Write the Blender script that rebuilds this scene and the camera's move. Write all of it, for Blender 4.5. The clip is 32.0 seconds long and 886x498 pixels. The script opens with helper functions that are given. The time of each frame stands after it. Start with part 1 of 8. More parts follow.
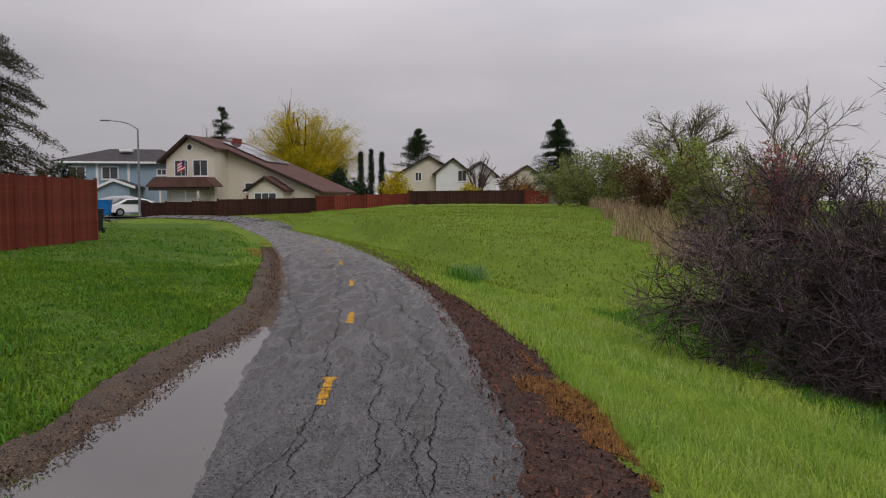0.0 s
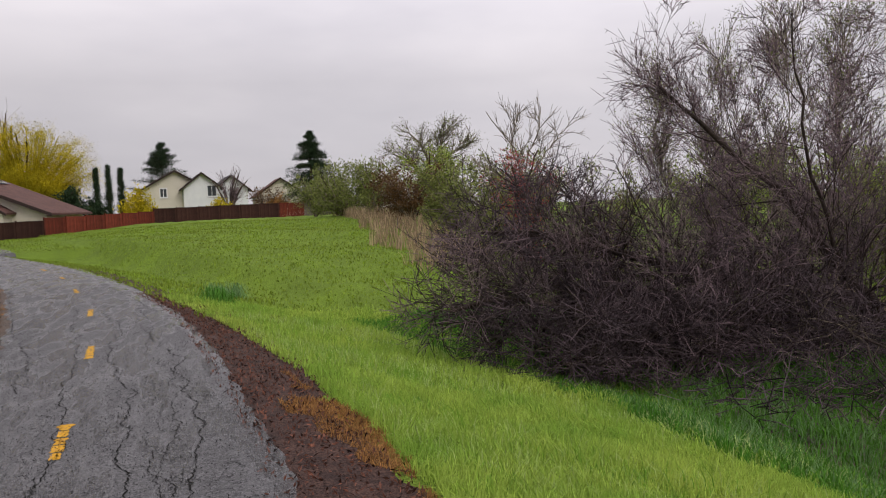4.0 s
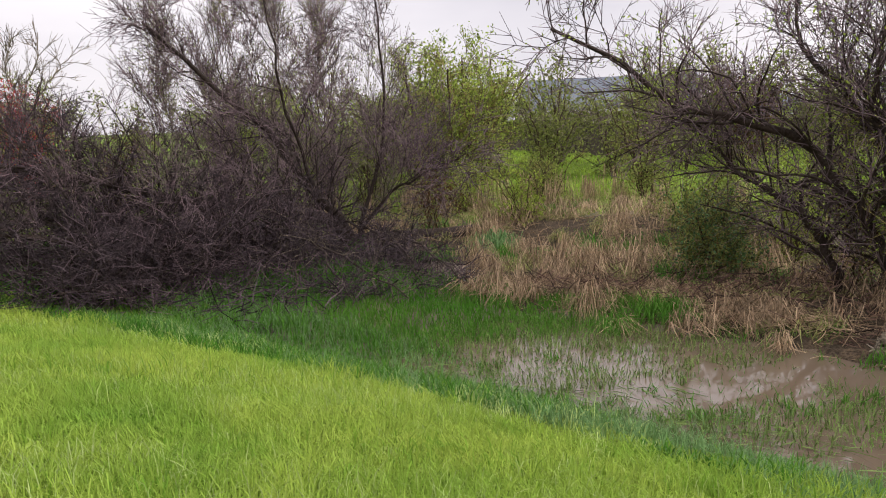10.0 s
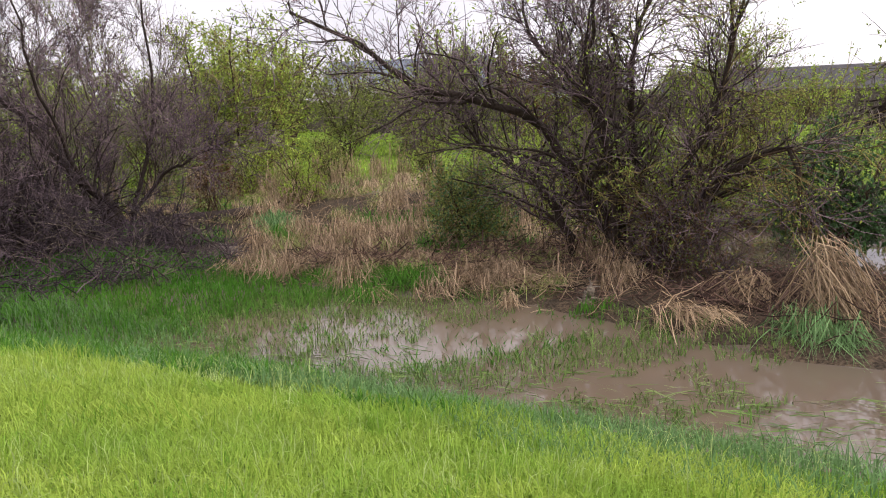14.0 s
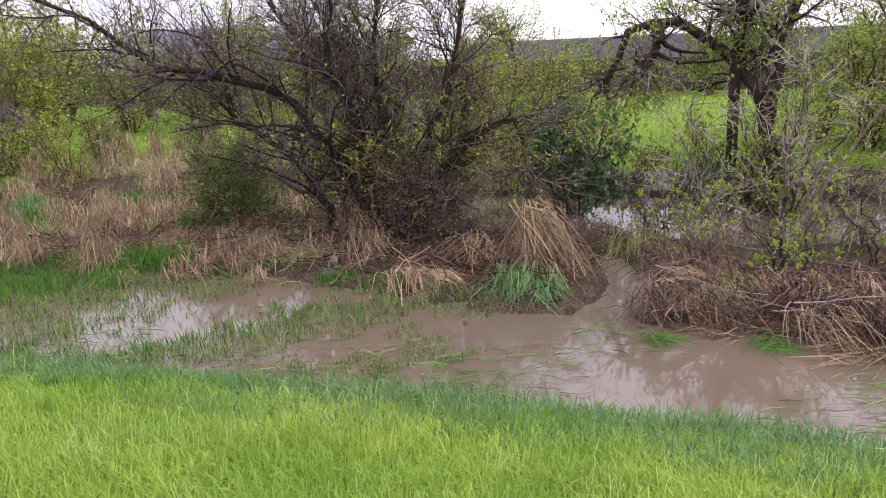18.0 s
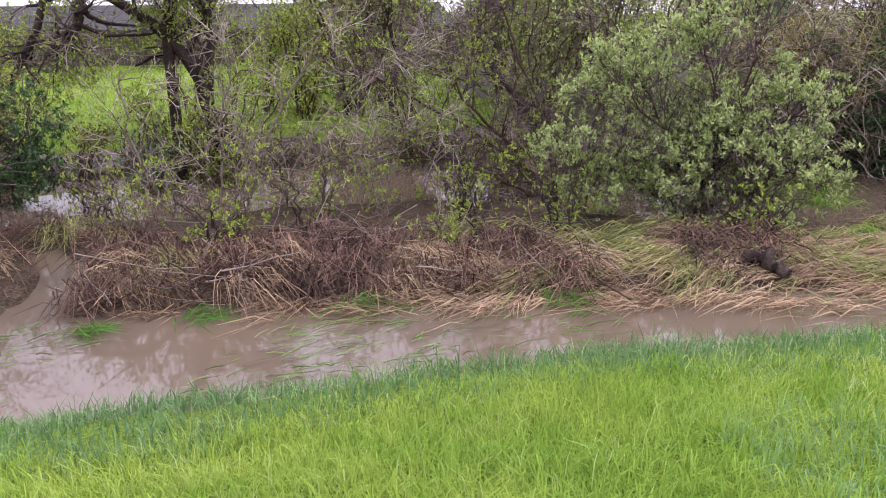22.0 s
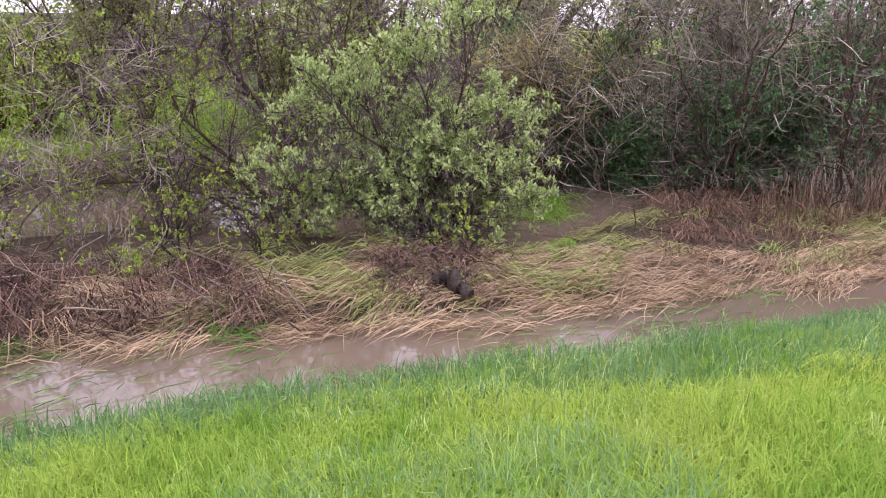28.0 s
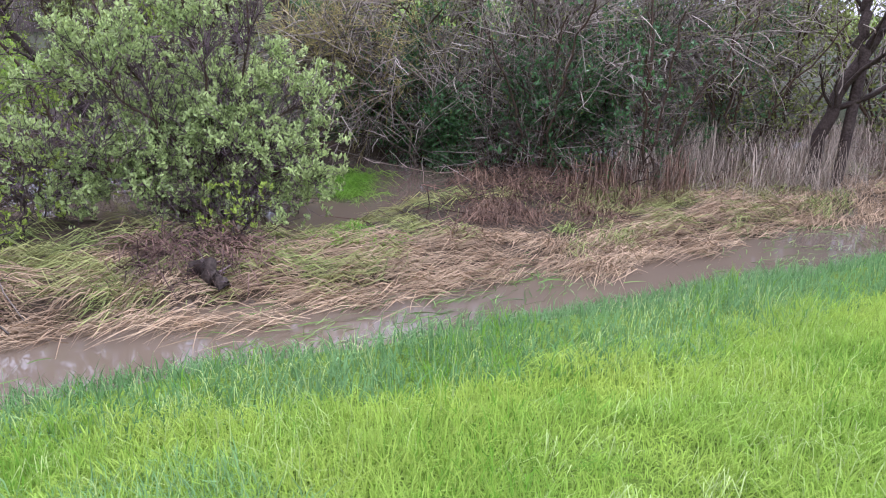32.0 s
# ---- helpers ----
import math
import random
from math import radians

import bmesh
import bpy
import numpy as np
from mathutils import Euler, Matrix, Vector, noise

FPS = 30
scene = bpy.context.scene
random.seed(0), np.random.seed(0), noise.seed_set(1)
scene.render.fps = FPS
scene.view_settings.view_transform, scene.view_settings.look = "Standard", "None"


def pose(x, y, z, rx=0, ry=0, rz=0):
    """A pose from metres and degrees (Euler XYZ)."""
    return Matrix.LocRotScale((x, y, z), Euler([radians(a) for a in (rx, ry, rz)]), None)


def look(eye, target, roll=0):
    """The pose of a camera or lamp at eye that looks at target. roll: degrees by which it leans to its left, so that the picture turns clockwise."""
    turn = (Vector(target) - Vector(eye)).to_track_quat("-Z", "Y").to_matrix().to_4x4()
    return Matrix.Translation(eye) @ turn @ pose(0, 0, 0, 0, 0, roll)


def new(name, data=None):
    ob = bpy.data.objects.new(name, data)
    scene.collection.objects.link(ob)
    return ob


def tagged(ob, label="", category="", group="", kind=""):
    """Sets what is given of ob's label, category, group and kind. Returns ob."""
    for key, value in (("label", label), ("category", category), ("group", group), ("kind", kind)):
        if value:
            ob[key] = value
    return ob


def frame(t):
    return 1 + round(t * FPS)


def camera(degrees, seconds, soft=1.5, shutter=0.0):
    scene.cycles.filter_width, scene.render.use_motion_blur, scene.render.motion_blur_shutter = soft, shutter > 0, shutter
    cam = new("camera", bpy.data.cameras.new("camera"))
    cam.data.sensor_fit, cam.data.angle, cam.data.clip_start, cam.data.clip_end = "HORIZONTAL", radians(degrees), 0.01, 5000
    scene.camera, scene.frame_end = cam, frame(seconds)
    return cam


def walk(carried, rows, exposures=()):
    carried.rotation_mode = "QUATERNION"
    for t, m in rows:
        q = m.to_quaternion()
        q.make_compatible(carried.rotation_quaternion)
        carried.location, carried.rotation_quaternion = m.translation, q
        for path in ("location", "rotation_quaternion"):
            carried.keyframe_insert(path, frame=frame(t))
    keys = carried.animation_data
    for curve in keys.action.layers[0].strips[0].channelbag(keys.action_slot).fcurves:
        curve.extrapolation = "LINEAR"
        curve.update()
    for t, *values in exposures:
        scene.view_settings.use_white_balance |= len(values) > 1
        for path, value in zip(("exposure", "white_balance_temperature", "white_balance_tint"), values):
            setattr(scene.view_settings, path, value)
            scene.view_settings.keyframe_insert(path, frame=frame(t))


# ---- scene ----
cam = camera(59.4, 32.0, 1.1)
SKY, SUN = 0.8, 0.9
EXPOSURES = [(0, -0.25, 6500, 10), (2.5, -0.22, 6500, 10), (5, 0.3, 6550, 9), (7, 0.36, 6600, 8), (9, 0.56, 6600, 9), (11, 0.7, 6550, 9), (13, 0.8, 6500, 10), (17, 1.0, 6150, 15), (20, 1.06, 6000, 20), (26, 1.26, 6000, 23), (30, 1.25, 5950, 22), (31, 1.36, 5700, 19), (32, 1.38, 5350, 16)]
PATH = [
    (0, (0.598, 0.615, 1.601), (0.630, 4.607, 1.349), -0.05),
    (0.5, (0.616, 0.616, 1.599), (0.729, 4.607, 1.350), 0.00),
    (1, (0.633, 0.617, 1.595), (0.828, 4.605, 1.346), -0.14),
    (1.5, (0.646, 0.622, 1.599), (0.913, 4.605, 1.348), -0.10),
    (2, (0.653, 0.631, 1.593), (0.996, 4.609, 1.345), -0.08),
    (2.5, (0.657, 0.648, 1.584), (1.128, 4.612, 1.336), -0.10),
    (4.5, (0.611, 0.926, 1.600), (2.158, 4.605, 1.341), -3.22),
    (5, (0.655, 0.818, 1.610), (2.480, 4.356, 1.222), -3.26),
    (5.5, (0.867, 0.651, 1.624), (2.914, 4.050, 1.117), -2.69),
    (6, (0.951, 0.494, 1.632), (3.127, 3.809, 1.107), -2.90),
    (6.5, (0.889, 0.462, 1.644), (3.286, 3.621, 1.120), -4.13),
    (7, (0.764, 0.313, 1.665), (3.310, 3.357, 1.165), -3.38),
    (7.5, (0.653, 0.160, 1.653), (3.334, 3.087, 1.157), -1.77),
    (8, (0.609, -0.001, 1.624), (3.400, 2.818, 1.113), -1.43),
    (8.5, (0.581, -0.190, 1.599), (3.410, 2.582, 1.040), -0.93),
    (9, (0.533, -0.351, 1.589), (3.426, 2.348, 0.999), -1.35),
    (9.5, (0.461, -0.510, 1.590), (3.430, 2.098, 0.969), -1.94),
    (10, (0.433, -0.683, 1.591), (3.505, 1.796, 0.945), -2.09),
    (10.5, (0.462, -0.866, 1.585), (3.618, 1.502, 0.928), -2.28),
    (11, (0.467, -1.011, 1.576), (3.645, 1.328, 0.921), -2.13),
    (11.5, (0.416, -1.127, 1.561), (3.661, 1.113, 0.887), -2.15),
    (12, (0.377, -1.223, 1.549), (3.686, 0.904, 0.825), -1.87),
    (12.5, (0.403, -1.321, 1.540), (3.806, 0.645, 0.795), -1.38),
    (13, (0.461, -1.481, 1.531), (3.926, 0.369, 0.777), -2.35),
    (13.5, (0.512, -1.655, 1.532), (4.014, 0.122, 0.772), -2.55),
    (15.5, (0.615, -2.359, 1.578), (4.230, -0.862, 0.745), -2.41),
    (16, (0.594, -2.514, 1.589), (4.273, -1.194, 0.740), -3.38),
    (16.5, (0.525, -2.654, 1.594), (4.250, -1.482, 0.728), -4.04),
    (17, (0.480, -2.797, 1.597), (4.210, -1.683, 0.675), -2.82),
    (17.5, (0.501, -2.939, 1.600), (4.252, -1.918, 0.657), -2.17),
    (18, (0.552, -3.046, 1.594), (4.331, -2.150, 0.640), -2.55),
    (18.5, (0.652, -3.097, 1.582), (4.458, -2.593, 0.460), -1.42),
    (19, (0.739, -3.155, 1.571), (4.536, -3.290, 0.318), 1.31),
    (19.5, (0.732, -3.242, 1.563), (4.478, -3.905, 0.325), 1.91),
    (20, (0.612, -3.336, 1.562), (4.345, -4.201, 0.415), -0.10),
    (20.5, (0.596, -3.440, 1.550), (4.322, -4.353, 0.417), -1.48),
    (21, (0.684, -3.560, 1.536), (4.364, -4.643, 0.403), -0.93),
    (21.5, (0.703, -3.700, 1.546), (4.319, -4.981, 0.412), -1.38),
    (22, (0.602, -3.837, 1.565), (4.125, -5.341, 0.414), -0.92),
    (22.5, (0.554, -3.944, 1.581), (4.042, -5.539, 0.445), -0.95),
    (23, (0.615, -4.095, 1.572), (4.022, -5.864, 0.450), 0.77),
    (23.5, (0.624, -4.257, 1.580), (3.971, -6.164, 0.499), 0.76),
    (24, (0.488, -4.394, 1.577), (3.838, -6.302, 0.513), 0.35),
    (24.5, (0.392, -4.509, 1.573), (3.786, -6.367, 0.558), -0.12),
    (25, (0.415, -4.675, 1.553), (3.737, -6.653, 0.528), 0.05),
    (25.5, (0.447, -4.848, 1.554), (3.583, -7.089, 0.486), 1.26),
    (26, (0.379, -4.994, 1.554), (3.452, -7.303, 0.449), 0.63),
    (26.5, (0.278, -5.137, 1.567), (3.339, -7.474, 0.485), 1.19),
    (28.5, (0.116, -5.707, 1.596), (3.284, -7.889, 0.499), -0.38),
    (29, (0.074, -5.836, 1.601), (3.189, -8.126, 0.572), -1.57),
    (29.5, (0.053, -6.015, 1.599), (2.998, -8.515, 0.561), -1.40),
    (30, (0.016, -6.215, 1.592), (2.852, -8.847, 0.575), -0.31),
    (30.5, (-0.054, -6.399, 1.586), (2.738, -9.046, 0.488), 0.65),
    (31, (-0.078, -6.568, 1.584), (2.746, -9.133, 0.382), 0.61),
    (31.5, (-0.068, -6.748, 1.590), (2.685, -9.380, 0.368), 2.11),
    (32, (-0.085, -6.878, 1.583), (2.630, -9.547, 0.355), 2.20),
]
walk(cam, [(t, look(eye, target, roll)) for t, eye, target, roll in PATH], EXPOSURES)

# ---- world and light: an overcast sky, brighter overhead than at the horizon ----
world = bpy.data.worlds.new("overcast_sky")
scene.world = world
world.use_nodes = True
wn, wl = world.node_tree.nodes, world.node_tree.links
wn.clear()
w_out, w_bg = wn.new("ShaderNodeOutputWorld"), wn.new("ShaderNodeBackground")
w_sky = wn.new("ShaderNodeTexSky")
w_sky.sky_type, w_sky.sun_disc = "NISHITA", False
w_sky.sun_elevation, w_sky.sun_rotation = radians(38), radians(200)
w_scale = wn.new("ShaderNodeVectorMath")
w_scale.operation = "SCALE"
w_scale.inputs["Scale"].default_value = 0.08
wl.new(w_sky.outputs[0], w_scale.inputs[0])
w_co = wn.new("ShaderNodeTexCoord")
w_sep = wn.new("ShaderNodeSeparateXYZ")
wl.new(w_co.outputs["Generated"], w_sep.inputs[0])
w_map = wn.new("ShaderNodeMapping")
w_map.inputs["Scale"].default_value = (1.0, 1.0, 3.2)
wl.new(w_co.outputs["Generated"], w_map.inputs[0])
w_noise = wn.new("ShaderNodeTexNoise")
w_noise.inputs["Scale"].default_value, w_noise.inputs["Detail"].default_value = 1.7, 5
w_noise.inputs["Roughness"].default_value = 0.5
wl.new(w_map.outputs[0], w_noise.inputs["Vector"])
w_cloud = wn.new("ShaderNodeValToRGB")
w_cloud.color_ramp.elements[0].position, w_cloud.color_ramp.elements[0].color = 0.3, (0.52, 0.495, 0.55, 1)
w_cloud.color_ramp.elements[1].position, w_cloud.color_ramp.elements[1].color = 0.72, (0.80, 0.75, 0.79, 1)
wl.new(w_noise.outputs[0], w_cloud.inputs[0])
w_up = wn.new("ShaderNodeMapRange")
w_up.inputs["From Min"].default_value, w_up.inputs["From Max"].default_value = 0.16, 0.42
w_up.inputs["To Min"].default_value, w_up.inputs["To Max"].default_value = 1.0, 2.15
wl.new(w_sep.outputs["Z"], w_up.inputs["Value"])
w_mul = wn.new("ShaderNodeVectorMath")
w_mul.operation = "SCALE"
# the cloud cover is thinner to the east
w_east = wn.new("ShaderNodeMapRange")
w_east.interpolation_type = "SMOOTHSTEP"
w_east.inputs["From Min"].default_value, w_east.inputs["From Max"].default_value = -0.35, 0.7
w_east.inputs["To Min"].default_value, w_east.inputs["To Max"].default_value = 0.95, 1.18
wl.new(w_sep.outputs["X"], w_east.inputs["Value"])
w_thin = wn.new("ShaderNodeVectorMath")
w_thin.operation = "SCALE"
wl.new(w_cloud.outputs[0], w_thin.inputs[0])
wl.new(w_east.outputs[0], w_thin.inputs["Scale"])
wl.new(w_thin.outputs[0], w_mul.inputs[0])
wl.new(w_up.outputs[0], w_mul.inputs["Scale"])
w_mix = wn.new("ShaderNodeMix")
w_mix.data_type = "RGBA"
w_mix.inputs["Factor"].default_value = 0.93
wl.new(w_scale.outputs[0], w_mix.inputs["A"])
wl.new(w_mul.outputs[0], w_mix.inputs["B"])
wl.new(w_mix.outputs["Result"], w_bg.inputs[0])
w_bg.inputs[1].default_value = SKY
wl.new(w_bg.outputs[0], w_out.inputs[0])

sun_data = bpy.data.lights.new("sun", "SUN")
sun_data.energy, sun_data.angle, sun_data.color = SUN, radians(25), (1.0, 0.96, 0.9)
sun_lamp = new("sun", sun_data)
sun_lamp.matrix_world = look((0, 0, 60), (-18, 50, 18))


# ---- materials ----
def mat(name, col, col2=None, scale=3.0, rough=0.8, bump=0.0, bump_scale=40.0, island=0.0, rnd=0.0, metal=0.0, leaf=0.0, spec=0.1, fine=0.0):
    """A node material: two colours over a two-scale noise, fine relief, variation by piece or by object, and light through leaves."""
    m = bpy.data.materials.new(name)
    m.use_nodes = True
    n, k = m.node_tree.nodes, m.node_tree.links
    b = n["Principled BSDF"]
    b.inputs["Roughness"].default_value, b.inputs["Metallic"].default_value = rough, metal
    b.inputs["Specular IOR Level"].default_value = spec
    co = n.new("ShaderNodeTexCoord")
    no = n.new("ShaderNodeTexNoise")
    no.inputs["Scale"].default_value, no.inputs["Detail"].default_value, no.inputs["Roughness"].default_value = scale, 6, 0.65
    k.new(co.outputs["Object"], no.inputs["Vector"])
    ra = n.new("ShaderNodeValToRGB")
    ra.color_ramp.elements[0].position, ra.color_ramp.elements[1].position = 0.32, 0.68
    ra.color_ramp.elements[0].color = (*col, 1)
    ra.color_ramp.elements[1].color = (*(col2 or [c * 0.7 for c in col]), 1)
    k.new(no.outputs[0], ra.inputs[0])
    out = ra.outputs[0]
    for amount, source in ((island, "Geometry"), (rnd, "Object")):
        if amount:
            g = n.new("ShaderNodeNewGeometry" if source == "Geometry" else "ShaderNodeObjectInfo")
            r = n.new("ShaderNodeMapRange")
            r.inputs["To Min"].default_value, r.inputs["To Max"].default_value = 1 - amount, 1 + amount
            k.new(g.outputs["Random Per Island" if source == "Geometry" else "Random"], r.inputs[0])
            v = n.new("ShaderNodeVectorMath")
            v.operation = "SCALE"
            k.new(out, v.inputs[0])
            k.new(r.outputs[0], v.inputs["Scale"])
            out = v.outputs[0]
    if fine:
        f = n.new("ShaderNodeTexNoise")
        f.inputs["Scale"].default_value, f.inputs["Detail"].default_value = bump_scale, 3
        k.new(co.outputs["Object"], f.inputs["Vector"])
        r = n.new("ShaderNodeMapRange")
        r.inputs["From Min"].default_value, r.inputs["From Max"].default_value = 0.36, 0.64
        r.inputs["To Min"].default_value, r.inputs["To Max"].default_value = 1 - fine, 1 + fine
        k.new(f.outputs[0], r.inputs[0])
        v = n.new("ShaderNodeVectorMath")
        v.operation = "SCALE"
        k.new(out, v.inputs[0])
        k.new(r.outputs[0], v.inputs["Scale"])
        out = v.outputs[0]
    k.new(out, b.inputs["Base Color"])
    if bump:
        h = n.new("ShaderNodeTexNoise")
        h.inputs["Scale"].default_value, h.inputs["Detail"].default_value = bump_scale, 4
        k.new(co.outputs["Object"], h.inputs["Vector"])
        u = n.new("ShaderNodeBump")
        u.inputs["Strength"].default_value, u.inputs["Distance"].default_value = min(1.0, bump), 0.02
        k.new(h.outputs[0], u.inputs["Height"])
        k.new(u.outputs[0], b.inputs["Normal"])
    if leaf:
        tr = n.new("ShaderNodeBsdfTranslucent")
        k.new(out, tr.inputs[0])
        mx = n.new("ShaderNodeMixShader")
        mx.inputs[0].default_value = leaf
        k.new(b.outputs[0], mx.inputs[1])
        k.new(tr.outputs[0], mx.inputs[2])
        k.new(mx.outputs[0], n["Material Output"].inputs[0])
    return m


M_SOIL = mat("soil", (0.055, 0.05, 0.03), (0.035, 0.045, 0.018), 1.3, 0.95, 0.6, 30, fine=0.3)
M_TURF = mat("turf_ground", (0.14, 0.215, 0.022), (0.10, 0.15, 0.02), 0.6, 0.95, 0.8, 45, fine=0.45)
M_LAWNBASE = mat("lawn_turf", (0.05, 0.105, 0.012), (0.085, 0.145, 0.018), 1.1, 0.95, 0.8, 40, fine=0.5)
M_MUD = mat("wet_mud", (0.11, 0.075, 0.045), (0.06, 0.045, 0.028), 1.5, 0.45, 0.5, 25, fine=0.3, spec=0.4)
M_ASPHALT = mat("wet_asphalt", (0.095, 0.092, 0.093), (0.068, 0.066, 0.067), 0.9, 0.5, 0.8, 120, fine=0.3, spec=0.5)
an, ak = M_ASPHALT.node_tree.nodes, M_ASPHALT.node_tree.links
a_co, a_map, a_no, a_ra = an.new("ShaderNodeTexCoord"), an.new("ShaderNodeMapping"), an.new("ShaderNodeTexNoise"), an.new("ShaderNodeMapRange")
a_map.inputs["Scale"].default_value = (2.6, 0.5, 1.0)
a_no.inputs["Scale"].default_value, a_no.inputs["Detail"].default_value = 1.3, 5
a_ra.inputs["From Min"].default_value, a_ra.inputs["From Max"].default_value = 0.42, 0.56
a_ra.inputs["To Min"].default_value, a_ra.inputs["To Max"].default_value = 0.62, 0.16
ak.new(a_co.outputs["Object"], a_map.inputs[0])
ak.new(a_map.outputs[0], a_no.inputs["Vector"])
ak.new(a_no.outputs[0], a_ra.inputs[0])
ak.new(a_ra.outputs[0], an["Principled BSDF"].inputs["Roughness"])
# aggregate: pale and dark stones set in the binder
a_vo, a_hsv, a_mu = an.new("ShaderNodeTexVoronoi"), an.new("ShaderNodeMapRange"), an.new("ShaderNodeVectorMath")
a_vo.inputs["Scale"].default_value = 75
a_sep = an.new("ShaderNodeSeparateColor")
ak.new(a_co.outputs["Object"], a_vo.inputs["Vector"])
ak.new(a_vo.outputs["Color"], a_sep.inputs[0])
ak.new(a_sep.outputs[0], a_hsv.inputs[0])
a_hsv.inputs["To Min"].default_value, a_hsv.inputs["To Max"].default_value = 0.3, 1.75
a_mu.operation = "SCALE"
ak.new(an["Principled BSDF"].inputs["Base Color"].links[0].from_socket, a_mu.inputs[0])
ak.new(a_hsv.outputs[0], a_mu.inputs["Scale"])
ak.new(a_mu.outputs[0], an["Principled BSDF"].inputs["Base Color"])
M_CRACK = mat("crack_filling", (0.006, 0.006, 0.006), (0.012, 0.011, 0.009), 9, 0.95, spec=0.1)
M_YELLOW = mat("worn_yellow_paint", (0.62, 0.33, 0.015), (0.45, 0.24, 0.02), 14, 0.55, 0.4, 120, fine=0.2)
M_MULCH = mat("bark_mulch", (0.075, 0.043, 0.034), (0.026, 0.017, 0.015), 6, 0.8, 1.0, 60, island=0.9, fine=0.6)
M_CHIP = mat("red_bark_chips", (0.17, 0.07, 0.045), (0.04, 0.02, 0.016), 30, 0.7, island=0.95)
M_LEAFLIT = mat("leaf_litter", (0.16, 0.10, 0.06), (0.05, 0.035, 0.026), 20, 0.7, island=0.9, spec=0.3)
M_DRY = mat("dry_orange_grass", (0.36, 0.19, 0.065), (0.22, 0.11, 0.04), 3, 0.85, island=0.5, leaf=0.2)
M_GRIT = mat("asphalt_grit", (0.15, 0.147, 0.15), (0.065, 0.063, 0.065), 40, 0.6, island=0.8)
M_STRAW = mat("flattened_straw", (0.45, 0.335, 0.21), (0.26, 0.18, 0.11), 2, 0.75, island=0.55, leaf=0.2)
M_REED = mat("dead_reeds", (0.44, 0.33, 0.21), (0.22, 0.15, 0.095), 1.5, 0.8, island=0.55, leaf=0.2)
M_PALEREED = mat("bleached_reeds", (0.40, 0.34, 0.26), (0.26, 0.20, 0.15), 1.5, 0.8, island=0.45, leaf=0.2)
M_DEADSTALK = mat("brown_reed_stalks", (0.24, 0.155, 0.10), (0.12, 0.075, 0.055), 1.5, 0.8, island=0.5, leaf=0.1)
M_BOG = mat("drowned_grass", (0.10, 0.20, 0.035), (0.17, 0.22, 0.07), 0.8, 0.5, island=0.5, leaf=0.2)
M_FLATGREEN = mat("flattened_green_grass", (0.22, 0.28, 0.08), (0.30, 0.27, 0.11), 1.0, 0.65, island=0.55, leaf=0.25)
M_DEADWEED = mat("dead_brown_stalks", (0.20, 0.125, 0.092), (0.045, 0.028, 0.024), 1.2, 0.85, island=0.8)
M_GRASS = mat("bright_spring_grass", (0.21, 0.36, 0.05), (0.40, 0.50, 0.09), 0.8, 0.6, island=0.24, leaf=0.35)
M_HOLLOW = mat("dull_hollow_grass", (0.20, 0.30, 0.03), (0.16, 0.20, 0.03), 0.35, 0.7, island=0.35, leaf=0.3)
M_TWIG_D = mat("black_brown_twigs", (0.10, 0.073, 0.081), (0.038, 0.028, 0.032), 2, 0.75, island=0.85)
M_LICHEN = mat("lichen_yellow_twigs", (0.42, 0.36, 0.14), (0.26, 0.22, 0.09), 2, 0.8, island=0.5)
M_TWIG_L = mat("pale_grey_twigs", (0.40, 0.345, 0.285), (0.24, 0.20, 0.165), 2, 0.8, island=0.6)
M_GRASS_P = mat("pale_grass", (0.46, 0.55, 0.22), (0.40, 0.50, 0.16), 0.5, 0.5, island=0.3, leaf=0.35)
M_DIRT = mat("muddy_gravel_verge", (0.11, 0.075, 0.05), (0.055, 0.042, 0.033), 3.5, 0.55, 1.0, 70, fine=0.8)
M_PUDDLE = mat("puddle_water", (0.06, 0.053, 0.048), (0.075, 0.065, 0.057), 1.0, 0.05, 0.02, 6, spec=0.5)
M_LITTER = mat("reed_litter", (0.085, 0.06, 0.038), (0.03, 0.024, 0.016), 3.5, 0.85, 1.0, 28, fine=0.6)
M_GRASS2 = mat("deep_green_grass", (0.06, 0.19, 0.02), (0.09, 0.21, 0.025), 0.5, 0.6, island=0.35, leaf=0.3)
M_GRASS2B = mat("mid_green_grass", (0.15, 0.30, 0.03), (0.20, 0.34, 0.04), 0.6, 0.6, island=0.25, leaf=0.35)
M_GRASS3 = mat("blue_green_grass", (0.18, 0.30, 0.12), (0.13, 0.235, 0.08), 0.8, 0.6, island=0.3, leaf=0.3)
M_TUSSOCK = mat("soft_blue_green_grass", (0.25, 0.40, 0.17), (0.19, 0.32, 0.11), 0.8, 0.6, island=0.3, leaf=0.35)
M_LAWN = mat("lawn_weeds", (0.055, 0.15, 0.012), (0.15, 0.24, 0.02), 0.9, 0.6, island=0.55, leaf=0.3)
M_BARK = mat("dark_wet_bark", (0.035, 0.025, 0.021), (0.06, 0.045, 0.036), 5, 0.75, 0.9, 30, fine=0.3)
M_BARK_G = mat("lichen_grey_bark", (0.21, 0.175, 0.13), (0.11, 0.09, 0.065), 4, 0.85, 0.8, 30, island=0.45, fine=0.4)
M_BARK_B = mat("brown_bark", (0.09, 0.06, 0.04), (0.05, 0.035, 0.025), 4, 0.85, 0.8, 30, island=0.25, fine=0.3)
M_TWIG_P = mat("purple_brown_twigs", (0.19, 0.137, 0.146), (0.085, 0.06, 0.065), 2, 0.75, island=0.8)
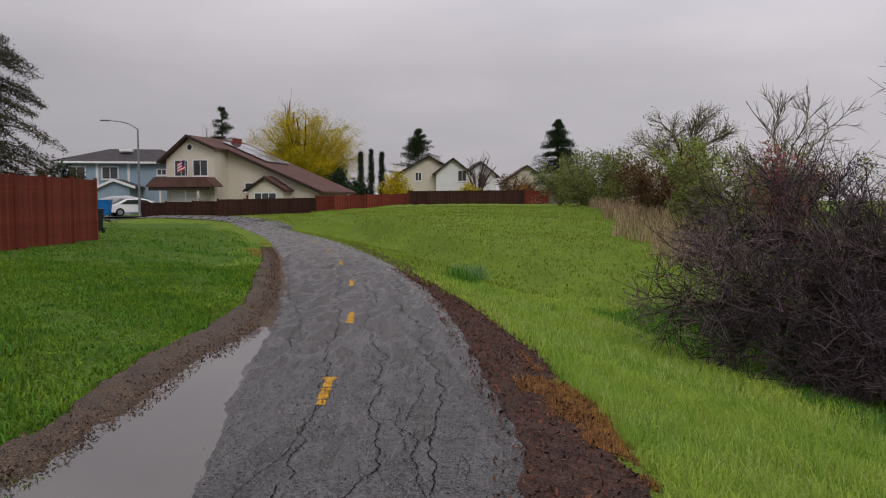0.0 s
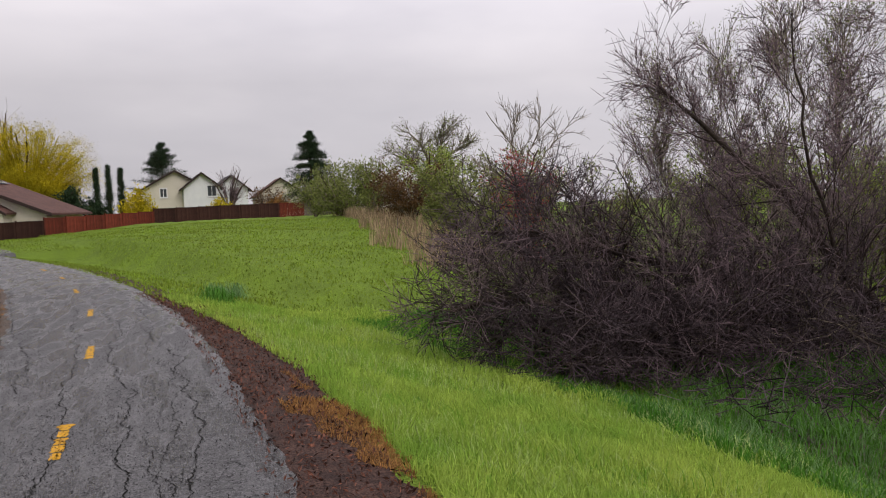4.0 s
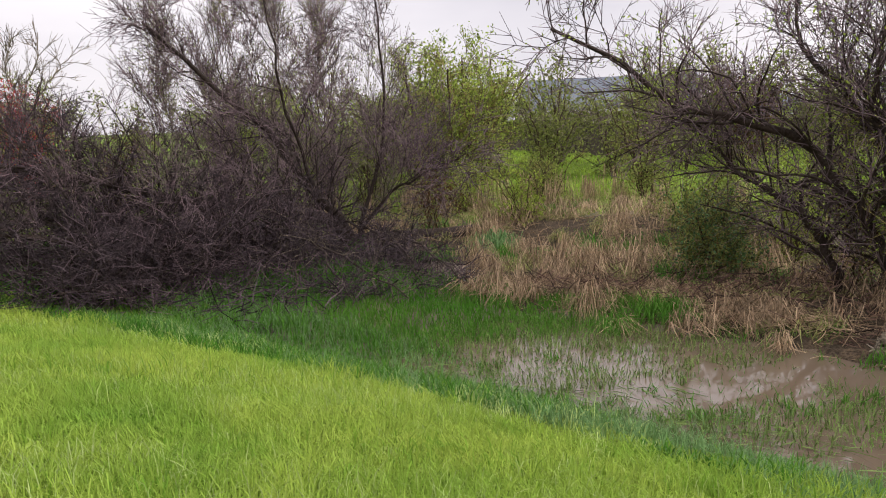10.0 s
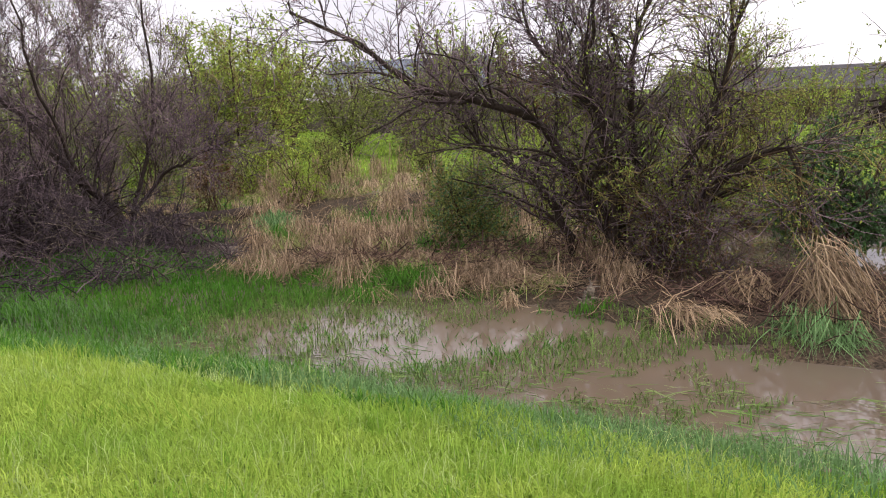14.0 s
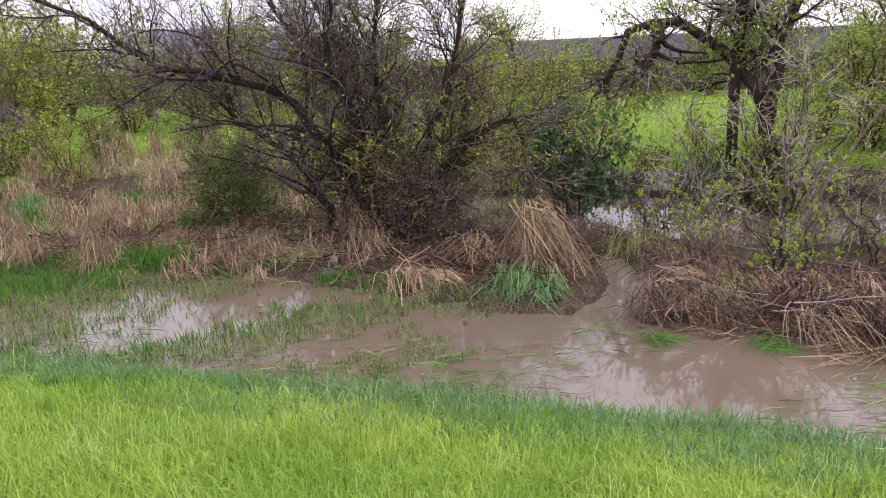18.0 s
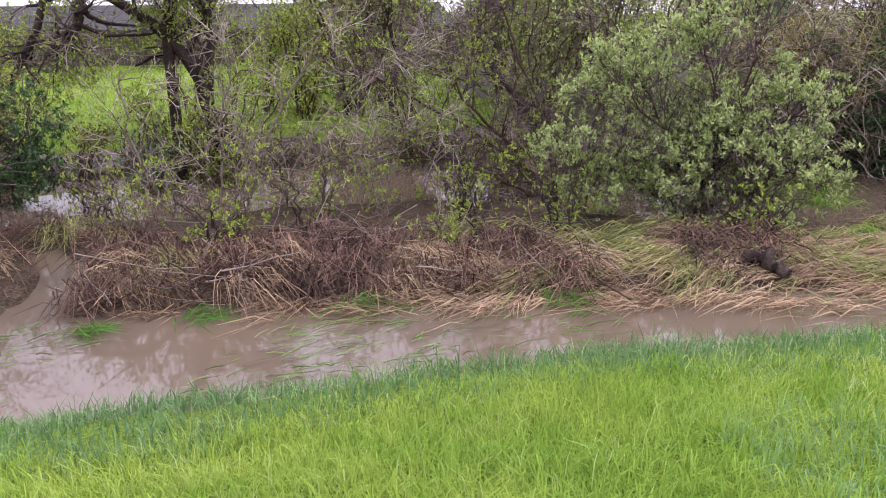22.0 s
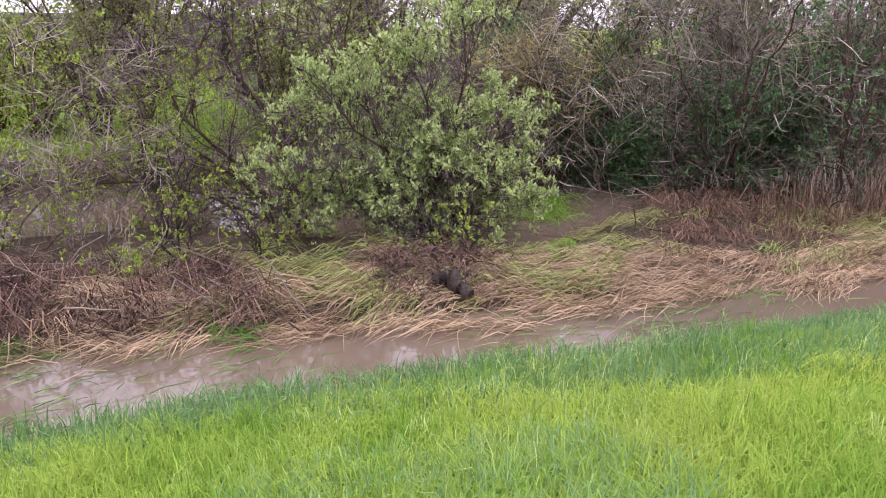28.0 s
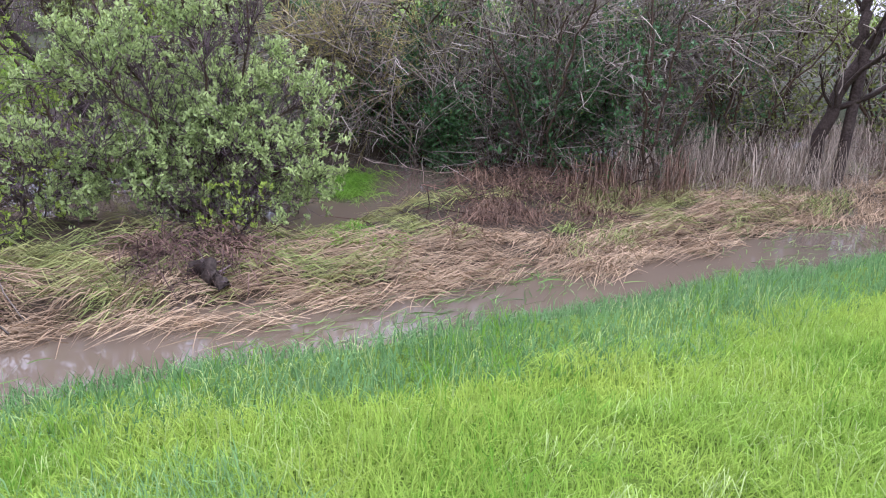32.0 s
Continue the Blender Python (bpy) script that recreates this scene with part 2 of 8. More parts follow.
M_TWIG_O = mat("olive_yellow_twigs", (0.25, 0.20, 0.075), (0.14, 0.11, 0.045), 2, 0.75, island=0.7)
M_TWIG_G = mat("grey_twigs", (0.27, 0.225, 0.185), (0.11, 0.09, 0.075), 2, 0.8, island=0.7)
M_LEAF_Y = mat("yellow_green_leaves", (0.35, 0.43, 0.075), (0.20, 0.28, 0.05), 1.0, 0.5, island=0.55, leaf=0.4)
M_LEAF_P = mat("pale_green_leaves", (0.45, 0.525, 0.215), (0.285, 0.365, 0.125), 1.2, 0.45, island=0.55, leaf=0.35, spec=0.25)
M_LEAF_D = mat("dark_green_ivy", (0.05, 0.12, 0.035), (0.085, 0.17, 0.055), 1.2, 0.35, island=0.6, leaf=0.2, spec=0.35)
M_LEAF_O = mat("olive_leaves", (0.24, 0.27, 0.075), (0.15, 0.175, 0.05), 1.0, 0.55, island=0.55, leaf=0.3)
M_LEAF_B = mat("bronze_brown_buds", (0.14, 0.075, 0.03), (0.10, 0.06, 0.03), 1.0, 0.7, island=0.4, leaf=0.2)
M_RED = mat("red_buds", (0.42, 0.07, 0.07), (0.28, 0.05, 0.05), 1.0, 0.7, island=0.5, leaf=0.2)
M_WILLOW = mat("golden_willow_foliage", (0.55, 0.43, 0.015), (0.36, 0.31, 0.018), 0.3, 0.6, island=0.5, leaf=0.4)
M_CONIFER = mat("dark_conifer_needles", (0.018, 0.035, 0.016), (0.03, 0.05, 0.022), 1.0, 0.7, island=0.45)
M_CONIFER_B = mat("brownish_conifer_needles", (0.045, 0.04, 0.018), (0.03, 0.04, 0.018), 0.5, 0.7, island=0.45)

m = bpy.data.materials.new("muddy_water")
m.use_nodes = True
b = m.node_tree.nodes["Principled BSDF"]
b.inputs["Roughness"].default_value, b.inputs["IOR"].default_value = 0.03, 1.33
wt = m.node_tree.nodes.new("ShaderNodeTexNoise")
wt.inputs["Scale"].default_value, wt.inputs["Detail"].default_value = 0.5, 4
wc = m.node_tree.nodes.new("ShaderNodeTexCoord")
m.node_tree.links.new(wc.outputs["Object"], wt.inputs["Vector"])
wr = m.node_tree.nodes.new("ShaderNodeValToRGB")
wr.color_ramp.elements[0].position, wr.color_ramp.elements[0].color = 0.3, (0.135, 0.1, 0.068, 1)
wr.color_ramp.elements[1].position, wr.color_ramp.elements[1].color = 0.7, (0.115, 0.088, 0.064, 1)
m.node_tree.links.new(wt.outputs[0], wr.inputs[0])
m.node_tree.links.new(wr.outputs[0], b.inputs["Base Color"])
wb = m.node_tree.nodes.new("ShaderNodeBump")
wb.inputs["Strength"].default_value, wb.inputs["Distance"].default_value = 0.05, 0.02
wt2 = m.node_tree.nodes.new("ShaderNodeTexNoise")
wt2.inputs["Scale"].default_value = 5.0
m.node_tree.links.new(wc.outputs["Object"], wt2.inputs["Vector"])
m.node_tree.links.new(wt2.outputs[0], wb.inputs["Height"])
m.node_tree.links.new(wb.outputs[0], b.inputs["Normal"])
M_WATER = m


# ---- mesh helpers ----
def fast_mesh(name, V, Q=(), T=(), smooth=False):
    """A mesh from arrays of vertices, quads and triangles."""
    V = np.asarray(V, np.float32).reshape(-1, 3)
    Q, T = np.asarray(Q, np.int32).reshape(-1, 4), np.asarray(T, np.int32).reshape(-1, 3)
    me = bpy.data.meshes.new(name)
    me.vertices.add(len(V))
    me.vertices.foreach_set("co", V.ravel())
    loops = np.concatenate([Q.ravel(), T.ravel()])
    me.loops.add(len(loops))
    me.loops.foreach_set("vertex_index", loops)
    me.polygons.add(len(Q) + len(T))
    me.polygons.foreach_set("loop_start", np.concatenate([np.arange(len(Q)) * 4, len(Q) * 4 + np.arange(len(T)) * 3]).astype(np.int32))
    if smooth:
        me.polygons.foreach_set("use_smooth", np.ones(len(Q) + len(T), bool))
    me.update(calc_edges=True)
    return me


def obj(name, mesh, material=None, parent=None, label="", category="", group="", kind=""):
    ob = new(name, mesh)
    if material is not None:
        mesh.materials.append(material)
    if parent is not None:
        ob.parent = parent
    return tagged(ob, label, category, group, kind)


def empty(name, at, label, category, group="", kind=""):
    ob = new(name)
    ob.location = at
    ob.empty_display_size = 0.2
    return tagged(ob, label, category, group, kind)


def part(name, bm, material, parent, label=""):
    """Links a bmesh, or a ready mesh, as one mesh object under its thing, in the thing's own space."""
    if isinstance(bm, bpy.types.Mesh):
        me = bm
    else:
        me = bpy.data.meshes.new(name)
        bm.to_mesh(me)
        bm.free()
    return obj(name, me, material, parent, label)


def box(x0, x1, y0, y1, z0, z1, bevel=0.0, bm=None, m=None):
    bm = bm or bmesh.new()
    got = bmesh.ops.create_cube(bm, size=1, matrix=Matrix.Translation(((x0 + x1) / 2, (y0 + y1) / 2, (z0 + z1) / 2)) @ Matrix.Diagonal((abs(x1 - x0), abs(y1 - y0), abs(z1 - z0), 1)))
    if bevel:
        edges = list({e for v in got["verts"] for e in v.link_edges})
        bmesh.ops.bevel(bm, geom=edges, offset=bevel, segments=2, affect="EDGES", profile=0.5)
    if m is not None:
        bmesh.ops.transform(bm, matrix=m, verts=bm.verts)
    return bm


def prism(outline, y0, y1, bm=None):
    """An outline in x and z pushed along y."""
    bm = bm or bmesh.new()
    a = [bm.verts.new((x, y0, z)) for x, z in outline]
    c = [bm.verts.new((x, y1, z)) for x, z in outline]
    bm.faces.new(a)
    bm.faces.new(c[::-1])
    for i in range(len(a)):
        j = (i + 1) % len(a)
        bm.faces.new((a[j], a[i], c[i], c[j]))
    bmesh.ops.recalc_face_normals(bm, faces=bm.faces)
    return bm


def cyl(r0, r1, h, seg=12, bm=None, m=None):
    bm = bm or bmesh.new()
    bmesh.ops.create_cone(bm, cap_ends=True, segments=seg, radius1=r0, radius2=r1, depth=h, matrix=(m or Matrix()) @ Matrix.Translation((0, 0, h / 2)))
    return bm


def tubes(P, R, k=4):
    """Tapered tubes along many lines at once. P: lines x points x 3; R: lines x points."""
    B, n, _ = P.shape
    t = np.gradient(P, axis=1)
    t /= np.linalg.norm(t, axis=2, keepdims=True) + 1e-9
    ref = np.where(np.abs(t[:, :1, 2:3]) > 0.8, np.array([[[1.0, 0, 0]]]), np.array([[[0, 0, 1.0]]]))
    u = np.cross(t, np.broadcast_to(ref, t.shape))
    u /= np.linalg.norm(u, axis=2, keepdims=True) + 1e-9
    v = np.cross(t, u)
    a = np.arange(k) * 2 * np.pi / k
    V = P[:, :, None] + R[:, :, None, None] * (np.cos(a)[:, None] * u[:, :, None] + np.sin(a)[:, None] * v[:, :, None])
    idx = np.arange(B * n * k).reshape(B, n, k)
    nx = np.roll(idx, -1, axis=2)
    Q = np.stack([idx[:, :-1], nx[:, :-1], nx[:, 1:], idx[:, 1:]], -1).reshape(-1, 4)
    return V.reshape(-1, 3), Q


def joined(pieces):
    V, Q, T, o = [], [], [], 0
    for p in pieces:
        v, q, t = p if len(p) == 3 else (p[0], p[1], np.zeros((0, 3), int))
        V.append(v)
        Q.append(np.asarray(q, int).reshape(-1, 4) + o)
        T.append(np.asarray(t, int).reshape(-1, 3) + o)
        o += len(v)
    return np.concatenate(V), np.concatenate(Q), np.concatenate(T)


def unit(a):
    return a / (np.linalg.norm(a, axis=-1, keepdims=True) + 1e-9)


def spline(points, n):
    """A smooth line of n points through a few."""
    p = np.asarray(points, float)
    s = np.r_[0, np.cumsum(np.linalg.norm(np.diff(p[:, :3], axis=0), axis=1))]
    q = np.linspace(0, s[-1], n)
    g = np.gradient(p, s, axis=0)
    i = np.clip(np.searchsorted(s, q, side="right") - 1, 0, len(s) - 2)
    h = (s[i + 1] - s[i])[:, None]
    u = ((q - s[i]) / (s[i + 1] - s[i]))[:, None]
    return (2 * u**3 - 3 * u**2 + 1) * p[i] + (u**3 - 2 * u**2 + u) * h * g[i] + (-2 * u**3 + 3 * u**2) * p[i + 1] + (u**3 - u**2) * h * g[i + 1]


def branch_off(rng, P, R, each, n, length, angle, rise=0.0, wobble=0.15, thick=0.6, start=0.2, end=1.0, least=0.002, curl=0.0):
    """Side branches of many lines: their points and radii."""
    B, m, _ = P.shape
    par = np.repeat(np.arange(B), each)
    N = len(par)
    f = rng.uniform(start, end, N) * (m - 1)
    i = np.minimum(f.astype(int), m - 2)
    w = (f - i)[:, None]
    base = P[par, i] * (1 - w) + P[par, i + 1] * w
    rad = (R[par, i] * (1 - w[:, 0]) + R[par, i + 1] * w[:, 0]) * thick * rng.uniform(0.6, 1, N)
    tan = unit(P[par, i + 1] - P[par, i])
    side = unit(np.cross(tan, rng.normal(size=(N, 3))))
    a = np.radians(rng.uniform(*angle, N))[:, None]
    d = unit(tan * np.cos(a) + side * np.sin(a) + np.array([0, 0, rise]))
    L = rng.uniform(*length, N) * (1 - 0.45 * f / (m - 1))
    step = (L / (n - 1))[:, None]
    pts = [base]
    bend = rng.normal(size=(N, 3)) * wobble * 0.5
    for _ in range(n - 1):
        d = unit(d + bend + rng.normal(size=(N, 3)) * wobble + np.array([0, 0, curl]))
        pts.append(pts[-1] + d * step)
    Q = np.stack(pts, 1)
    S = np.maximum(rad, least)[:, None] * np.linspace(1, 0.35, n)[None]
    return Q, np.maximum(S, least * 0.5)


def leaves_on(rng, P, count, size, spread=0.05, slim=0.45, start=0.2):
    """Small folded leaves scattered along lines."""
    B, n, _ = P.shape
    b = rng.integers(0, B, count)
    f = rng.uniform(start, 1, count) * (n - 1)
    i = np.minimum(f.astype(int), n - 2)
    w = (f - i)[:, None]
    c = P[b, i] * (1 - w) + P[b, i + 1] * w + rng.normal(size=(count, 3)) * spread
    return leaf_blades(rng, c, size, slim)


def sprigs(rng, P, count, size, spread=0.03, per=6):
    """Upright tufts of young leaves near the ends of twigs, with patches left bare."""
    B, n, _ = P.shape
    b = rng.integers(0, B, count * 2)
    tip = P[b, -1] * 0.75 + P[b, -2] * 0.25 + rng.normal(size=(count * 2, 3)) * spread
    dense = np.sin(tip[:, 0] * 3.1 + 1.3 * np.sin(tip[:, 2] * 2.3)) + np.sin(tip[:, 1] * 2.7 + tip[:, 2] * 3.9)
    tip = tip[np.argsort(-(dense + rng.normal(size=len(tip)) * 0.9))[:count]]
    c = np.repeat(tip, per, 0)
    N = len(c)
    grow = np.repeat(unit(rng.normal(size=(len(tip), 3)) * 0.55 + np.array([0, 0, 0.9])), per, 0)
    d = unit(grow + rng.normal(size=(N, 3)) * 0.55)
    s = unit(np.cross(d, rng.normal(size=(N, 3))))
    up = np.cross(s, d)
    c = c + grow * size * np.tile(np.linspace(-0.4, 0.5, per), len(tip))[:, None]
    L = (rng.uniform(0.6, 1.2, N) * size)[:, None]
    V = np.stack([c, c + d * L * 0.55 + s * L * 0.24 + up * L * 0.08, c + d * L, c + d * L * 0.55 - s * L * 0.24 + up * L * 0.08], 1).reshape(-1, 3)
    k = np.arange(N)[:, None] * 4
    return V, np.zeros((0, 4), int), np.concatenate([k + [0, 1, 2], k + [0, 2, 3]])


def leaf_blades(rng, c, size, slim=0.45):
    count = len(c)
    d = unit(rng.normal(size=(count, 3)) + np.array([0, 0, 0.3]))
    s = unit(np.cross(d, rng.normal(size=(count, 3))))
    up = np.cross(s, d)
    L = (rng.uniform(0.6, 1.3, count) * size)[:, None]
    V = np.stack([c, c + d * L * 0.45 + s * L * slim * 0.5 + up * L * 0.1, c + d * L, c + d * L * 0.45 - s * L * slim * 0.5 + up * L * 0.1], 1).reshape(-1, 3)
    k = np.arange(count)[:, None] * 4
    T = np.concatenate([k + [0, 1, 2], k + [0, 2, 3]])
    return V, np.zeros((0, 4), int), T


def blades(rng, base, height, width, lean=0.35, way=None):
    """Grass blades: bent, tapered strips at the given feet."""
    N = len(base)
    a = rng.uniform(0, 2 * np.pi, N)
    h = (height * rng.uniform(0.55, 1.25, N))[:, None]
    s = np.stack([np.cos(a), np.sin(a), 0 * a], 1)
    b = rng.uniform(0, 2 * np.pi, N)
    l = np.stack([np.cos(b), np.sin(b), 0 * b], 1) * (lean * rng.uniform(0.2, 1.6, N))[:, None]
    if way is not None:
        l = l * 0.6 + np.asarray(way)
    up = np.array([0, 0, 1.0])
    k = 1 / np.sqrt(1 + (l**2).sum(1, keepdims=True))
    mid = base + (up * 0.6 + l * 0.28) * h * k
    tip = base + (up * (1 - 0.25 * (l**2).sum(1, keepdims=True)).clip(0.12) + l) * h * k
    w = (width * rng.uniform(0.6, 1.2, N))[:, None] * s
    V = np.stack([base - w / 2, base + w / 2, mid + w * 0.42, mid - w * 0.42, tip], 1).reshape(-1, 3)
    o = np.arange(N)[:, None] * 5
    return V, o + [0, 1, 2, 3], o + [3, 2, 4]


# ---- lie of the land ----
CY = np.array([-140, -80, -45, -28, -18, -12, -7, -3, 1, 5, 8.3, 13.5, 21.5, 33, 49, 62, 78, 140], float)
CX = np.array([-60, -30, -16, -9.5, -5.5, -3.4, -1.7, -0.75, -0.6, -0.6, -0.85, -1.6, -3.3, -6.3, -11.8, -17, -24.5, -58], float)
_y = np.arange(-150, 151, 0.5)
_x = np.interp(_y, CY, CX)
_x = np.convolve(np.pad(_x, 5, mode="edge"), np.ones(11) / 11, "valid")
_s = np.gradient(_x, _y)
# the asphalt's own line: it leaves the levee's line a little ahead of the start
TURN, MOVE = -0.008, (0.598, 0.615)
WX = np.where(CY > 1, CX * math.cos(TURN) - CY * math.sin(TURN) + MOVE[0], CX)
WY = np.where(CY > 1, CX * math.sin(TURN) + CY * math.cos(TURN) + MOVE[1], CY)
_wx = np.convolve(np.pad(np.interp(_y, WY, WX), 3, mode="edge"), np.ones(7) / 7, "valid")
_ws = np.gradient(_wx, _y)


def walk_x(y):
    return np.interp(y, _y, _wx)


def beside(x, y):
    """How far right of the asphalt's middle a place lies."""
    return (x - walk_x(y)) / np.sqrt(1 + np.interp(y, _y, _ws) ** 2)



def path_x(y):
    return np.interp(y, _y, _x)


def across(x, y):
    """How far right of the path's middle a place lies."""
    return (x - path_x(y)) / np.sqrt(1 + np.interp(y, _y, _s) ** 2)


def smooth(a, lo, hi):
    u = np.clip((a - lo) / (hi - lo), 0, 1)
    return u * u * (3 - 2 * u)


_rn = np.random.default_rng(11)
_wv = [(_rn.uniform(0, 2 * np.pi), _rn.uniform(0, 2 * np.pi), f) for f in (0.35, 0.5, 0.8, 1.1, 1.7, 2.3, 3.1, 4.3)]


def rough(x, y, k=1.0):
    """A gentle unevenness, about -1 to 1."""
    return sum(np.sin(k * f * (x * np.cos(a) + y * np.sin(a)) * 2 + p) / f**0.5 for a, p, f in _wv) / 4.5


FAR_Y = np.array([-60, -18, -15, -10.5, -7.5, -4.6, -1.5, 0, 2, 4, 6, 8, 12], float)
FAR_D = np.array([9.1, 8.95, 8.6, 8.45, 8.8, 9.35, 9.6, 10.2, 10.8, 10.8, 10.6, 12.6, 14.0], float)


def runnel(x, y):
    """The narrow gap through which the pool drains into the creek: 1 in its middle, 0 beside it."""
    return np.exp(-((y + 3.03 - 0.14 * np.sin(2.3 * x)) / 0.25) ** 2) * smooth(x, 8.2, 9.0) * (1 - smooth(x, 11.3, 12.2))


def land(x, y):
    """The height of the ground."""
    x, y = np.asarray(x, float), np.asarray(y, float)
    d = across(x, y)
    n = rough(x, y)
    bank = np.interp(d, [-60, -30, -14, -4, -2.4, -1.9, -1.2, 1.2, 2.0, 4.2, 6.5, 7.6, 8.4], [0.5, 0.45, 0.2, 0.04, -0.02, -0.07, -0.03, -0.03, -0.05, -0.5, -0.95, -1.36, -1.5])
    far = np.interp(y, FAR_Y, FAR_D)
    deep = np.interp(y, [-2, 2, 5.5, 8], [-1.5, -1.42, -1.35, -1.12])
    bog = deep + 0.05 * rough(x, y, 1.6) * smooth(y, -3, 2)
    mat_z = -1.2 + 0.05 * n
    pond = -1.5 + 0.06 * n
    near_pond = np.interp(y, [-17, -15.0, -14.2, -13.5, -12, -10.5, -9, 0], [13.2, 11.9, 11.2, 10.7, 10.0, 11.3, 13.1, 13.3])
    far_pond = np.interp(y, [-14, -11, 0], [15.3, 17.2, 17.4])
    in_pond = smooth(d, near_pond, near_pond + 0.7) * (1 - smooth(d, far_pond - 0.5, far_pond + 0.3)) * (1 - smooth(y, 0.5, 3.5))
    z = np.where(d < 8.4, bank, 0)
    low = bog * (1 - smooth(d, far - 0.3, far + 0.4)) + mat_z * smooth(d, far - 0.3, far + 0.4)
    low = low * (1 - in_pond) + pond * in_pond
    shelf = d - (far_pond - 15.2) * (1 - smooth(y, 2, 6))
    low = low + (np.interp(shelf, [15, 17, 22, 30, 60], [0, 0.5, 0.7, 0.8, 0.9]) + np.interp(y, [-8, 2, 16], [-0.25, 0.0, 0.6]) * smooth(d, 18, 26)) * smooth(shelf, 15, 16.2)
    z = bank * (1 - smooth(d, 7.0, 8.0)) + low * smooth(d, 7.0, 8.0)
    hollow = smooth(y, 6, 13) * smooth(d, 6, 8)
    z = z * (1 - hollow) + (np.interp(y, [13, 19, 30, 46], [-1.05, -0.85, -0.1, 0.5]) + 0.08 * n + np.interp(d, [16, 30, 60], [0, 0.3, 0.6])) * hollow
    z = z + 0.03 * n * smooth(np.abs(d), 2.2, 4)
    z = z - 0.26 * runnel(x, y)
    lift = smooth(y, 26, 62) * smooth(d, 3, 22)
    z = z * (1 - lift) + lift * (1.15 + 0.1 * n)
    rise = np.interp(y, [50, 58, 65, 78, 84, 100], [-0.05, 0.38, 0.52, 0.85, 1.0, 1.0]) * (1 - 0.65 * smooth(-x, 20, 23.5))
    z = np.where(y > 50, np.maximum(z, rise), z)
    far_off = smooth(np.hypot(x, y), 90, 200)
    return z * (1 - far_off) + 0.3 * far_off


def ground_mesh():
    ax = np.concatenate([-np.geomspace(900, 34, 24), np.arange(-32, -4, 1.0), np.arange(-4, 20, 0.25), np.arange(20, 45, 1.0), np.geomspace(46, 900, 24)])
    ay = np.concatenate([-np.geomspace(900, 46, 24), np.arange(-45, -22, 1.0), np.arange(-22, 22, 0.25), np.arange(22, 90, 1.0), np.geomspace(92, 900, 20)])
    X, Y = np.meshgrid(ax, ay)
    V = np.stack([X, Y, land(X, Y)], -1).reshape(-1, 3)
    i = np.arange(len(ax) * len(ay)).reshape(len(ay), len(ax))
    Q = np.stack([i[:-1, :-1], i[:-1, 1:], i[1:, 1:], i[1:, :-1]], -1).reshape(-1, 4)
    return fast_mesh("ground", V, Q, smooth=True), V, Q


me, GV, GQ = ground_mesh()
ground = obj("ground", me, M_TURF, label="uneven grassy levee, mud flats and field", category="ground", kind="structure")
me.materials.append(M_SOIL)
me.materials.append(M_MUD)
me.materials.append(M_LITTER)
me.materials.append(M_LAWNBASE)
gc = GV[GQ].mean(1)
gd = across(gc[:, 0], gc[:, 1])
gi = np.zeros(len(gc), np.int32)
gi[(gd > 6.8) & (gd < 18.3) & (gc[:, 1] < 9) & (gc[:, 1] > -90)] = 2
gi[(gd > np.interp(gc[:, 1], FAR_Y, FAR_D) + 0.1) & (gd < 17.6) & (gc[:, 1] < 14) & (gc[:, 1] > -90)] = 3
gi[(gd > 8.6) & (gd < 14) & (gc[:, 1] >= 9) & (gc[:, 1] < 14.5)] = 1
gi[(gd < -1.5) & (gd > -24) & (gc[:, 1] > -4) & (gc[:, 1] < 52)] = 4
gi[(gd > 15.8) & (gd < 60) & (gc[:, 1] < -11.5 - 0.25 * (gd - 15)) & (gc[:, 1] > -90)] = 1

me.polygons.foreach_set("material_index", gi)


def ribbon(d0, d1, y0, y1, step, lift, name, edge=0.0, seed=0, thick=0.05):
    """A band that follows the path, between two distances from its middle (numbers, or rows of y and distance), with wavering edges and a skirt."""
    ys = np.arange(y0, y1 + step / 2, step)
    c = np.sqrt(1 + np.interp(ys, _y, _ws) ** 2)
    d0, d1 = (np.interp(ys, *zip(*d)) if isinstance(d, tuple) else d for d in (d0, d1))
    fine = 0.35 * edge * rough(ys * 5.3 + seed, ys * 0 + 3 * seed, 2.6)
    e0 = d0 + edge * rough(ys * 1.7 + seed, ys * 0 + seed, 1.5) + fine
    e1 = d1 + edge * rough(ys * 1.7 + seed + 50, ys * 0 - seed, 1.5) - fine
    many = 49 if name == "path" else 13
    cols = np.linspace(0, 1, many)[:, None]
    D = e0 * (1 - cols) + e1 * cols
    X = walk_x(ys) + D * c
    Y = np.broadcast_to(ys, X.shape)
    Z = land(X, Y) + lift
    if name == "path":
        shore = np.interp(Y, [3, 4.9, 5.6, 6.7, 8.4, 10], [-0.45, -0.6, -0.82, -1.0, -1.12, -1.35])
        sunk = smooth(shore - D, -0.3, 0.4)
        Z = Z - (0.03 + 0.006 * rough(X, Y, 4.0) + 0.006 * rough(X, Y, 9.0)) * sunk * smooth(Y, 1.0, 3.0) * (1 - smooth(Y, 9.5, 11.5))
    Z[0] -= thick
    Z[-1] -= thick
    V = np.stack([X, Y, Z], -1).reshape(-1, 3)
    i = np.arange(len(V)).reshape(many, len(ys))
    Q = np.stack([i[:-1, :-1], i[1:, :-1], i[1:, 1:], i[:-1, 1:]], -1).reshape(-1, 4)
    return fast_mesh(name, V, Q, smooth=True)


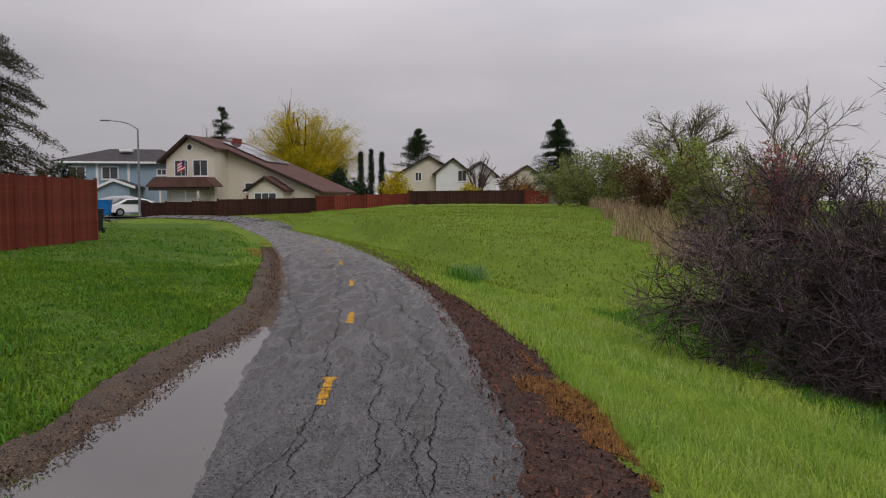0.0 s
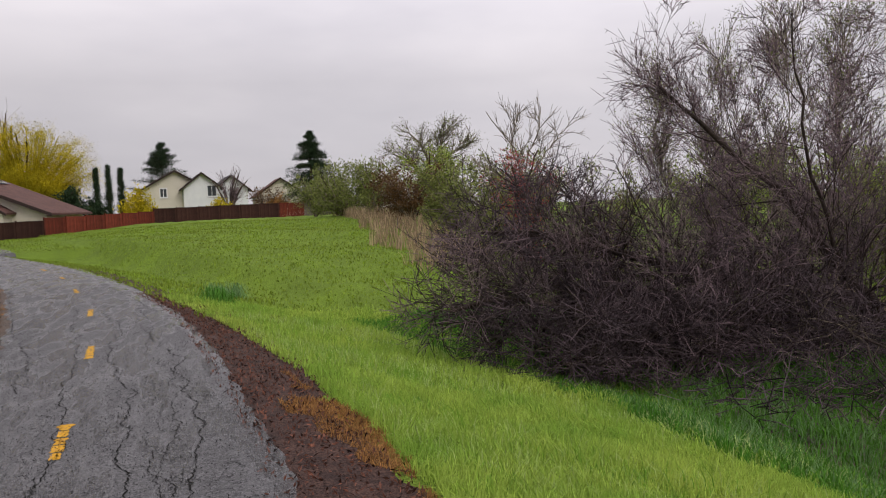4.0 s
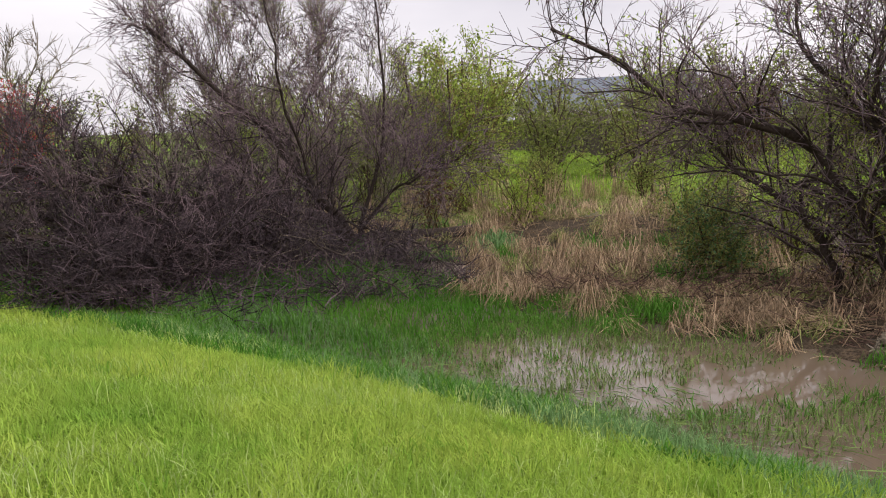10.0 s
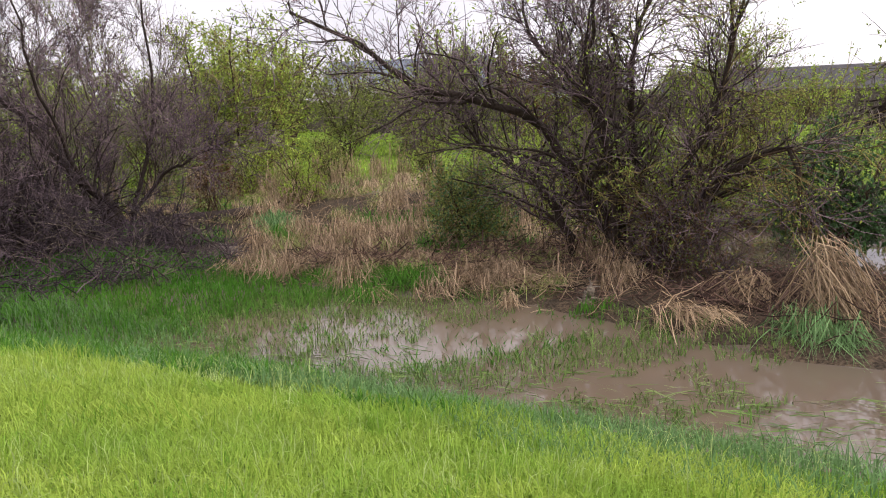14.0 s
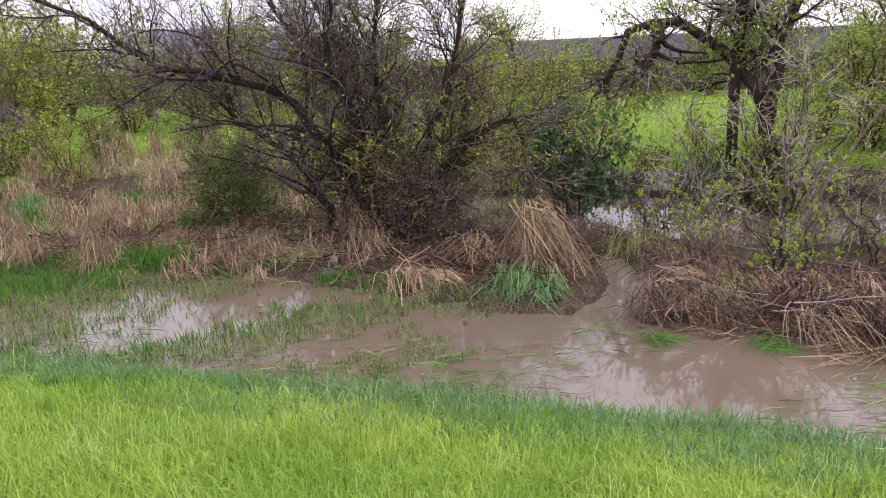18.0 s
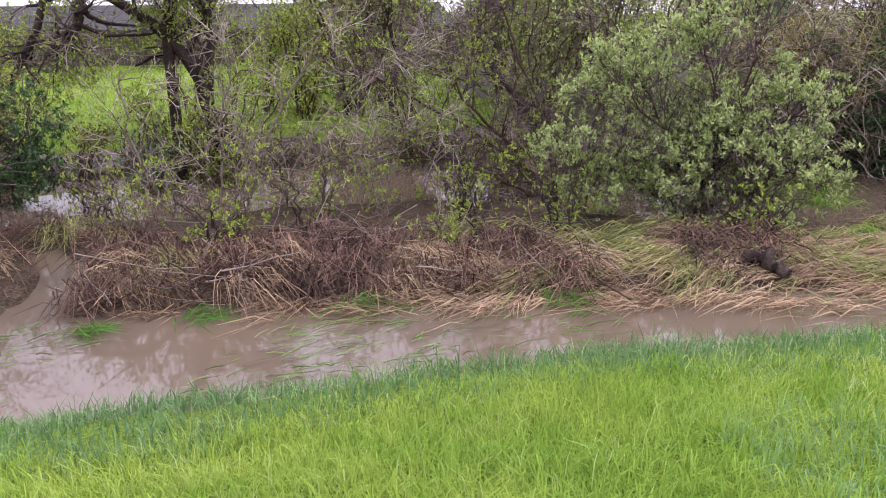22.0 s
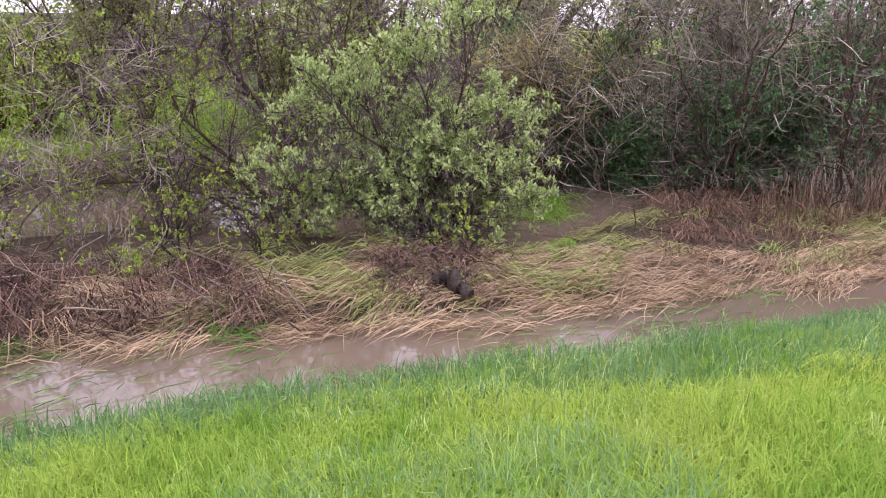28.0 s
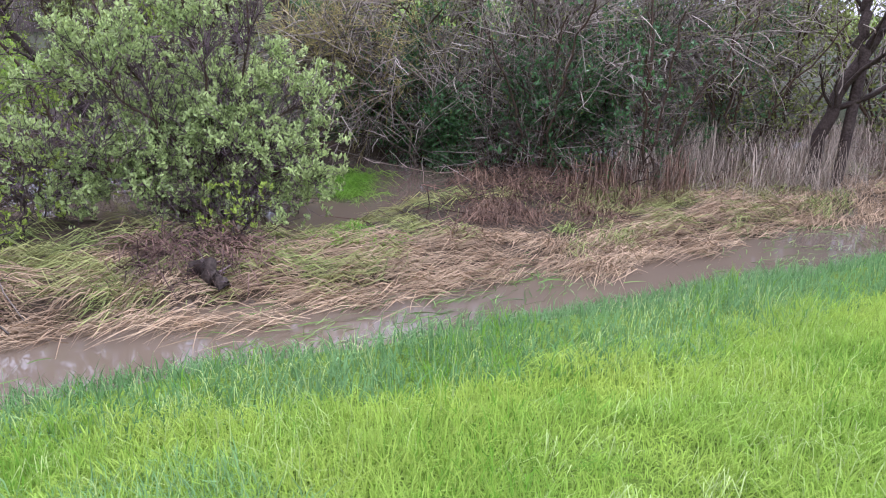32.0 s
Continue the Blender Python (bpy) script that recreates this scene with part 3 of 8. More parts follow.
road = obj("path", ribbon(-1.15, ((9, 1.2), (12, 1.38), (17, 1.6), (27, 2.0), (45, 2.2)), -60, 54, 0.1, 0.03, "path", 0.06, 3), M_ASPHALT, label="cracked wet grey asphalt footpath", category="path", kind="structure")
mulch = obj("mulch_strip", ribbon(((9, 0.95), (17, 1.35), (27, 1.8), (45, 2.0)), ((8, 1.95), (11, 2.35), (16, 2.5), (28, 3.0), (45, 3.2)), -40, 46, 0.2, 0.012, "mulch_strip", 0.12, 9), M_MULCH, label="strip of dark red bark mulch beside the path", category="mulch", kind="structure")
# the far end of the path bends away to the drive
bend = spline([(float(walk_x(53.6)), 53.6, 0), (-15.0, 56.0, 0), (-18.0, 57.4, 0), (-22.5, 58.2, 0), (-30.0, 58.6, 0)], 40)
bt = unit(np.gradient(bend, axis=0))
bn = np.stack([-bt[:, 1], bt[:, 0], 0 * bt[:, 0]], 1)
bv = np.concatenate([bend - bn * 2.0, bend - bn * 0.6, bend + bn * 0.6, bend + bn * 1.2])
bv[:, 2] = land(bv[:, 0], bv[:, 1]) + 0.045
bi = np.arange(39)
bq = np.concatenate([np.stack([bi + k, bi + 1 + k, bi + 41 + k, bi + 40 + k], 1) for k in (0, 40, 80)])
obj("path_end", fast_mesh("path_end", bv, bq, smooth=True), M_ASPHALT, label="grey asphalt footpath bending towards the drive", category="path", kind="structure")
wx, wy = np.meshgrid(np.linspace(-20, 26, 24), np.linspace(-60, 9, 36))
wv = np.stack([wx, wy, 0 * wx - 1.3], -1).reshape(-1, 3)
wi = np.arange(wx.size).reshape(wx.shape)
wq = np.stack([wi[:-1, :-1], wi[:-1, 1:], wi[1:, 1:], wi[1:, :-1]], -1).reshape(-1, 4)
wm = wv[wq].mean(1)
wq = wq[(across(wm[:, 0], wm[:, 1]) > 5.0) & (across(wm[:, 0], wm[:, 1]) < 20)]
water = obj("water", fast_mesh("water", wv, wq, smooth=True), M_WATER, label="still muddy brown flood water in the creek", category="water", kind="structure")


# ---- skeletons of the near trees, limb by limb ----
FALLEN = [
    [(12.29, 11.37, -1.30), (11.88, 11.35, -0.51), (11.14, 11.49, -0.17), (9.84, 11.67, 0.08), (8.65, 11.79, 0.31), (7.20, 11.96, 0.72), (5.95, 12.12, 1.07), (5.00, 12.28, 1.14)],
    [(12.31, 11.35, -1.23), (11.88, 11.35, -0.33), (11.22, 11.55, 0.37), (10.78, 11.94, 1.34), (10.28, 12.09, 1.88), (9.66, 12.30, 2.42), (9.05, 12.48, 3.05), (8.46, 12.62, 3.58)],
    [(12.18, 11.33, -0.85), (11.54, 11.40, -0.06), (10.82, 11.38, 1.47), (10.35, 11.25, 2.86), (10.12, 11.19, 4.47)],
    [(12.22, 11.29, -0.97), (12.76, 11.17, 0.21), (13.14, 11.05, 2.01), (13.08, 11.11, 3.67), (12.95, 11.26, 5.28)],
    [(11.68, 11.40, -0.55), (9.69, 11.53, -0.55), (7.97, 11.51, -0.08), (6.37, 11.27, -0.11), (5.06, 11.41, 0.20), (4.17, 11.50, 0.06)],
    [(12.11, 11.27, -1.01), (10.48, 11.14, -0.96), (9.03, 11.03, -0.74), (7.58, 10.81, -0.80), (6.51, 10.74, -0.80)],
    [(12.23, 11.29, -0.85), (12.52, 10.55, 0.01), (12.68, 9.75, 0.50), (13.02, 9.00, 0.84)],
]
LOG = [
    [(11.80, 11.56, -1.0), (13.02, 11.04, -0.93), (14.14, 10.33, -0.95), (15.57, 9.36, -1.05)],
]
WILLOW = [
    [(12.80, 1.02, -1.44), (12.72, 1.28, -0.36), (12.56, 1.73, 0.31), (12.28, 2.16, 1.00), (11.89, 2.55, 1.35), (11.04, 3.32, 1.59), (10.73, 3.63, 1.76), (10.43, 3.90, 2.09), (9.95, 4.24, 2.43), (9.39, 4.63, 2.72)],
    [(12.82, 0.98, -1.45), (12.87, 1.14, 0.38), (12.77, 1.45, 1.18), (12.59, 1.92, 1.92), (12.53, 2.35, 2.34), (12.57, 2.49, 3.21)],
    [(13.06, 1.81, -1.11), (12.91, 2.21, -0.19), (12.88, 2.78, 0.36), (13.05, 3.37, 0.60), (12.89, 3.69, 1.01), (12.64, 4.15, 1.52)],
    [(12.76, 0.80, -1.33), (12.88, 0.75, 0.37), (12.75, 0.85, 1.56), (12.75, 0.49, 3.24)],
    [(12.69, 0.69, -1.41), (12.53, 0.11, -0.06), (12.44, -0.40, 1.08), (12.40, -0.69, 2.15), (12.34, -0.97, 3.00)],
    [(12.68, 1.08, -1.32), (12.36, 1.10, 0.79), (11.97, 1.32, 1.84), (11.83, 1.10, 3.03)],
    [(12.80, 0.67, -1.44), (12.79, -0.10, -0.37), (12.63, -0.88, 0.45), (12.40, -1.43, 0.63), (12.32, -1.60, -0.30)],
]
ARCH = [
    [(15.69, -5.77, -0.86), (15.74, -5.51, 0.44), (15.82, -5.01, 1.34), (15.80, -4.34, 1.86), (15.85, -3.77, 2.09), (15.87, -3.29, 2.02), (15.78, -2.91, 1.44), (15.68, -2.52, 0.74)],
    [(15.72, -5.63, -0.16), (15.80, -5.74, 1.21), (15.84, -6.03, 2.32), (15.88, -6.32, 3.12)],
    [(15.82, -5.01, 1.34), (15.80, -5.16, 2.00), (15.83, -4.93, 2.96)],
    [(15.85, -3.77, 2.04), (15.66, -3.49, 1.41), (15.48, -3.06, 1.04)],
]
DEADBUSH = [
    [(12.36, -5.28, -2.16), (12.49, -5.74, -0.68), (12.57, -6.33, 0.33), (12.62, -6.91, 1.16), (12.62, -7.28, 1.74)],
    [(12.30, -5.63, -2.18), (12.43, -6.45, -0.63), (12.43, -7.20, 0.39), (12.33, -8.10, 0.88), (12.24, -8.83, 1.04)],
    [(12.60, -4.96, -2.10), (12.75, -5.34, -0.70), (12.93, -5.50, 0.16), (12.99, -5.74, 1.09)],
    [(12.04, -5.94, -2.13), (11.82, -6.82, -0.90), (11.64, -7.66, -0.23), (11.48, -8.32, -0.08)],
    [(12.82, -4.82, -1.96), (13.06, -4.38, -0.96), (13.27, -4.12, -0.08), (13.47, -4.12, 0.86)],
]
BROWNBUSH = [
    [(11.69, -10.89, -1.79), (11.91, -10.11, -0.78), (12.32, -9.27, 0.32), (12.62, -8.82, 1.38)],
    [(11.64, -10.98, -1.78), (11.81, -10.69, -0.43), (12.10, -10.18, 0.86), (12.45, -9.93, 1.91)],
    [(11.35, -10.69, -1.73), (11.46, -9.67, -1.04), (11.66, -8.78, -0.64), (12.03, -7.81, -0.55)],
    [(11.79, -11.12, -1.83), (11.80, -11.47, -0.28), (11.85, -11.76, 1.22), (11.84, -12.13, 2.49)],
    [(11.75, -10.81, -1.79), (12.17, -9.60, -0.41), (12.75, -8.46, 0.31), (13.12, -7.65, 0.84)],
    [(12.96, -9.55, 0.25), (12.97, -9.77, 1.19), (13.05, -10.07, 1.84), (13.17, -10.28, 2.48)],
]
LEAFBUSH = [
    [(9.41, -11.95, -1.71), (9.41, -11.62, -0.71), (9.57, -11.04, 0.06), (9.81, -10.46, 0.54)],
    [(9.38, -11.99, -1.71), (9.26, -11.82, -0.46), (9.24, -11.68, 0.53), (9.46, -11.55, 1.44)],
    [(9.36, -12.02, -1.71), (8.95, -12.21, -0.70), (8.75, -12.42, 0.00), (8.65, -12.64, 0.18)],
    [(9.41, -11.95, -1.71), (9.57, -11.04, -0.92), (9.72, -10.20, -0.52), (9.85, -9.75, -0.50)],
    [(9.36, -12.02, -1.71), (8.61, -12.14, -0.96), (8.5, -12.30, -0.61), (8.35, -12.45, -0.64)],
    [(9.49, -12.01, -1.74), (9.32, -12.07, -0.15), (9.13, -12.30, 0.98), (9.27, -12.29, 1.76)],
    [(9.51, -11.98, -1.74), (9.72, -11.53, -0.50), (10.16, -11.04, 0.72), (10.48, -10.69, 1.58)],
]
THICKET = [
    [(9.87, -18.10, -1.90), (10.33, -17.68, -0.49), (10.74, -17.26, 0.65), (11.32, -16.63, 1.52)],
    [(9.83, -18.14, -1.90), (10.02, -17.96, -0.26), (10.15, -17.85, 0.98), (10.27, -17.73, 2.16)],
    [(9.79, -18.17, -1.90), (9.53, -18.39, -0.33), (9.19, -18.67, 0.83), (8.75, -19.00, 1.65)],
    [(9.74, -18.21, -1.89), (8.89, -18.65, -0.59), (8.07, -19.11, 0.41), (7.32, -19.46, 0.95)],
    [(9.87, -18.10, -1.90), (10.28, -17.16, -0.24), (10.83, -15.96, 0.66), (11.22, -14.80, 0.93)],
    [(8.23, -19.96, -1.84), (8.14, -20.13, -0.39), (7.81, -20.33, 0.80), (7.36, -20.70, 1.83)],
    [(7.55, -22.07, -1.75), (7.54, -22.07, -0.22), (7.23, -22.22, 1.14), (7.20, -22.24, 2.29)],
    [(10.54, -16.89, -1.87), (10.63, -16.35, -0.43), (10.92, -15.53, 0.37), (11.26, -14.37, 0.75)],
    [(9.70, -18.25, -1.89), (8.98, -18.83, 0.23), (7.79, -19.64, 1.11), (6.53, -20.34, 1.18)],
]
DARKTRUNK = [
    [(4.72, -20.08, -1.25), (4.66, -20.14, -0.10), (4.48, -20.29, 0.66), (4.28, -20.52, 1.30), (4.10, -20.72, 1.90), (3.85, -20.92, 2.70)],
    [(4.40, -20.32, 0.90), (4.46, -20.37, 1.70), (4.40, -20.47, 2.60)],
]
BACKSAPS = [
    [(14.08, 15.69, -0.83), (13.92, 15.83, 1.44), (14.11, 15.67, 3.63), (14.06, 15.71, 5.62)],
    [(15.68, 15.61, -0.99), (15.73, 15.55, 1.40), (15.56, 15.71, 3.71), (15.83, 15.46, 5.66)],
    [(16.69, 14.58, -1.03), (16.62, 14.65, 1.37), (16.87, 14.39, 3.37), (16.79, 14.47, 5.18)],
    [(13.51, 17.42, -0.57), (13.34, 17.54, 1.47), (13.67, 17.30, 3.44), (13.61, 17.34, 4.93)],
    [(11.71, 17.43, -0.40), (11.93, 17.29, 1.50), (11.65, 17.47, 2.94), (11.83, 17.35, 4.21)],
]
YELLOWTREE = [
    [(19.80, 14.43, -1.3), (20.62, 14.68, 1.50), (20.92, 14.78, 3.65)],
    [(19.75, 14.48, -1.3), (20.23, 15.23, 1.10), (20.41, 15.51, 2.91)],
    [(19.69, 14.50, -1.3), (19.58, 15.30, 0.60), (19.54, 15.60, 1.98)],
    [(19.63, 14.47, -1.3), (18.94, 15.10, 1.40), (18.68, 15.33, 3.46)],
    [(19.60, 14.40, -1.3), (18.84, 14.44, 0.20), (18.55, 14.45, 1.23)],
    [(19.62, 14.34, -1.3), (18.85, 13.74, 1.20), (18.56, 13.52, 3.09)],
    [(19.68, 14.30, -1.3), (19.53, 13.59, 0.50), (19.47, 13.32, 1.79)],
    [(19.75, 14.31, -1.3), (20.22, 13.42, 1.00), (20.39, 13.09, 2.72)],
    [(19.79, 14.36, -1.3), (20.44, 14.10, 0.00), (20.69, 14.00, 0.86)],
]
MIDBUSH = [
    [(13.52, 3.55, -1.23), (13.36, 3.64, -0.56), (13.20, 3.74, -0.12)],
    [(13.25, 3.64, -1.17), (13.00, 3.91, -0.50), (12.75, 3.95, -0.05)],
]
IVYBUSH = [
    [(14.96, -2.06, -1.15), (14.96, -1.95, -0.31), (14.97, -2.15, 0.39)],
    [(14.87, -2.26, -1.14), (14.78, -2.55, -0.40), (14.78, -2.73, 0.30)],
    [(15.05, -1.85, -1.06), (15.03, -1.54, -0.32), (15.03, -1.64, 0.30)],
]
OLIVEWILLOW = [
    [(20.33, -0.37, -1.59), (20.32, -0.24, -0.01), (20.34, -0.40, 1.37), (20.32, -0.27, 2.19)],
    [(20.36, -0.65, -1.60), (20.42, -1.21, -0.04), (20.45, -1.62, 1.05)],
    [(20.30, -0.08, -1.58), (20.21, 0.46, 0.02), (20.24, 0.29, 1.54)],
]
DARKBRANCH = [
    [(14.43, -13.57, -2.53), (15.38, -12.11, -0.42), (15.86, -11.23, 1.20), (15.78, -11.39, 2.52)],
    [(17.54, -9.87, -0.54), (17.50, -9.98, 0.72), (17.55, -9.86, 1.57), (17.63, -9.63, 2.52)],
    [(18.56, -5.69, 0.55), (18.55, -5.80, 1.28), (18.51, -6.04, 2.34)],
]
BARETREE = [
    [(13.00, 28.15, 0.12), (12.87, 28.21, 2.50), (12.76, 28.26, 3.49), (12.06, 28.54, 4.51), (11.71, 28.68, 5.12)],
    [(12.96, 28.17, 1.90), (13.11, 28.11, 3.28), (13.57, 27.91, 4.43), (13.63, 27.88, 5.20)],
    [(12.91, 28.19, 2.70), (12.59, 28.33, 3.89), (12.81, 28.23, 4.86)],
    [(12.95, 28.17, 2.50), (11.93, 28.60, 2.72), (11.40, 28.79, 2.93)],
    [(13.04, 28.14, 2.30), (13.90, 27.75, 3.64), (14.50, 27.45, 4.38)],
]
ROUNDTREE = [
    [(18.48, 58.40, 2.36), (18.63, 58.35, 4.85), (18.02, 58.52, 6.52), (17.23, 58.73, 7.37)],
    [(18.65, 58.35, 4.02), (19.56, 58.08, 6.06), (19.91, 57.98, 7.28)],
    [(18.65, 58.35, 4.02), (20.31, 57.85, 5.63), (21.60, 57.43, 6.21)],
    [(18.46, 58.40, 3.61), (16.87, 58.82, 5.30), (16.08, 59.02, 5.73)],
]


DROOPING = [
    [(12.52, 11.56, -0.95), (10.35, 10.88, -1.02), (8.70, 10.45, -1.06), (8.04, 10.20, -1.14)],
    [(12.52, 11.56, -1.06), (11.39, 9.83, -1.14), (10.55, 8.51, -1.30)],
    [(11.99, 11.81, -0.33), (11.21, 9.28, -0.65), (10.56, 7.69, -1.08)],
    [(8.31, 13.36, -0.15), (6.21, 12.41, -0.32), (4.85, 11.66, -0.41)],
    [(10.22, 12.31, -0.39), (7.87, 11.53, -0.64), (6.41, 10.53, -0.83)],
    [(11.38, 11.98, -0.50), (9.17, 11.35, -0.80), (7.23, 10.27, -1.06)],
    [(7.20, 13.05, 0.10), (5.58, 12.24, 0.15), (4.50, 11.78, 0.06), (3.91, 11.74, 0.05)],
]

ENDBRUSH = [
    [(9.60, 12.00, -0.90), (7.33, 12.14, -0.28), (3.92, 12.35, 0.14)],
    [(9.35, 11.95, -0.90), (7.26, 11.92, -0.41), (4.12, 11.88, -0.17)],
    [(9.10, 11.90, -0.90), (7.28, 11.71, -0.52), (4.54, 11.42, -0.46)],
    [(8.85, 11.85, -0.90), (7.31, 11.39, -0.54), (5.01, 10.69, -0.51)],
    [(8.60, 11.80, -0.90), (7.27, 11.09, -0.57), (5.27, 10.02, -0.57)],
    [(8.35, 11.75, -0.90), (6.95, 12.42, -0.02), (4.86, 13.42, 0.80)],
    [(8.10, 11.70, -0.90), (7.06, 12.30, 0.13), (5.50, 13.19, 1.18)],
    [(7.85, 11.65, -0.90), (7.17, 12.38, 0.39), (6.15, 13.47, 1.82)],
    [(7.60, 11.60, -0.90), (7.26, 12.24, 0.49), (6.74, 13.20, 2.08)],
    [(7.35, 11.55, -0.90), (6.73, 11.05, -0.40), (5.81, 10.30, -0.14)],
]
FRONTBRUSH = [
    [(11.60, 11.50, -0.10), (9.59, 12.89, -0.28), (7.57, 14.29, -0.65), (5.85, 15.48, -1.05)],
    [(11.00, 11.50, -0.20), (9.29, 12.11, -0.35), (7.57, 12.72, -0.67), (6.10, 13.24, -1.05)],
    [(10.40, 11.50, -0.30), (8.94, 11.31, -0.41), (7.49, 11.13, -0.70), (6.24, 10.97, -1.05)],
    [(9.80, 11.50, -0.10), (8.75, 10.94, -0.28), (7.69, 10.38, -0.65), (6.79, 9.90, -1.05)],
    [(11.60, 11.50, -0.20), (10.16, 10.69, -0.35), (8.72, 9.88, -0.67), (7.49, 9.19, -1.05)],
    [(11.00, 11.50, -0.30), (9.97, 10.41, -0.41), (8.93, 9.32, -0.70), (8.05, 8.38, -1.05)],
    [(10.40, 11.50, -0.10), (9.76, 10.15, -0.28), (9.12, 8.79, -0.65), (8.57, 7.63, -1.05)],
    [(9.80, 11.50, -0.20), (9.57, 9.95, -0.35), (9.33, 8.39, -0.67), (9.13, 7.06, -1.05)],
    [(12.60, 10.90, -0.60), (11.45, 9.86, -0.62), (10.29, 8.83, -0.83), (9.30, 7.94, -1.10)],
    [(12.60, 10.90, -0.60), (11.67, 9.65, -0.62), (10.73, 8.39, -0.83), (9.93, 7.32, -1.10)],
    [(12.60, 10.90, -0.60), (11.86, 9.52, -0.62), (11.13, 8.13, -0.83), (10.50, 6.95, -1.10)],
]


def tree(name, seed, limbs, r0, r1, levels, bark, twig, label, crown=(), group="", sides=7, branch=None, slim=()):
    """A tree from its main limbs: side branches by level, and leaves on the last of them."""
    rng = np.random.default_rng(seed)
    P = np.stack([spline(t, 14) for t in limbs])
    P[:, 1:-1] += rng.normal(size=(len(limbs), 12, 3)) * 0.03
    k = np.linspace(1, 0, 14)
    R = np.stack([(r0 * (0.75 if i else 1.0)) * k + r1 * (1 - k) for i in range(len(limbs))])
    R[list(slim)] *= 0.45
    base = np.array([P[0, 0, 0], P[0, 0, 1], min(P[0, 0, 2], land(P[0, 0, 0], P[0, 0, 1]))])
    for i in range(len(limbs)):
        if P[i, 0, 2] > base[2] - 0.15 and np.hypot(*(P[i, 0, :2] - base[:2])) < 1.5:
            P[i, 0, 2] = base[2] - 0.15
    e = empty(name, base, label, "tree", group)
    small, cur, ends = [], (P, R), []
    for i, s in enumerate(levels):
        s = dict(s, least=s["least"] * (1.35 if i else 1.0), each=max(2, round(s["each"] * 0.5)) if i == 2 else s["each"])
        s["n"] = (s["n"], max(3, s["n"] - 1), 2)[i]
        cur = branch_off(rng, *cur, **s)
        small.append(tubes(cur[0] - base, cur[1], 4 if i == 0 else 3))
        ends.append(cur[0])
    for i in range(len(limbs)):
        part("trunk" if i == 0 else "limb", fast_mesh("limb", *tubes(P[i:i + 1] - base, R[i:i + 1], sides), smooth=True), bark, e)
    tagged(part("branchwork", fast_mesh("branchwork", *small[0], smooth=True), branch or bark, e), kind="stuff")
    tagged(part("twig_tangle", fast_mesh("twig_tangle", *joined(small[1:])), twig, e), kind="stuff")
    for material, count, size, spread, *clustered in crown:
        made = sprigs(rng, ends[-1] - base, count, size, spread) if clustered else leaves_on(rng, ends[-1] - base, int(count * 0.6), size * 1.35, spread)
        tagged(part("foliage", fast_mesh("foliage", *made), material, e), kind="stuff")
    return e


def lv(each, n, length, angle, rise=0.2, wobble=0.14, thick=0.55, start=0.15, least=0.004, curl=0.0, end=1.0):
    return dict(each=each, n=n, length=length, angle=angle, rise=rise, wobble=wobble, thick=thick, start=start, least=least, curl=curl, end=end)


L3 = lv(6, 3, (0.2, 0.6), (20, 60), 0.1, 0.2, least=0.0042)
tree("fallen_willow", 21, FALLEN, 0.15, 0.025, [lv(26, 8, (1.0, 2.8), (30, 75), 0.4, 0.15, thick=0.34, start=0.12, least=0.007), lv(11, 5, (0.5, 1.4), (25, 65), 0.2, 0.2, least=0.0038), lv(12, 3, (0.2, 0.6), (20, 60), 0.1, 0.2, least=0.0042)],
     M_BARK, M_TWIG_P, "fallen leafless willow with a dense tangle of dark purple-brown twigs", sides=9, branch=M_BARK, slim=(2, 3, 6))
tree("leafless_brushwood", 22, FALLEN[:1] + FALLEN[4:6], 0.06, 0.02, [lv(80, 7, (1.0, 3.0), (35, 90), 0.4, 0.17, start=0.1, least=0.006), lv(10, 5, (0.4, 1.2), (25, 70), 0.05, 0.22, least=0.0055), lv(5, 3, (0.2, 0.5), (20, 60), 0.0, 0.25, least=0.0042)],
     M_BARK, M_TWIG_D, "tangled dark leafless branches lying on the bank", branch=M_BARK)
tree("drooping_brushwood", 43, DROOPING, 0.04, 0.012, [lv(30, 6, (0.5, 1.6), (30, 85), 0.1, 0.2, start=0.0, least=0.008), lv(9, 4, (0.3, 0.9), (25, 70), 0.0, 0.22, least=0.005)],
     M_BARK, M_TWIG_D, "low drooping brushwood of the fallen willow over the grass", branch=M_BARK)
tree("crown_brushwood", 47, ENDBRUSH, 0.035, 0.01, [lv(64, 6, (0.5, 1.5), (30, 85), 0.15, 0.2, start=0.0, least=0.008), lv(9, 4, (0.3, 0.9), (25, 70), 0.05, 0.22, least=0.005)],
     M_BARK, M_TWIG_D, "dark crown of the fallen willow above the grass slope")
tree("trailing_brushwood", 44, FRONTBRUSH, 0.03, 0.01, [lv(34, 6, (0.4, 1.3), (35, 90), 0.1, 0.2, start=0.2, least=0.006), lv(8, 4, (0.25, 0.7), (25, 70), 0.0, 0.22, least=0.0045)],
     M_BARK, M_TWIG_D, "dark brushwood trailing onto the green shelf", branch=M_BARK_G)
tree("fallen_log", 23, LOG, 0.2, 0.13, [lv(5, 5, (0.2, 0.8), (40, 80), 0.5, 0.1, start=0.1, least=0.012), lv(3, 4, (0.1, 0.4), (30, 60))], M_BARK, M_TWIG_G, "dark wet fallen log lying across the mud", sides=10)
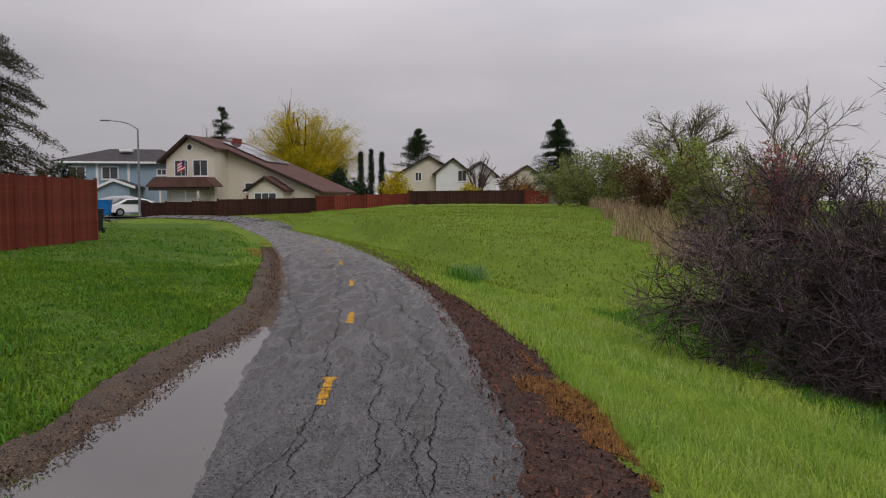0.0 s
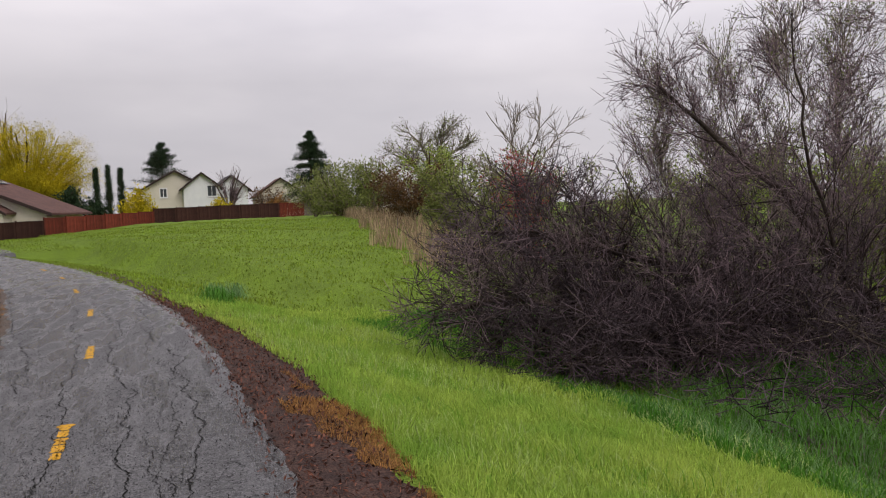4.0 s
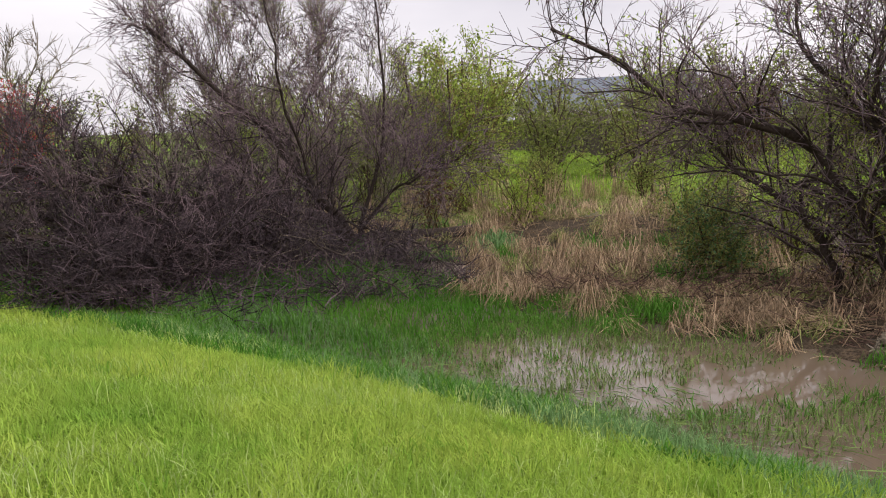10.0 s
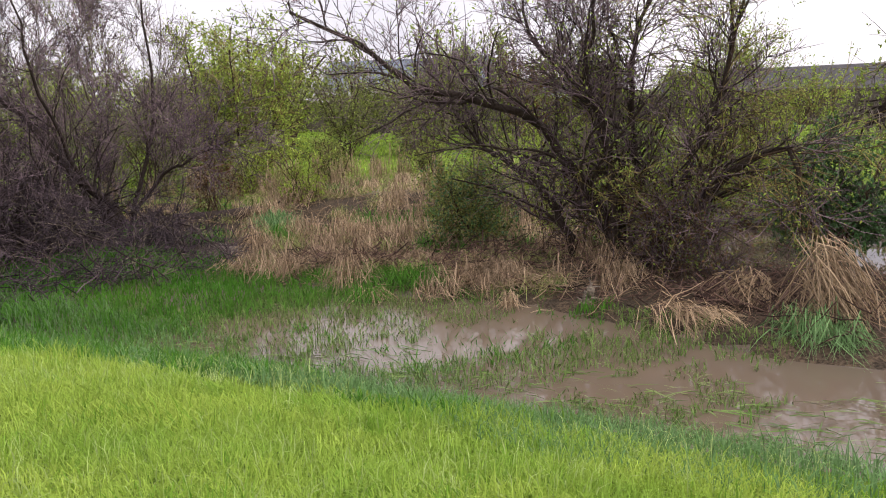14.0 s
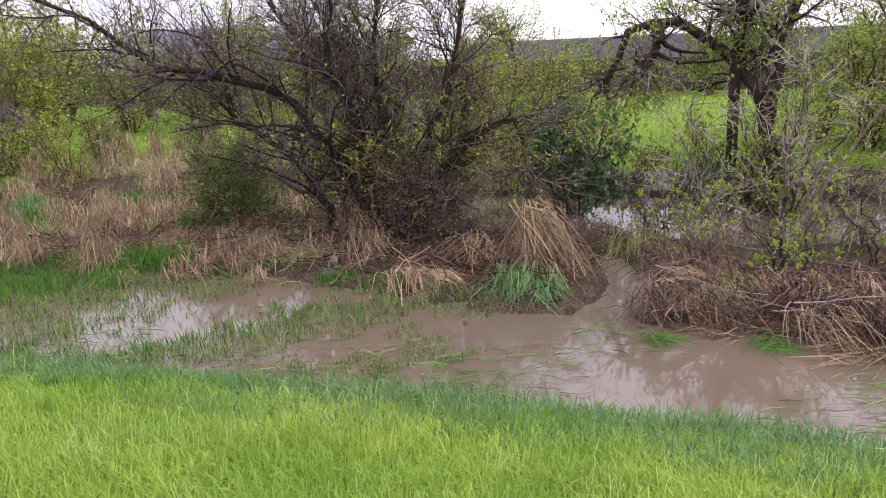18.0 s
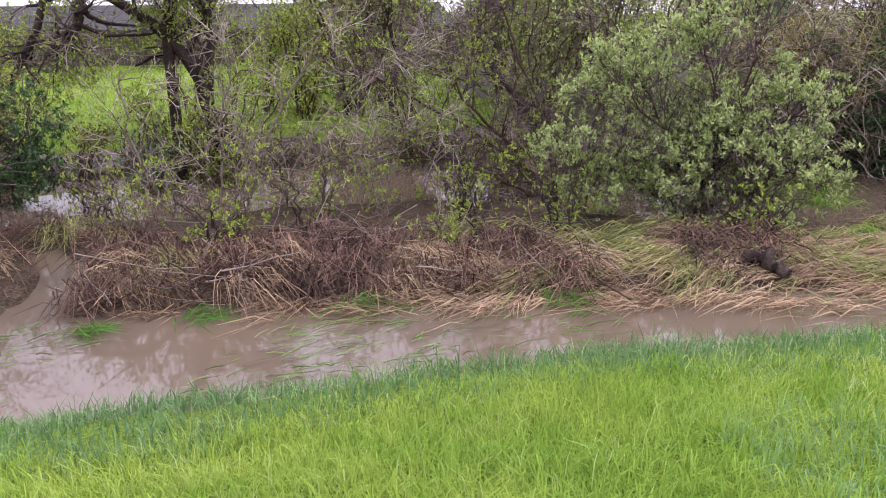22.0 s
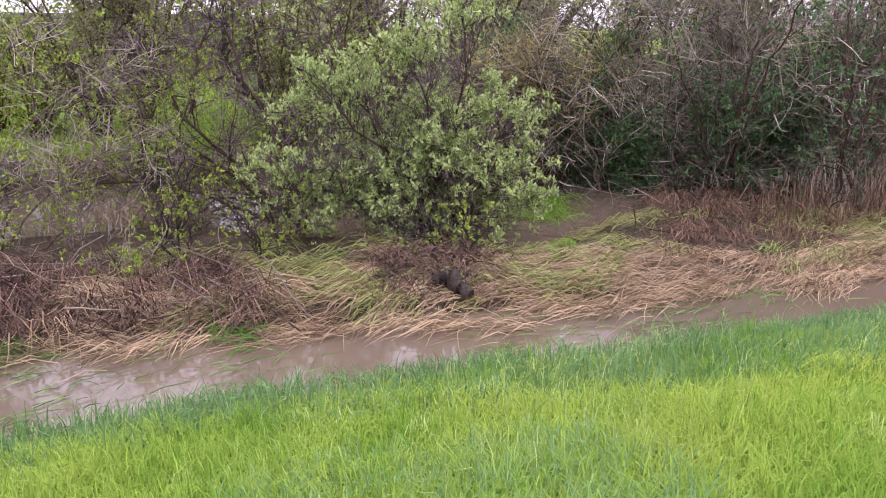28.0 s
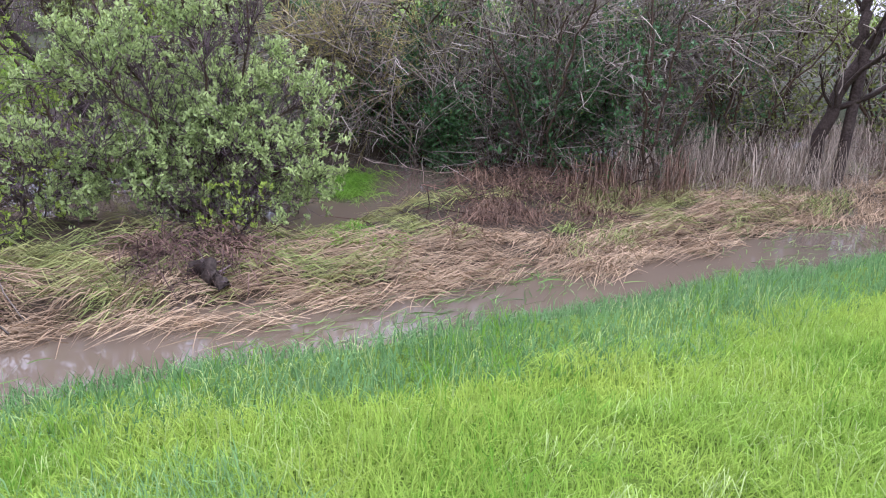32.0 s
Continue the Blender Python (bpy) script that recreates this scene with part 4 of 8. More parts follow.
tree("arching_willow", 24, WILLOW, 0.1, 0.02, [lv(28, 7, (0.8, 2.4), (30, 75), 0.5, 0.16, start=0.1, least=0.009), lv(10, 5, (0.5, 1.3), (25, 60), 0.25, 0.2, least=0.0055), L3],
     M_BARK, M_TWIG_P, "many-stemmed willow with dark limbs and first green buds", [(M_LEAF_Y, 11000, 0.042, 0.03)], sides=9)
tree("willow_crown_twigs", 49, WILLOW[0:3] + WILLOW[5:6], 0.03, 0.012, [lv(14, 8, (0.9, 2.4), (25, 75), 0.4, 0.16, start=0.45, least=0.006, thick=0.4), lv(10, 5, (0.4, 1.1), (25, 60), 0.2, 0.2, least=0.0036), lv(6, 3, (0.2, 0.5), (20, 60), 0.1, 0.2, least=0.003)],
     M_BARK, M_TWIG_P, "fine dark twigs in the crown of the arching willow")
tree("willow_fringe", 25, WILLOW[4:5] + WILLOW[6:7] + WILLOW[3:4], 0.04, 0.015, [lv(22, 7, (0.8, 2.2), (30, 85), 0.1, 0.16, start=0.1, least=0.007, curl=-0.06), lv(10, 5, (0.4, 1.2), (20, 50), -0.1, 0.14, least=0.0045, curl=-0.06), lv(4, 3, (0.2, 0.5), (20, 50), -0.1, 0.14, least=0.004)],
     M_BARK_B, M_TWIG_O, "drooping olive willow shoots beside the creek", [(M_LEAF_Y, 9000, 0.032, 0.05)])
tree("willow_foot_brush", 41, [[(x, y, -1.35), (x + 0.1, y - 0.1, -0.8), (x - 0.1, y + 0.2, -0.1)] for x, y in ((12.4, 0.4), (12.0, 0.0), (11.9, -0.5), (12.8, 1.2), (13.2, 1.8))], 0.03, 0.01, [lv(34, 6, (0.4, 1.3), (25, 80), 0.1, 0.2, start=0.0, least=0.007), lv(9, 4, (0.2, 0.7), (25, 70), 0.0, 0.2, least=0.0045)],
     M_BARK_B, M_TWIG_P, "dark red-brown brush round the willow's foot", [(M_LEAF_B, 5000, 0.035, 0.04), (M_LEAF_O, 3500, 0.04, 0.05)])
tree("arched_dark_tree", 26, ARCH, 0.14, 0.05, [lv(20, 7, (0.6, 2.0), (30, 75), 0.1, 0.2, start=0.2, least=0.01), lv(9, 5, (0.4, 1.2), (30, 65), 0.05, 0.2, least=0.006), lv(3, 3, (0.2, 0.5), (30, 65), 0.0, 0.2)],
     M_BARK, M_TWIG_G, "old tree with a dark bowed trunk and yellow-green leaves", [(M_LEAF_Y, 2600, 0.06, 0.08, 1)], sides=9)
tree("dead_grey_bush", 27, DEADBUSH, 0.035, 0.012, [lv(15, 7, (0.7, 2.2), (25, 75), 0.1, 0.18, least=0.01, start=0.0), lv(8, 5, (0.3, 1.0), (25, 65), 0.0, 0.2, least=0.005), lv(4, 3, (0.2, 0.5), (25, 65), 0.0, 0.2, least=0.004)],
     M_BARK_G, M_TWIG_L, "grey leafless bush with criss-crossing branches", [(M_LEAF_Y, 500, 0.055, 0.06, 1)])
tree("brown_shrub", 28, BROWNBUSH, 0.045, 0.012, [lv(22, 7, (0.6, 1.8), (25, 80), 0.1, 0.18, least=0.008, start=0.0), lv(9, 5, (0.3, 1.1), (25, 65), 0.05, 0.2, least=0.005), lv(4, 3, (0.2, 0.5), (25, 65), 0.0, 0.2, least=0.004)],
     M_BARK_B, M_TWIG_P, "dark brown twiggy shrub with yellow-green leaf tips", [(M_LEAF_Y, 2000, 0.058, 0.05, 1), (M_LEAF_O, 3500, 0.04, 0.08)])
tree("leafing_bush", 29, LEAFBUSH, 0.035, 0.01, [lv(26, 7, (0.5, 1.4), (25, 75), 0.2, 0.16, least=0.007, start=0.05), lv(9, 5, (0.3, 0.8), (20, 55), 0.25, 0.16, least=0.0045), lv(3, 3, (0.15, 0.4), (20, 55), 0.25, 0.16, least=0.004)],
     M_BARK_B, M_TWIG_P, "rounded bush covered in pale green spring leaves", [(M_LEAF_P, 8200, 0.068, 0.03, 1)])
tree("creekside_thicket", 30, THICKET, 0.06, 0.015, [lv(32, 7, (0.9, 2.6), (25, 75), 0.05, 0.16, least=0.009, start=0.0), lv(11, 5, (0.5, 1.5), (25, 60), -0.05, 0.2, least=0.006, curl=-0.03), lv(4, 3, (0.25, 0.8), (20, 55), -0.05, 0.2, least=0.0045)],
     M_BARK_B, M_TWIG_G, "dense grey-brown thicket of leafless stems", [(M_LEAF_O, 16000, 0.035, 0.08)], sides=8)
tree("ivied_scrub", 42, THICKET[0:1] + THICKET[3:4] + THICKET[7:8], 0.04, 0.015, [lv(40, 6, (0.5, 1.5), (30, 85), -0.05, 0.18, least=0.007, start=0.0, end=0.6), lv(8, 4, (0.3, 0.8), (25, 60), -0.1, 0.2, least=0.0045)],
     M_BARK_B, M_TWIG_P, "dark green ivy and bramble under the thicket", [(M_LEAF_D, 2400, 0.08, 0.08, 1)])
tree("pale_stemmed_thicket", 48, [[(x - 0.5, y + 0.6, z) for x, y, z in limb] for limb in THICKET], 0.03, 0.012, [lv(18, 8, (1.2, 3.0), (20, 60), 0.0, 0.12, least=0.01, start=0.0, curl=-0.02), lv(6, 5, (0.6, 1.6), (20, 50), -0.1, 0.16, least=0.007, curl=-0.05)],
     M_BARK_G, M_TWIG_L, "pale grey arching stems of the thicket", [(M_LEAF_O, 3000, 0.035, 0.06)])
tree("lichen_shrub", 31, THICKET[4:5] + THICKET[7:8], 0.04, 0.015, [lv(36, 8, (0.8, 2.0), (25, 80), 0.0, 0.2, start=0.45, least=0.008), lv(9, 5, (0.3, 1.0), (25, 60), -0.1, 0.2, least=0.0055, curl=-0.05), lv(3, 3, (0.2, 0.5), (20, 50), -0.1, 0.14, least=0.004)],
     M_BARK_G, M_LICHEN, "yellow lichen-covered twigs hanging over the creek")
tree("dark_trunk_tree", 32, DARKTRUNK, 0.12, 0.07, [lv(14, 7, (0.8, 2.5), (30, 70), 0.3, 0.16, start=0.3, least=0.015), lv(8, 5, (0.5, 1.4), (25, 60))], M_BARK, M_TWIG_G, "leaning tree with a thick dark trunk", sides=9)
tree("grey_saplings", 33, BACKSAPS, 0.02, 0.008, [lv(26, 7, (0.8, 2.2), (15, 50), 0.35, 0.1, least=0.008, start=0.0), lv(11, 4, (0.4, 1.2), (15, 45), 0.35, 0.12, least=0.006), lv(4, 3, (0.2, 0.6), (15, 45), 0.3, 0.12, least=0.005)],
     M_BARK_G, M_TWIG_G, "slender grey saplings with fine upright twigs", [(M_LEAF_O, 20000, 0.045, 0.08)])
tree("budding_yellow_tree", 34, YELLOWTREE, 0.06, 0.02, [lv(30, 7, (0.8, 2.0), (20, 65), 0.2, 0.14, least=0.009, start=0.1), lv(11, 5, (0.4, 1.0), (20, 50), 0.15, 0.14, least=0.007)],
     M_BARK_B, M_TWIG_O, "small rounded tree in fresh yellow-green leaf", [(M_LEAF_Y, 26000, 0.075, 0.12)])
tree("dark_leafy_shrub", 35, MIDBUSH, 0.03, 0.012, [lv(34, 6, (0.4, 1.1), (25, 80), 0.1, 0.16, start=0.0), lv(10, 4, (0.2, 0.6), (25, 60), 0.1, 0.16)], M_BARK_B, M_TWIG_O, "low dark green shrub beside the willow", [(M_LEAF_O, 9000, 0.04, 0.05), (M_LEAF_D, 6000, 0.045, 0.05)])
tree("ivy_bush", 36, IVYBUSH, 0.03, 0.012, [lv(28, 6, (0.4, 1.1), (25, 85), 0.0, 0.16, start=0.0), lv(9, 4, (0.2, 0.6), (25, 60), -0.1, 0.16)], M_BARK_B, M_TWIG_P, "dark green ivy-covered bush over the water", [(M_LEAF_D, 3400, 0.07, 0.06, 1)])
tree("olive_willow", 37, OLIVEWILLOW, 0.05, 0.02, [lv(34, 7, (0.8, 2.2), (20, 65), 0.15, 0.14, least=0.009, start=0.0), lv(11, 5, (0.4, 1.2), (20, 45), 0.0, 0.14, least=0.006)], M_BARK_B, M_TWIG_O, "olive-green willow behind the creek", [(M_LEAF_Y, 22000, 0.055, 0.12)])
tree("dark_branched_tree", 38, DARKBRANCH, 0.08, 0.04, [lv(22, 7, (0.8, 2.4), (30, 75), 0.1, 0.2, least=0.01), lv(9, 5, (0.4, 1.4), (25, 65), 0.1, 0.2, least=0.007), lv(3, 3, (0.2, 0.6), (25, 65), 0.1, 0.2, least=0.005)], M_BARK, M_TWIG_G, "tree with dark crooked branches behind the shrubs", [(M_LEAF_O, 14000, 0.05, 0.1)])
tree("bare_tree", 39, BARETREE, 0.04, 0.014, [lv(14, 7, (0.6, 1.8), (20, 50), 0.3, 0.12, least=0.014), lv(6, 5, (0.3, 1.0), (20, 50), 0.3, 0.12, least=0.009)], M_BARK_G, M_TWIG_G, "bare pale tree rising above the thicket")
tree("round_bare_tree", 40, ROUNDTREE, 0.16, 0.05, [lv(24, 7, (1.2, 3.0), (25, 70), 0.3, 0.12, least=0.022), lv(12, 5, (0.6, 1.6), (20, 55), 0.3, 0.12, least=0.013)], M_BARK_G, M_TWIG_G, "round-crowned tree with fine grey-green twigs", [(M_LEAF_O, 4000, 0.1, 0.2)])


def shrub(name, seed, at, height, radius, stems, twig, label, crown=(), group="", each=(11, 5), droop=0.0, bark=None):
    """A bush of many stems from one foot."""
    rng = np.random.default_rng(seed)
    x, y = at
    z = float(land(x, y))
    limbs = []
    for _ in range(stems):
        a, r = rng.uniform(0, 2 * np.pi), radius * rng.uniform(0.25, 0.9)
        h = height * rng.uniform(0.6, 0.95)
        limbs.append([(x + 0.15 * np.cos(a), y + 0.15 * np.sin(a), z - 0.1), (x + 0.5 * r * np.cos(a), y + 0.5 * r * np.sin(a), z + 0.55 * h), (x + r * np.cos(a), y + r * np.sin(a), z + h)])
    k = max(0.6, height / 3)
    return tree(name, seed, limbs, 0.03 * k, 0.012 * k, [lv(each[0], 6, (0.3 * k, 1.0 * k), (25, 80), 0.1, 0.16, start=0.0, least=0.007 * k, curl=-droop), lv(each[1], 4, (0.2 * k, 0.55 * k), (25, 65), 0.05, 0.18, least=0.005 * k, curl=-droop)],
                bark or M_BARK_B, twig, label, crown, group, sides=5)


# bushes behind the far pool, and the screen of scrub behind them
for i, (x, y, h, r, tw, cr, lab) in enumerate((
    (16.5, -4.8, 1.9, 1.1, M_TWIG_P, [(M_LEAF_Y, 5000, 0.05, 0.07)], "leggy shrub with yellow-green leaves"),
    (15.0, -9.5, 2.8, 1.6, M_TWIG_G, [(M_LEAF_O, 7000, 0.045, 0.08)], "grey-olive shrub at the pool's far side"),
    (16.2, -12.5, 3.4, 2.0, M_TWIG_G, [(M_LEAF_O, 9000, 0.05, 0.1), (M_LEAF_P, 4000, 0.05, 0.1)], "tall grey-green scrub behind the pool"),
    (13.6, -13.2, 3.4, 1.9, M_TWIG_P, [(M_LEAF_P, 9000, 0.05, 0.1)], "green-grey bush behind the leafing bush"),
    (11.6, -16.4, 3.6, 2.2, M_TWIG_G, [(M_LEAF_D, 7000, 0.06, 0.1), (M_LEAF_O, 5000, 0.05, 0.1)], "dark tangled scrub with ivy"),
    (8.6, -17.6, 3.6, 2.0, M_TWIG_G, [(M_LEAF_D, 6000, 0.06, 0.1)], "grey-brown scrub with dark ivy"),
    (6.6, -18.0, 3.4, 1.9, M_TWIG_G, [(M_LEAF_D, 5000, 0.06, 0.1)], "grey-brown scrub of leafless stems"),
    (6.3, -20.4, 3.4, 2.0, M_TWIG_G, [(M_LEAF_O, 5000, 0.05, 0.1)], "grey-brown scrub of leafless stems"),
    (4.0, -23.4, 3.4, 1.8, M_TWIG_G, [(M_LEAF_O, 4000, 0.05, 0.1)], "grey-brown scrub of leafless stems"),
    (8.6, -22.0, 4.6, 2.4, M_TWIG_G, [(M_LEAF_O, 6000, 0.06, 0.1)], "taller grey scrub behind the thicket"),
    (5.4, -26.0, 4.4, 2.6, M_TWIG_G, [(M_LEAF_D, 4000, 0.06, 0.1)], "taller grey scrub behind the thicket"),
    (2.4, -28.0, 4.0, 2.6, M_TWIG_O, [(M_LEAF_O, 6000, 0.06, 0.1)], "olive scrub further along the creek"),
    (12.0, -20.5, 4.8, 2.6, M_TWIG_G, [(M_LEAF_O, 6000, 0.06, 0.1)], "tall grey scrub behind the ivy"),
    (15.4, -5.4, 2.4, 1.1, M_TWIG_G, [(M_LEAF_Y, 3500, 0.05, 0.08)], "leggy shrub with yellow-green leaves"),
    (14.7, -5.7, 2.6, 1.4, M_TWIG_G, [(M_LEAF_Y, 4000, 0.05, 0.08)], "leggy shrub with yellow-green leaves"),
    (14.9, -4.4, 1.3, 0.55, M_TWIG_P, [(M_LEAF_D, 4000, 0.05, 0.06)], "dark green bramble beside the pool"),
    (20.5, -7.5, 3.0, 2.0, M_TWIG_G, [(M_LEAF_Y, 9000, 0.06, 0.14)], "tall budding scrub behind the pool"),
    (20.0, -10.5, 5.6, 2.8, M_TWIG_G, [(M_LEAF_O, 9000, 0.06, 0.14)], "tall budding scrub behind the pool"),
    (19.0, -13.5, 6.2, 3.0, M_TWIG_G, [(M_LEAF_O, 9000, 0.06, 0.14)], "tall budding scrub behind the pool"),
    (15.5, -17.5, 5.8, 3.0, M_TWIG_G, [(M_LEAF_P, 9000, 0.06, 0.14)], "tall green-grey scrub behind the pool"),
    (9.6, -25.5, 6.0, 3.0, M_TWIG_G, [(M_LEAF_O, 8000, 0.07, 0.14)], "tall grey scrub far behind the creek"),
    (20.0, 8.0, 3.2, 1.8, M_TWIG_O, [(M_LEAF_O, 7000, 0.06, 0.12)], "olive scrub on the meadow's edge"),
    (18.0, 0.6, 2.6, 1.2, M_TWIG_O, [(M_LEAF_O, 6000, 0.05, 0.1)], "olive scrub behind the willow"),
    (19.5, 15.5, 3.8, 1.9, M_TWIG_O, [(M_LEAF_Y, 9000, 0.07, 0.12)], "yellow-green bush behind the reeds"),
    (17.4, 17.6, 4.4, 2.0, M_TWIG_O, [(M_LEAF_Y, 9000, 0.07, 0.12)], "yellow-green bush behind the saplings"),
    (18.0, -16.0, 4.6, 2.8, M_TWIG_G, [(M_LEAF_O, 9000, 0.07, 0.14)], "tall grey-green scrub behind the pool"),
    (15.0, -21.5, 4.8, 3.0, M_TWIG_G, [(M_LEAF_O, 9000, 0.07, 0.14)], "tall grey scrub far behind the creek"),
    (18.8, -9.4, 4.6, 3.0, M_TWIG_G, [(M_LEAF_O, 5000, 0.09, 0.18)], "dense grey scrub far behind the creek"),
    (18.3, -14.7, 4.8, 3.0, M_TWIG_G, [(M_LEAF_O, 5000, 0.09, 0.18)], "dense grey scrub far behind the creek"),
    (16.3, -18.3, 4.6, 3.0, M_TWIG_G, [(M_LEAF_O, 5000, 0.09, 0.18)], "dense grey scrub far behind the creek"),
    (13.5, -21.6, 4.6, 3.0, M_TWIG_G, [(M_LEAF_O, 5000, 0.09, 0.18)], "dense grey scrub far behind the creek"),
    (10.0, -23.0, 4.6, 3.0, M_TWIG_G, [(M_LEAF_O, 5000, 0.09, 0.18)], "dense grey scrub far behind the creek"),
    (7.2, -24.4, 4.4, 3.0, M_TWIG_G, [(M_LEAF_O, 5000, 0.09, 0.18)], "dense grey scrub far behind the creek"),
    (4.8, -24.2, 4.4, 3.0, M_TWIG_G, [(M_LEAF_O, 5000, 0.09, 0.18)], "dense grey scrub far behind the creek"),
    (21.9, -18.9, 5.5, 3.0, M_TWIG_G, [(M_LEAF_O, 5000, 0.09, 0.18)], "dense grey scrub far behind the creek"),
    (15.0, -26.8, 5.5, 3.0, M_TWIG_G, [(M_LEAF_O, 5000, 0.09, 0.18)], "dense grey scrub far behind the creek"),
    (10.3, -28.5, 5.5, 3.0, M_TWIG_G, [(M_LEAF_O, 5000, 0.09, 0.18)], "dense grey scrub far behind the creek"),
    (18.5, -8.0, 3.2, 1.6, M_TWIG_O, [(M_LEAF_Y, 7000, 0.06, 0.1)], "yellow-green shrub on the meadow's edge"),
    (18.6, 3.2, 2.2, 1.4, M_TWIG_O, [(M_LEAF_O, 6000, 0.05, 0.08)], "olive shrub on the meadow's edge"),
    (17.2, -1.3, 1.0, 0.8, M_TWIG_P, [(M_LEAF_B, 2500, 0.05, 0.06)], "low dark bramble at the pool's edge"),
    (15.8, 9.2, 1.8, 1.1, M_TWIG_O, [(M_LEAF_Y, 5000, 0.05, 0.07)], "small shrub with yellow-green leaves"),
    (14.2, 10.6, 1.6, 1.0, M_TWIG_G, [(M_LEAF_B, 3000, 0.05, 0.07)], "brown twiggy bush behind the log"),
    (13.0, 14.5, 2.6, 1.6, M_TWIG_P, [(M_LEAF_O, 5000, 0.05, 0.08)], "purple-brown bush behind the fallen willow"),
    (9.8, 17.0, 2.8, 1.6, M_TWIG_P, [(M_LEAF_B, 3500, 0.05, 0.08)], "purple-brown bush behind the fallen willow"),
    (11.5, 24.5, 4.0, 1.7, M_TWIG_P, [(M_RED, 9000, 0.055, 0.08)], "bush with a haze of red buds"),
    (16.5, 15.0, 3.2, 1.8, M_TWIG_G, [(M_LEAF_O, 8000, 0.06, 0.1)], "grey-olive bush behind the saplings"),
    (12.4, 21.0, 3.6, 2.2, M_TWIG_O, [(M_LEAF_O, 9000, 0.07, 0.12)], "olive bush behind the thicket"),
    (20.5, 18.5, 4.2, 2.4, M_TWIG_O, [(M_LEAF_Y, 9000, 0.08, 0.14)], "yellow-olive bush behind the saplings"),
)):
    shrub("shrub", 200 + i, (x, y), h, r, 7, tw, lab, [(m_, int(n_ * 0.11), z_ * 1.15, w_, 1) if m_ in (M_LEAF_Y, M_LEAF_P, M_LEAF_D) and x < 17.5 else (m_, int(n_ * 0.55), z_ * 1.12, w_) for m_, n_, z_, w_ in cr])

SAPLINGS = [[(x, y, float(land(x, y)) - 0.1), (x + 0.15, y - 0.1, 0.4 * h), (x - 0.1, y + 0.1, h)] for x, y, h in
            ((12.6, 14.6, 3.6), (13.2, 16.4, 4.6), (14.6, 14.2, 4.2), (15.2, 17.0, 5.2), (16.0, 16.2, 4.8), (12.0, 16.0, 3.4), (14.0, 18.2, 5.0), (11.2, 14.6, 2.6), (10.4, 15.6, 2.8), (13.6, 13.6, 3.2))]
tree("thin_saplings", 46, SAPLINGS, 0.015, 0.006, [lv(24, 6, (0.7, 2.0), (15, 50), 0.35, 0.12, least=0.007, start=0.05), lv(9, 4, (0.4, 1.1), (15, 50), 0.3, 0.14, least=0.005), lv(6, 3, (0.2, 0.6), (15, 45), 0.3, 0.14, least=0.0045)],
     M_BARK_G, M_TWIG_P, "thin grey-purple saplings crowding behind the fallen willow", [(M_LEAF_O, 9000, 0.04, 0.08)])
for i, (x, y, h, r, tw, cr, lab) in enumerate((
    (27.6, 15.6, 4.1, 2.2, M_TWIG_G, [(M_LEAF_O, 5000, 0.1, 0.2)], "grey hedge shrub at the meadow's far side"),
    (28.6, 13.2, 3.9, 2.2, M_TWIG_P, [(M_LEAF_O, 4000, 0.1, 0.2)], "brown hedge shrub at the meadow's far side"),
    (29.2, 10.8, 3.7, 2.1, M_TWIG_G, [(M_LEAF_O, 4000, 0.1, 0.2)], "grey hedge shrub at the meadow's far side"),
    (29.8, 8.2, 3.9, 2.2, M_TWIG_P, [(M_LEAF_B, 4000, 0.1, 0.2)], "brown hedge shrub at the meadow's far side"),
    (30.2, 5.6, 4.1, 2.2, M_TWIG_G, [(M_LEAF_O, 5000, 0.1, 0.2)], "grey hedge shrub at the meadow's far side"),
    (26.0, 18.0, 4.7, 2.4, M_TWIG_O, [(M_LEAF_O, 6000, 0.1, 0.2)], "olive hedge shrub at the meadow's far side"),
    (18.6, 10.4, 1.9, 1.3, M_TWIG_O, [(M_LEAF_O, 3500, 0.055, 0.1)], "olive bush among the reeds"),
    (17.6, 12.6, 1.6, 1.2, M_TWIG_O, [(M_LEAF_Y, 3000, 0.055, 0.1)], "low yellow-green bush among the reeds"),
    (15.4, 5.0, 2.0, 1.3, M_TWIG_O, [(M_LEAF_O, 7000, 0.045, 0.08)], "dense olive bush beside the willow"),
    (15.6, 3.2, 2.6, 1.5, M_TWIG_O, [(M_LEAF_Y, 7000, 0.045, 0.08)], "dense yellow-olive bush beside the willow"),
    (14.4, 1.0, 1.8, 1.2, M_TWIG_P, [(M_LEAF_O, 3000, 0.045, 0.08)], "dense olive bush behind the willow"),
    (13.5, 0.1, 1.6, 1.0, M_TWIG_P, [(M_LEAF_O, 3000, 0.045, 0.08), (M_LEAF_D, 3000, 0.045, 0.08)], "dark olive bush behind the willow"),
)):
    shrub("shrub", 300 + i, (x, y), h, r, 7, tw, lab, cr)
for i, (x, y, h, r) in enumerate(((12.37, -16.11, 3.0, 1.1), (10.99, -16.39, 2.6, 1.0), (9.69, -16.62, 1.9, 0.9), (8.32, -18.07, 2.2, 1.0), (8.20, -18.90, 2.4, 0.9), (6.77, -20.78, 3.2, 0.9))):
    shrub("ivy_clump", 360 + i, (x, y), h, r, 6, M_TWIG_G, "glossy dark green ivy climbing in the thicket", [(M_LEAF_D, 6500, 0.06, 0.1)], "ivy in the thicket", each=(9, 4))
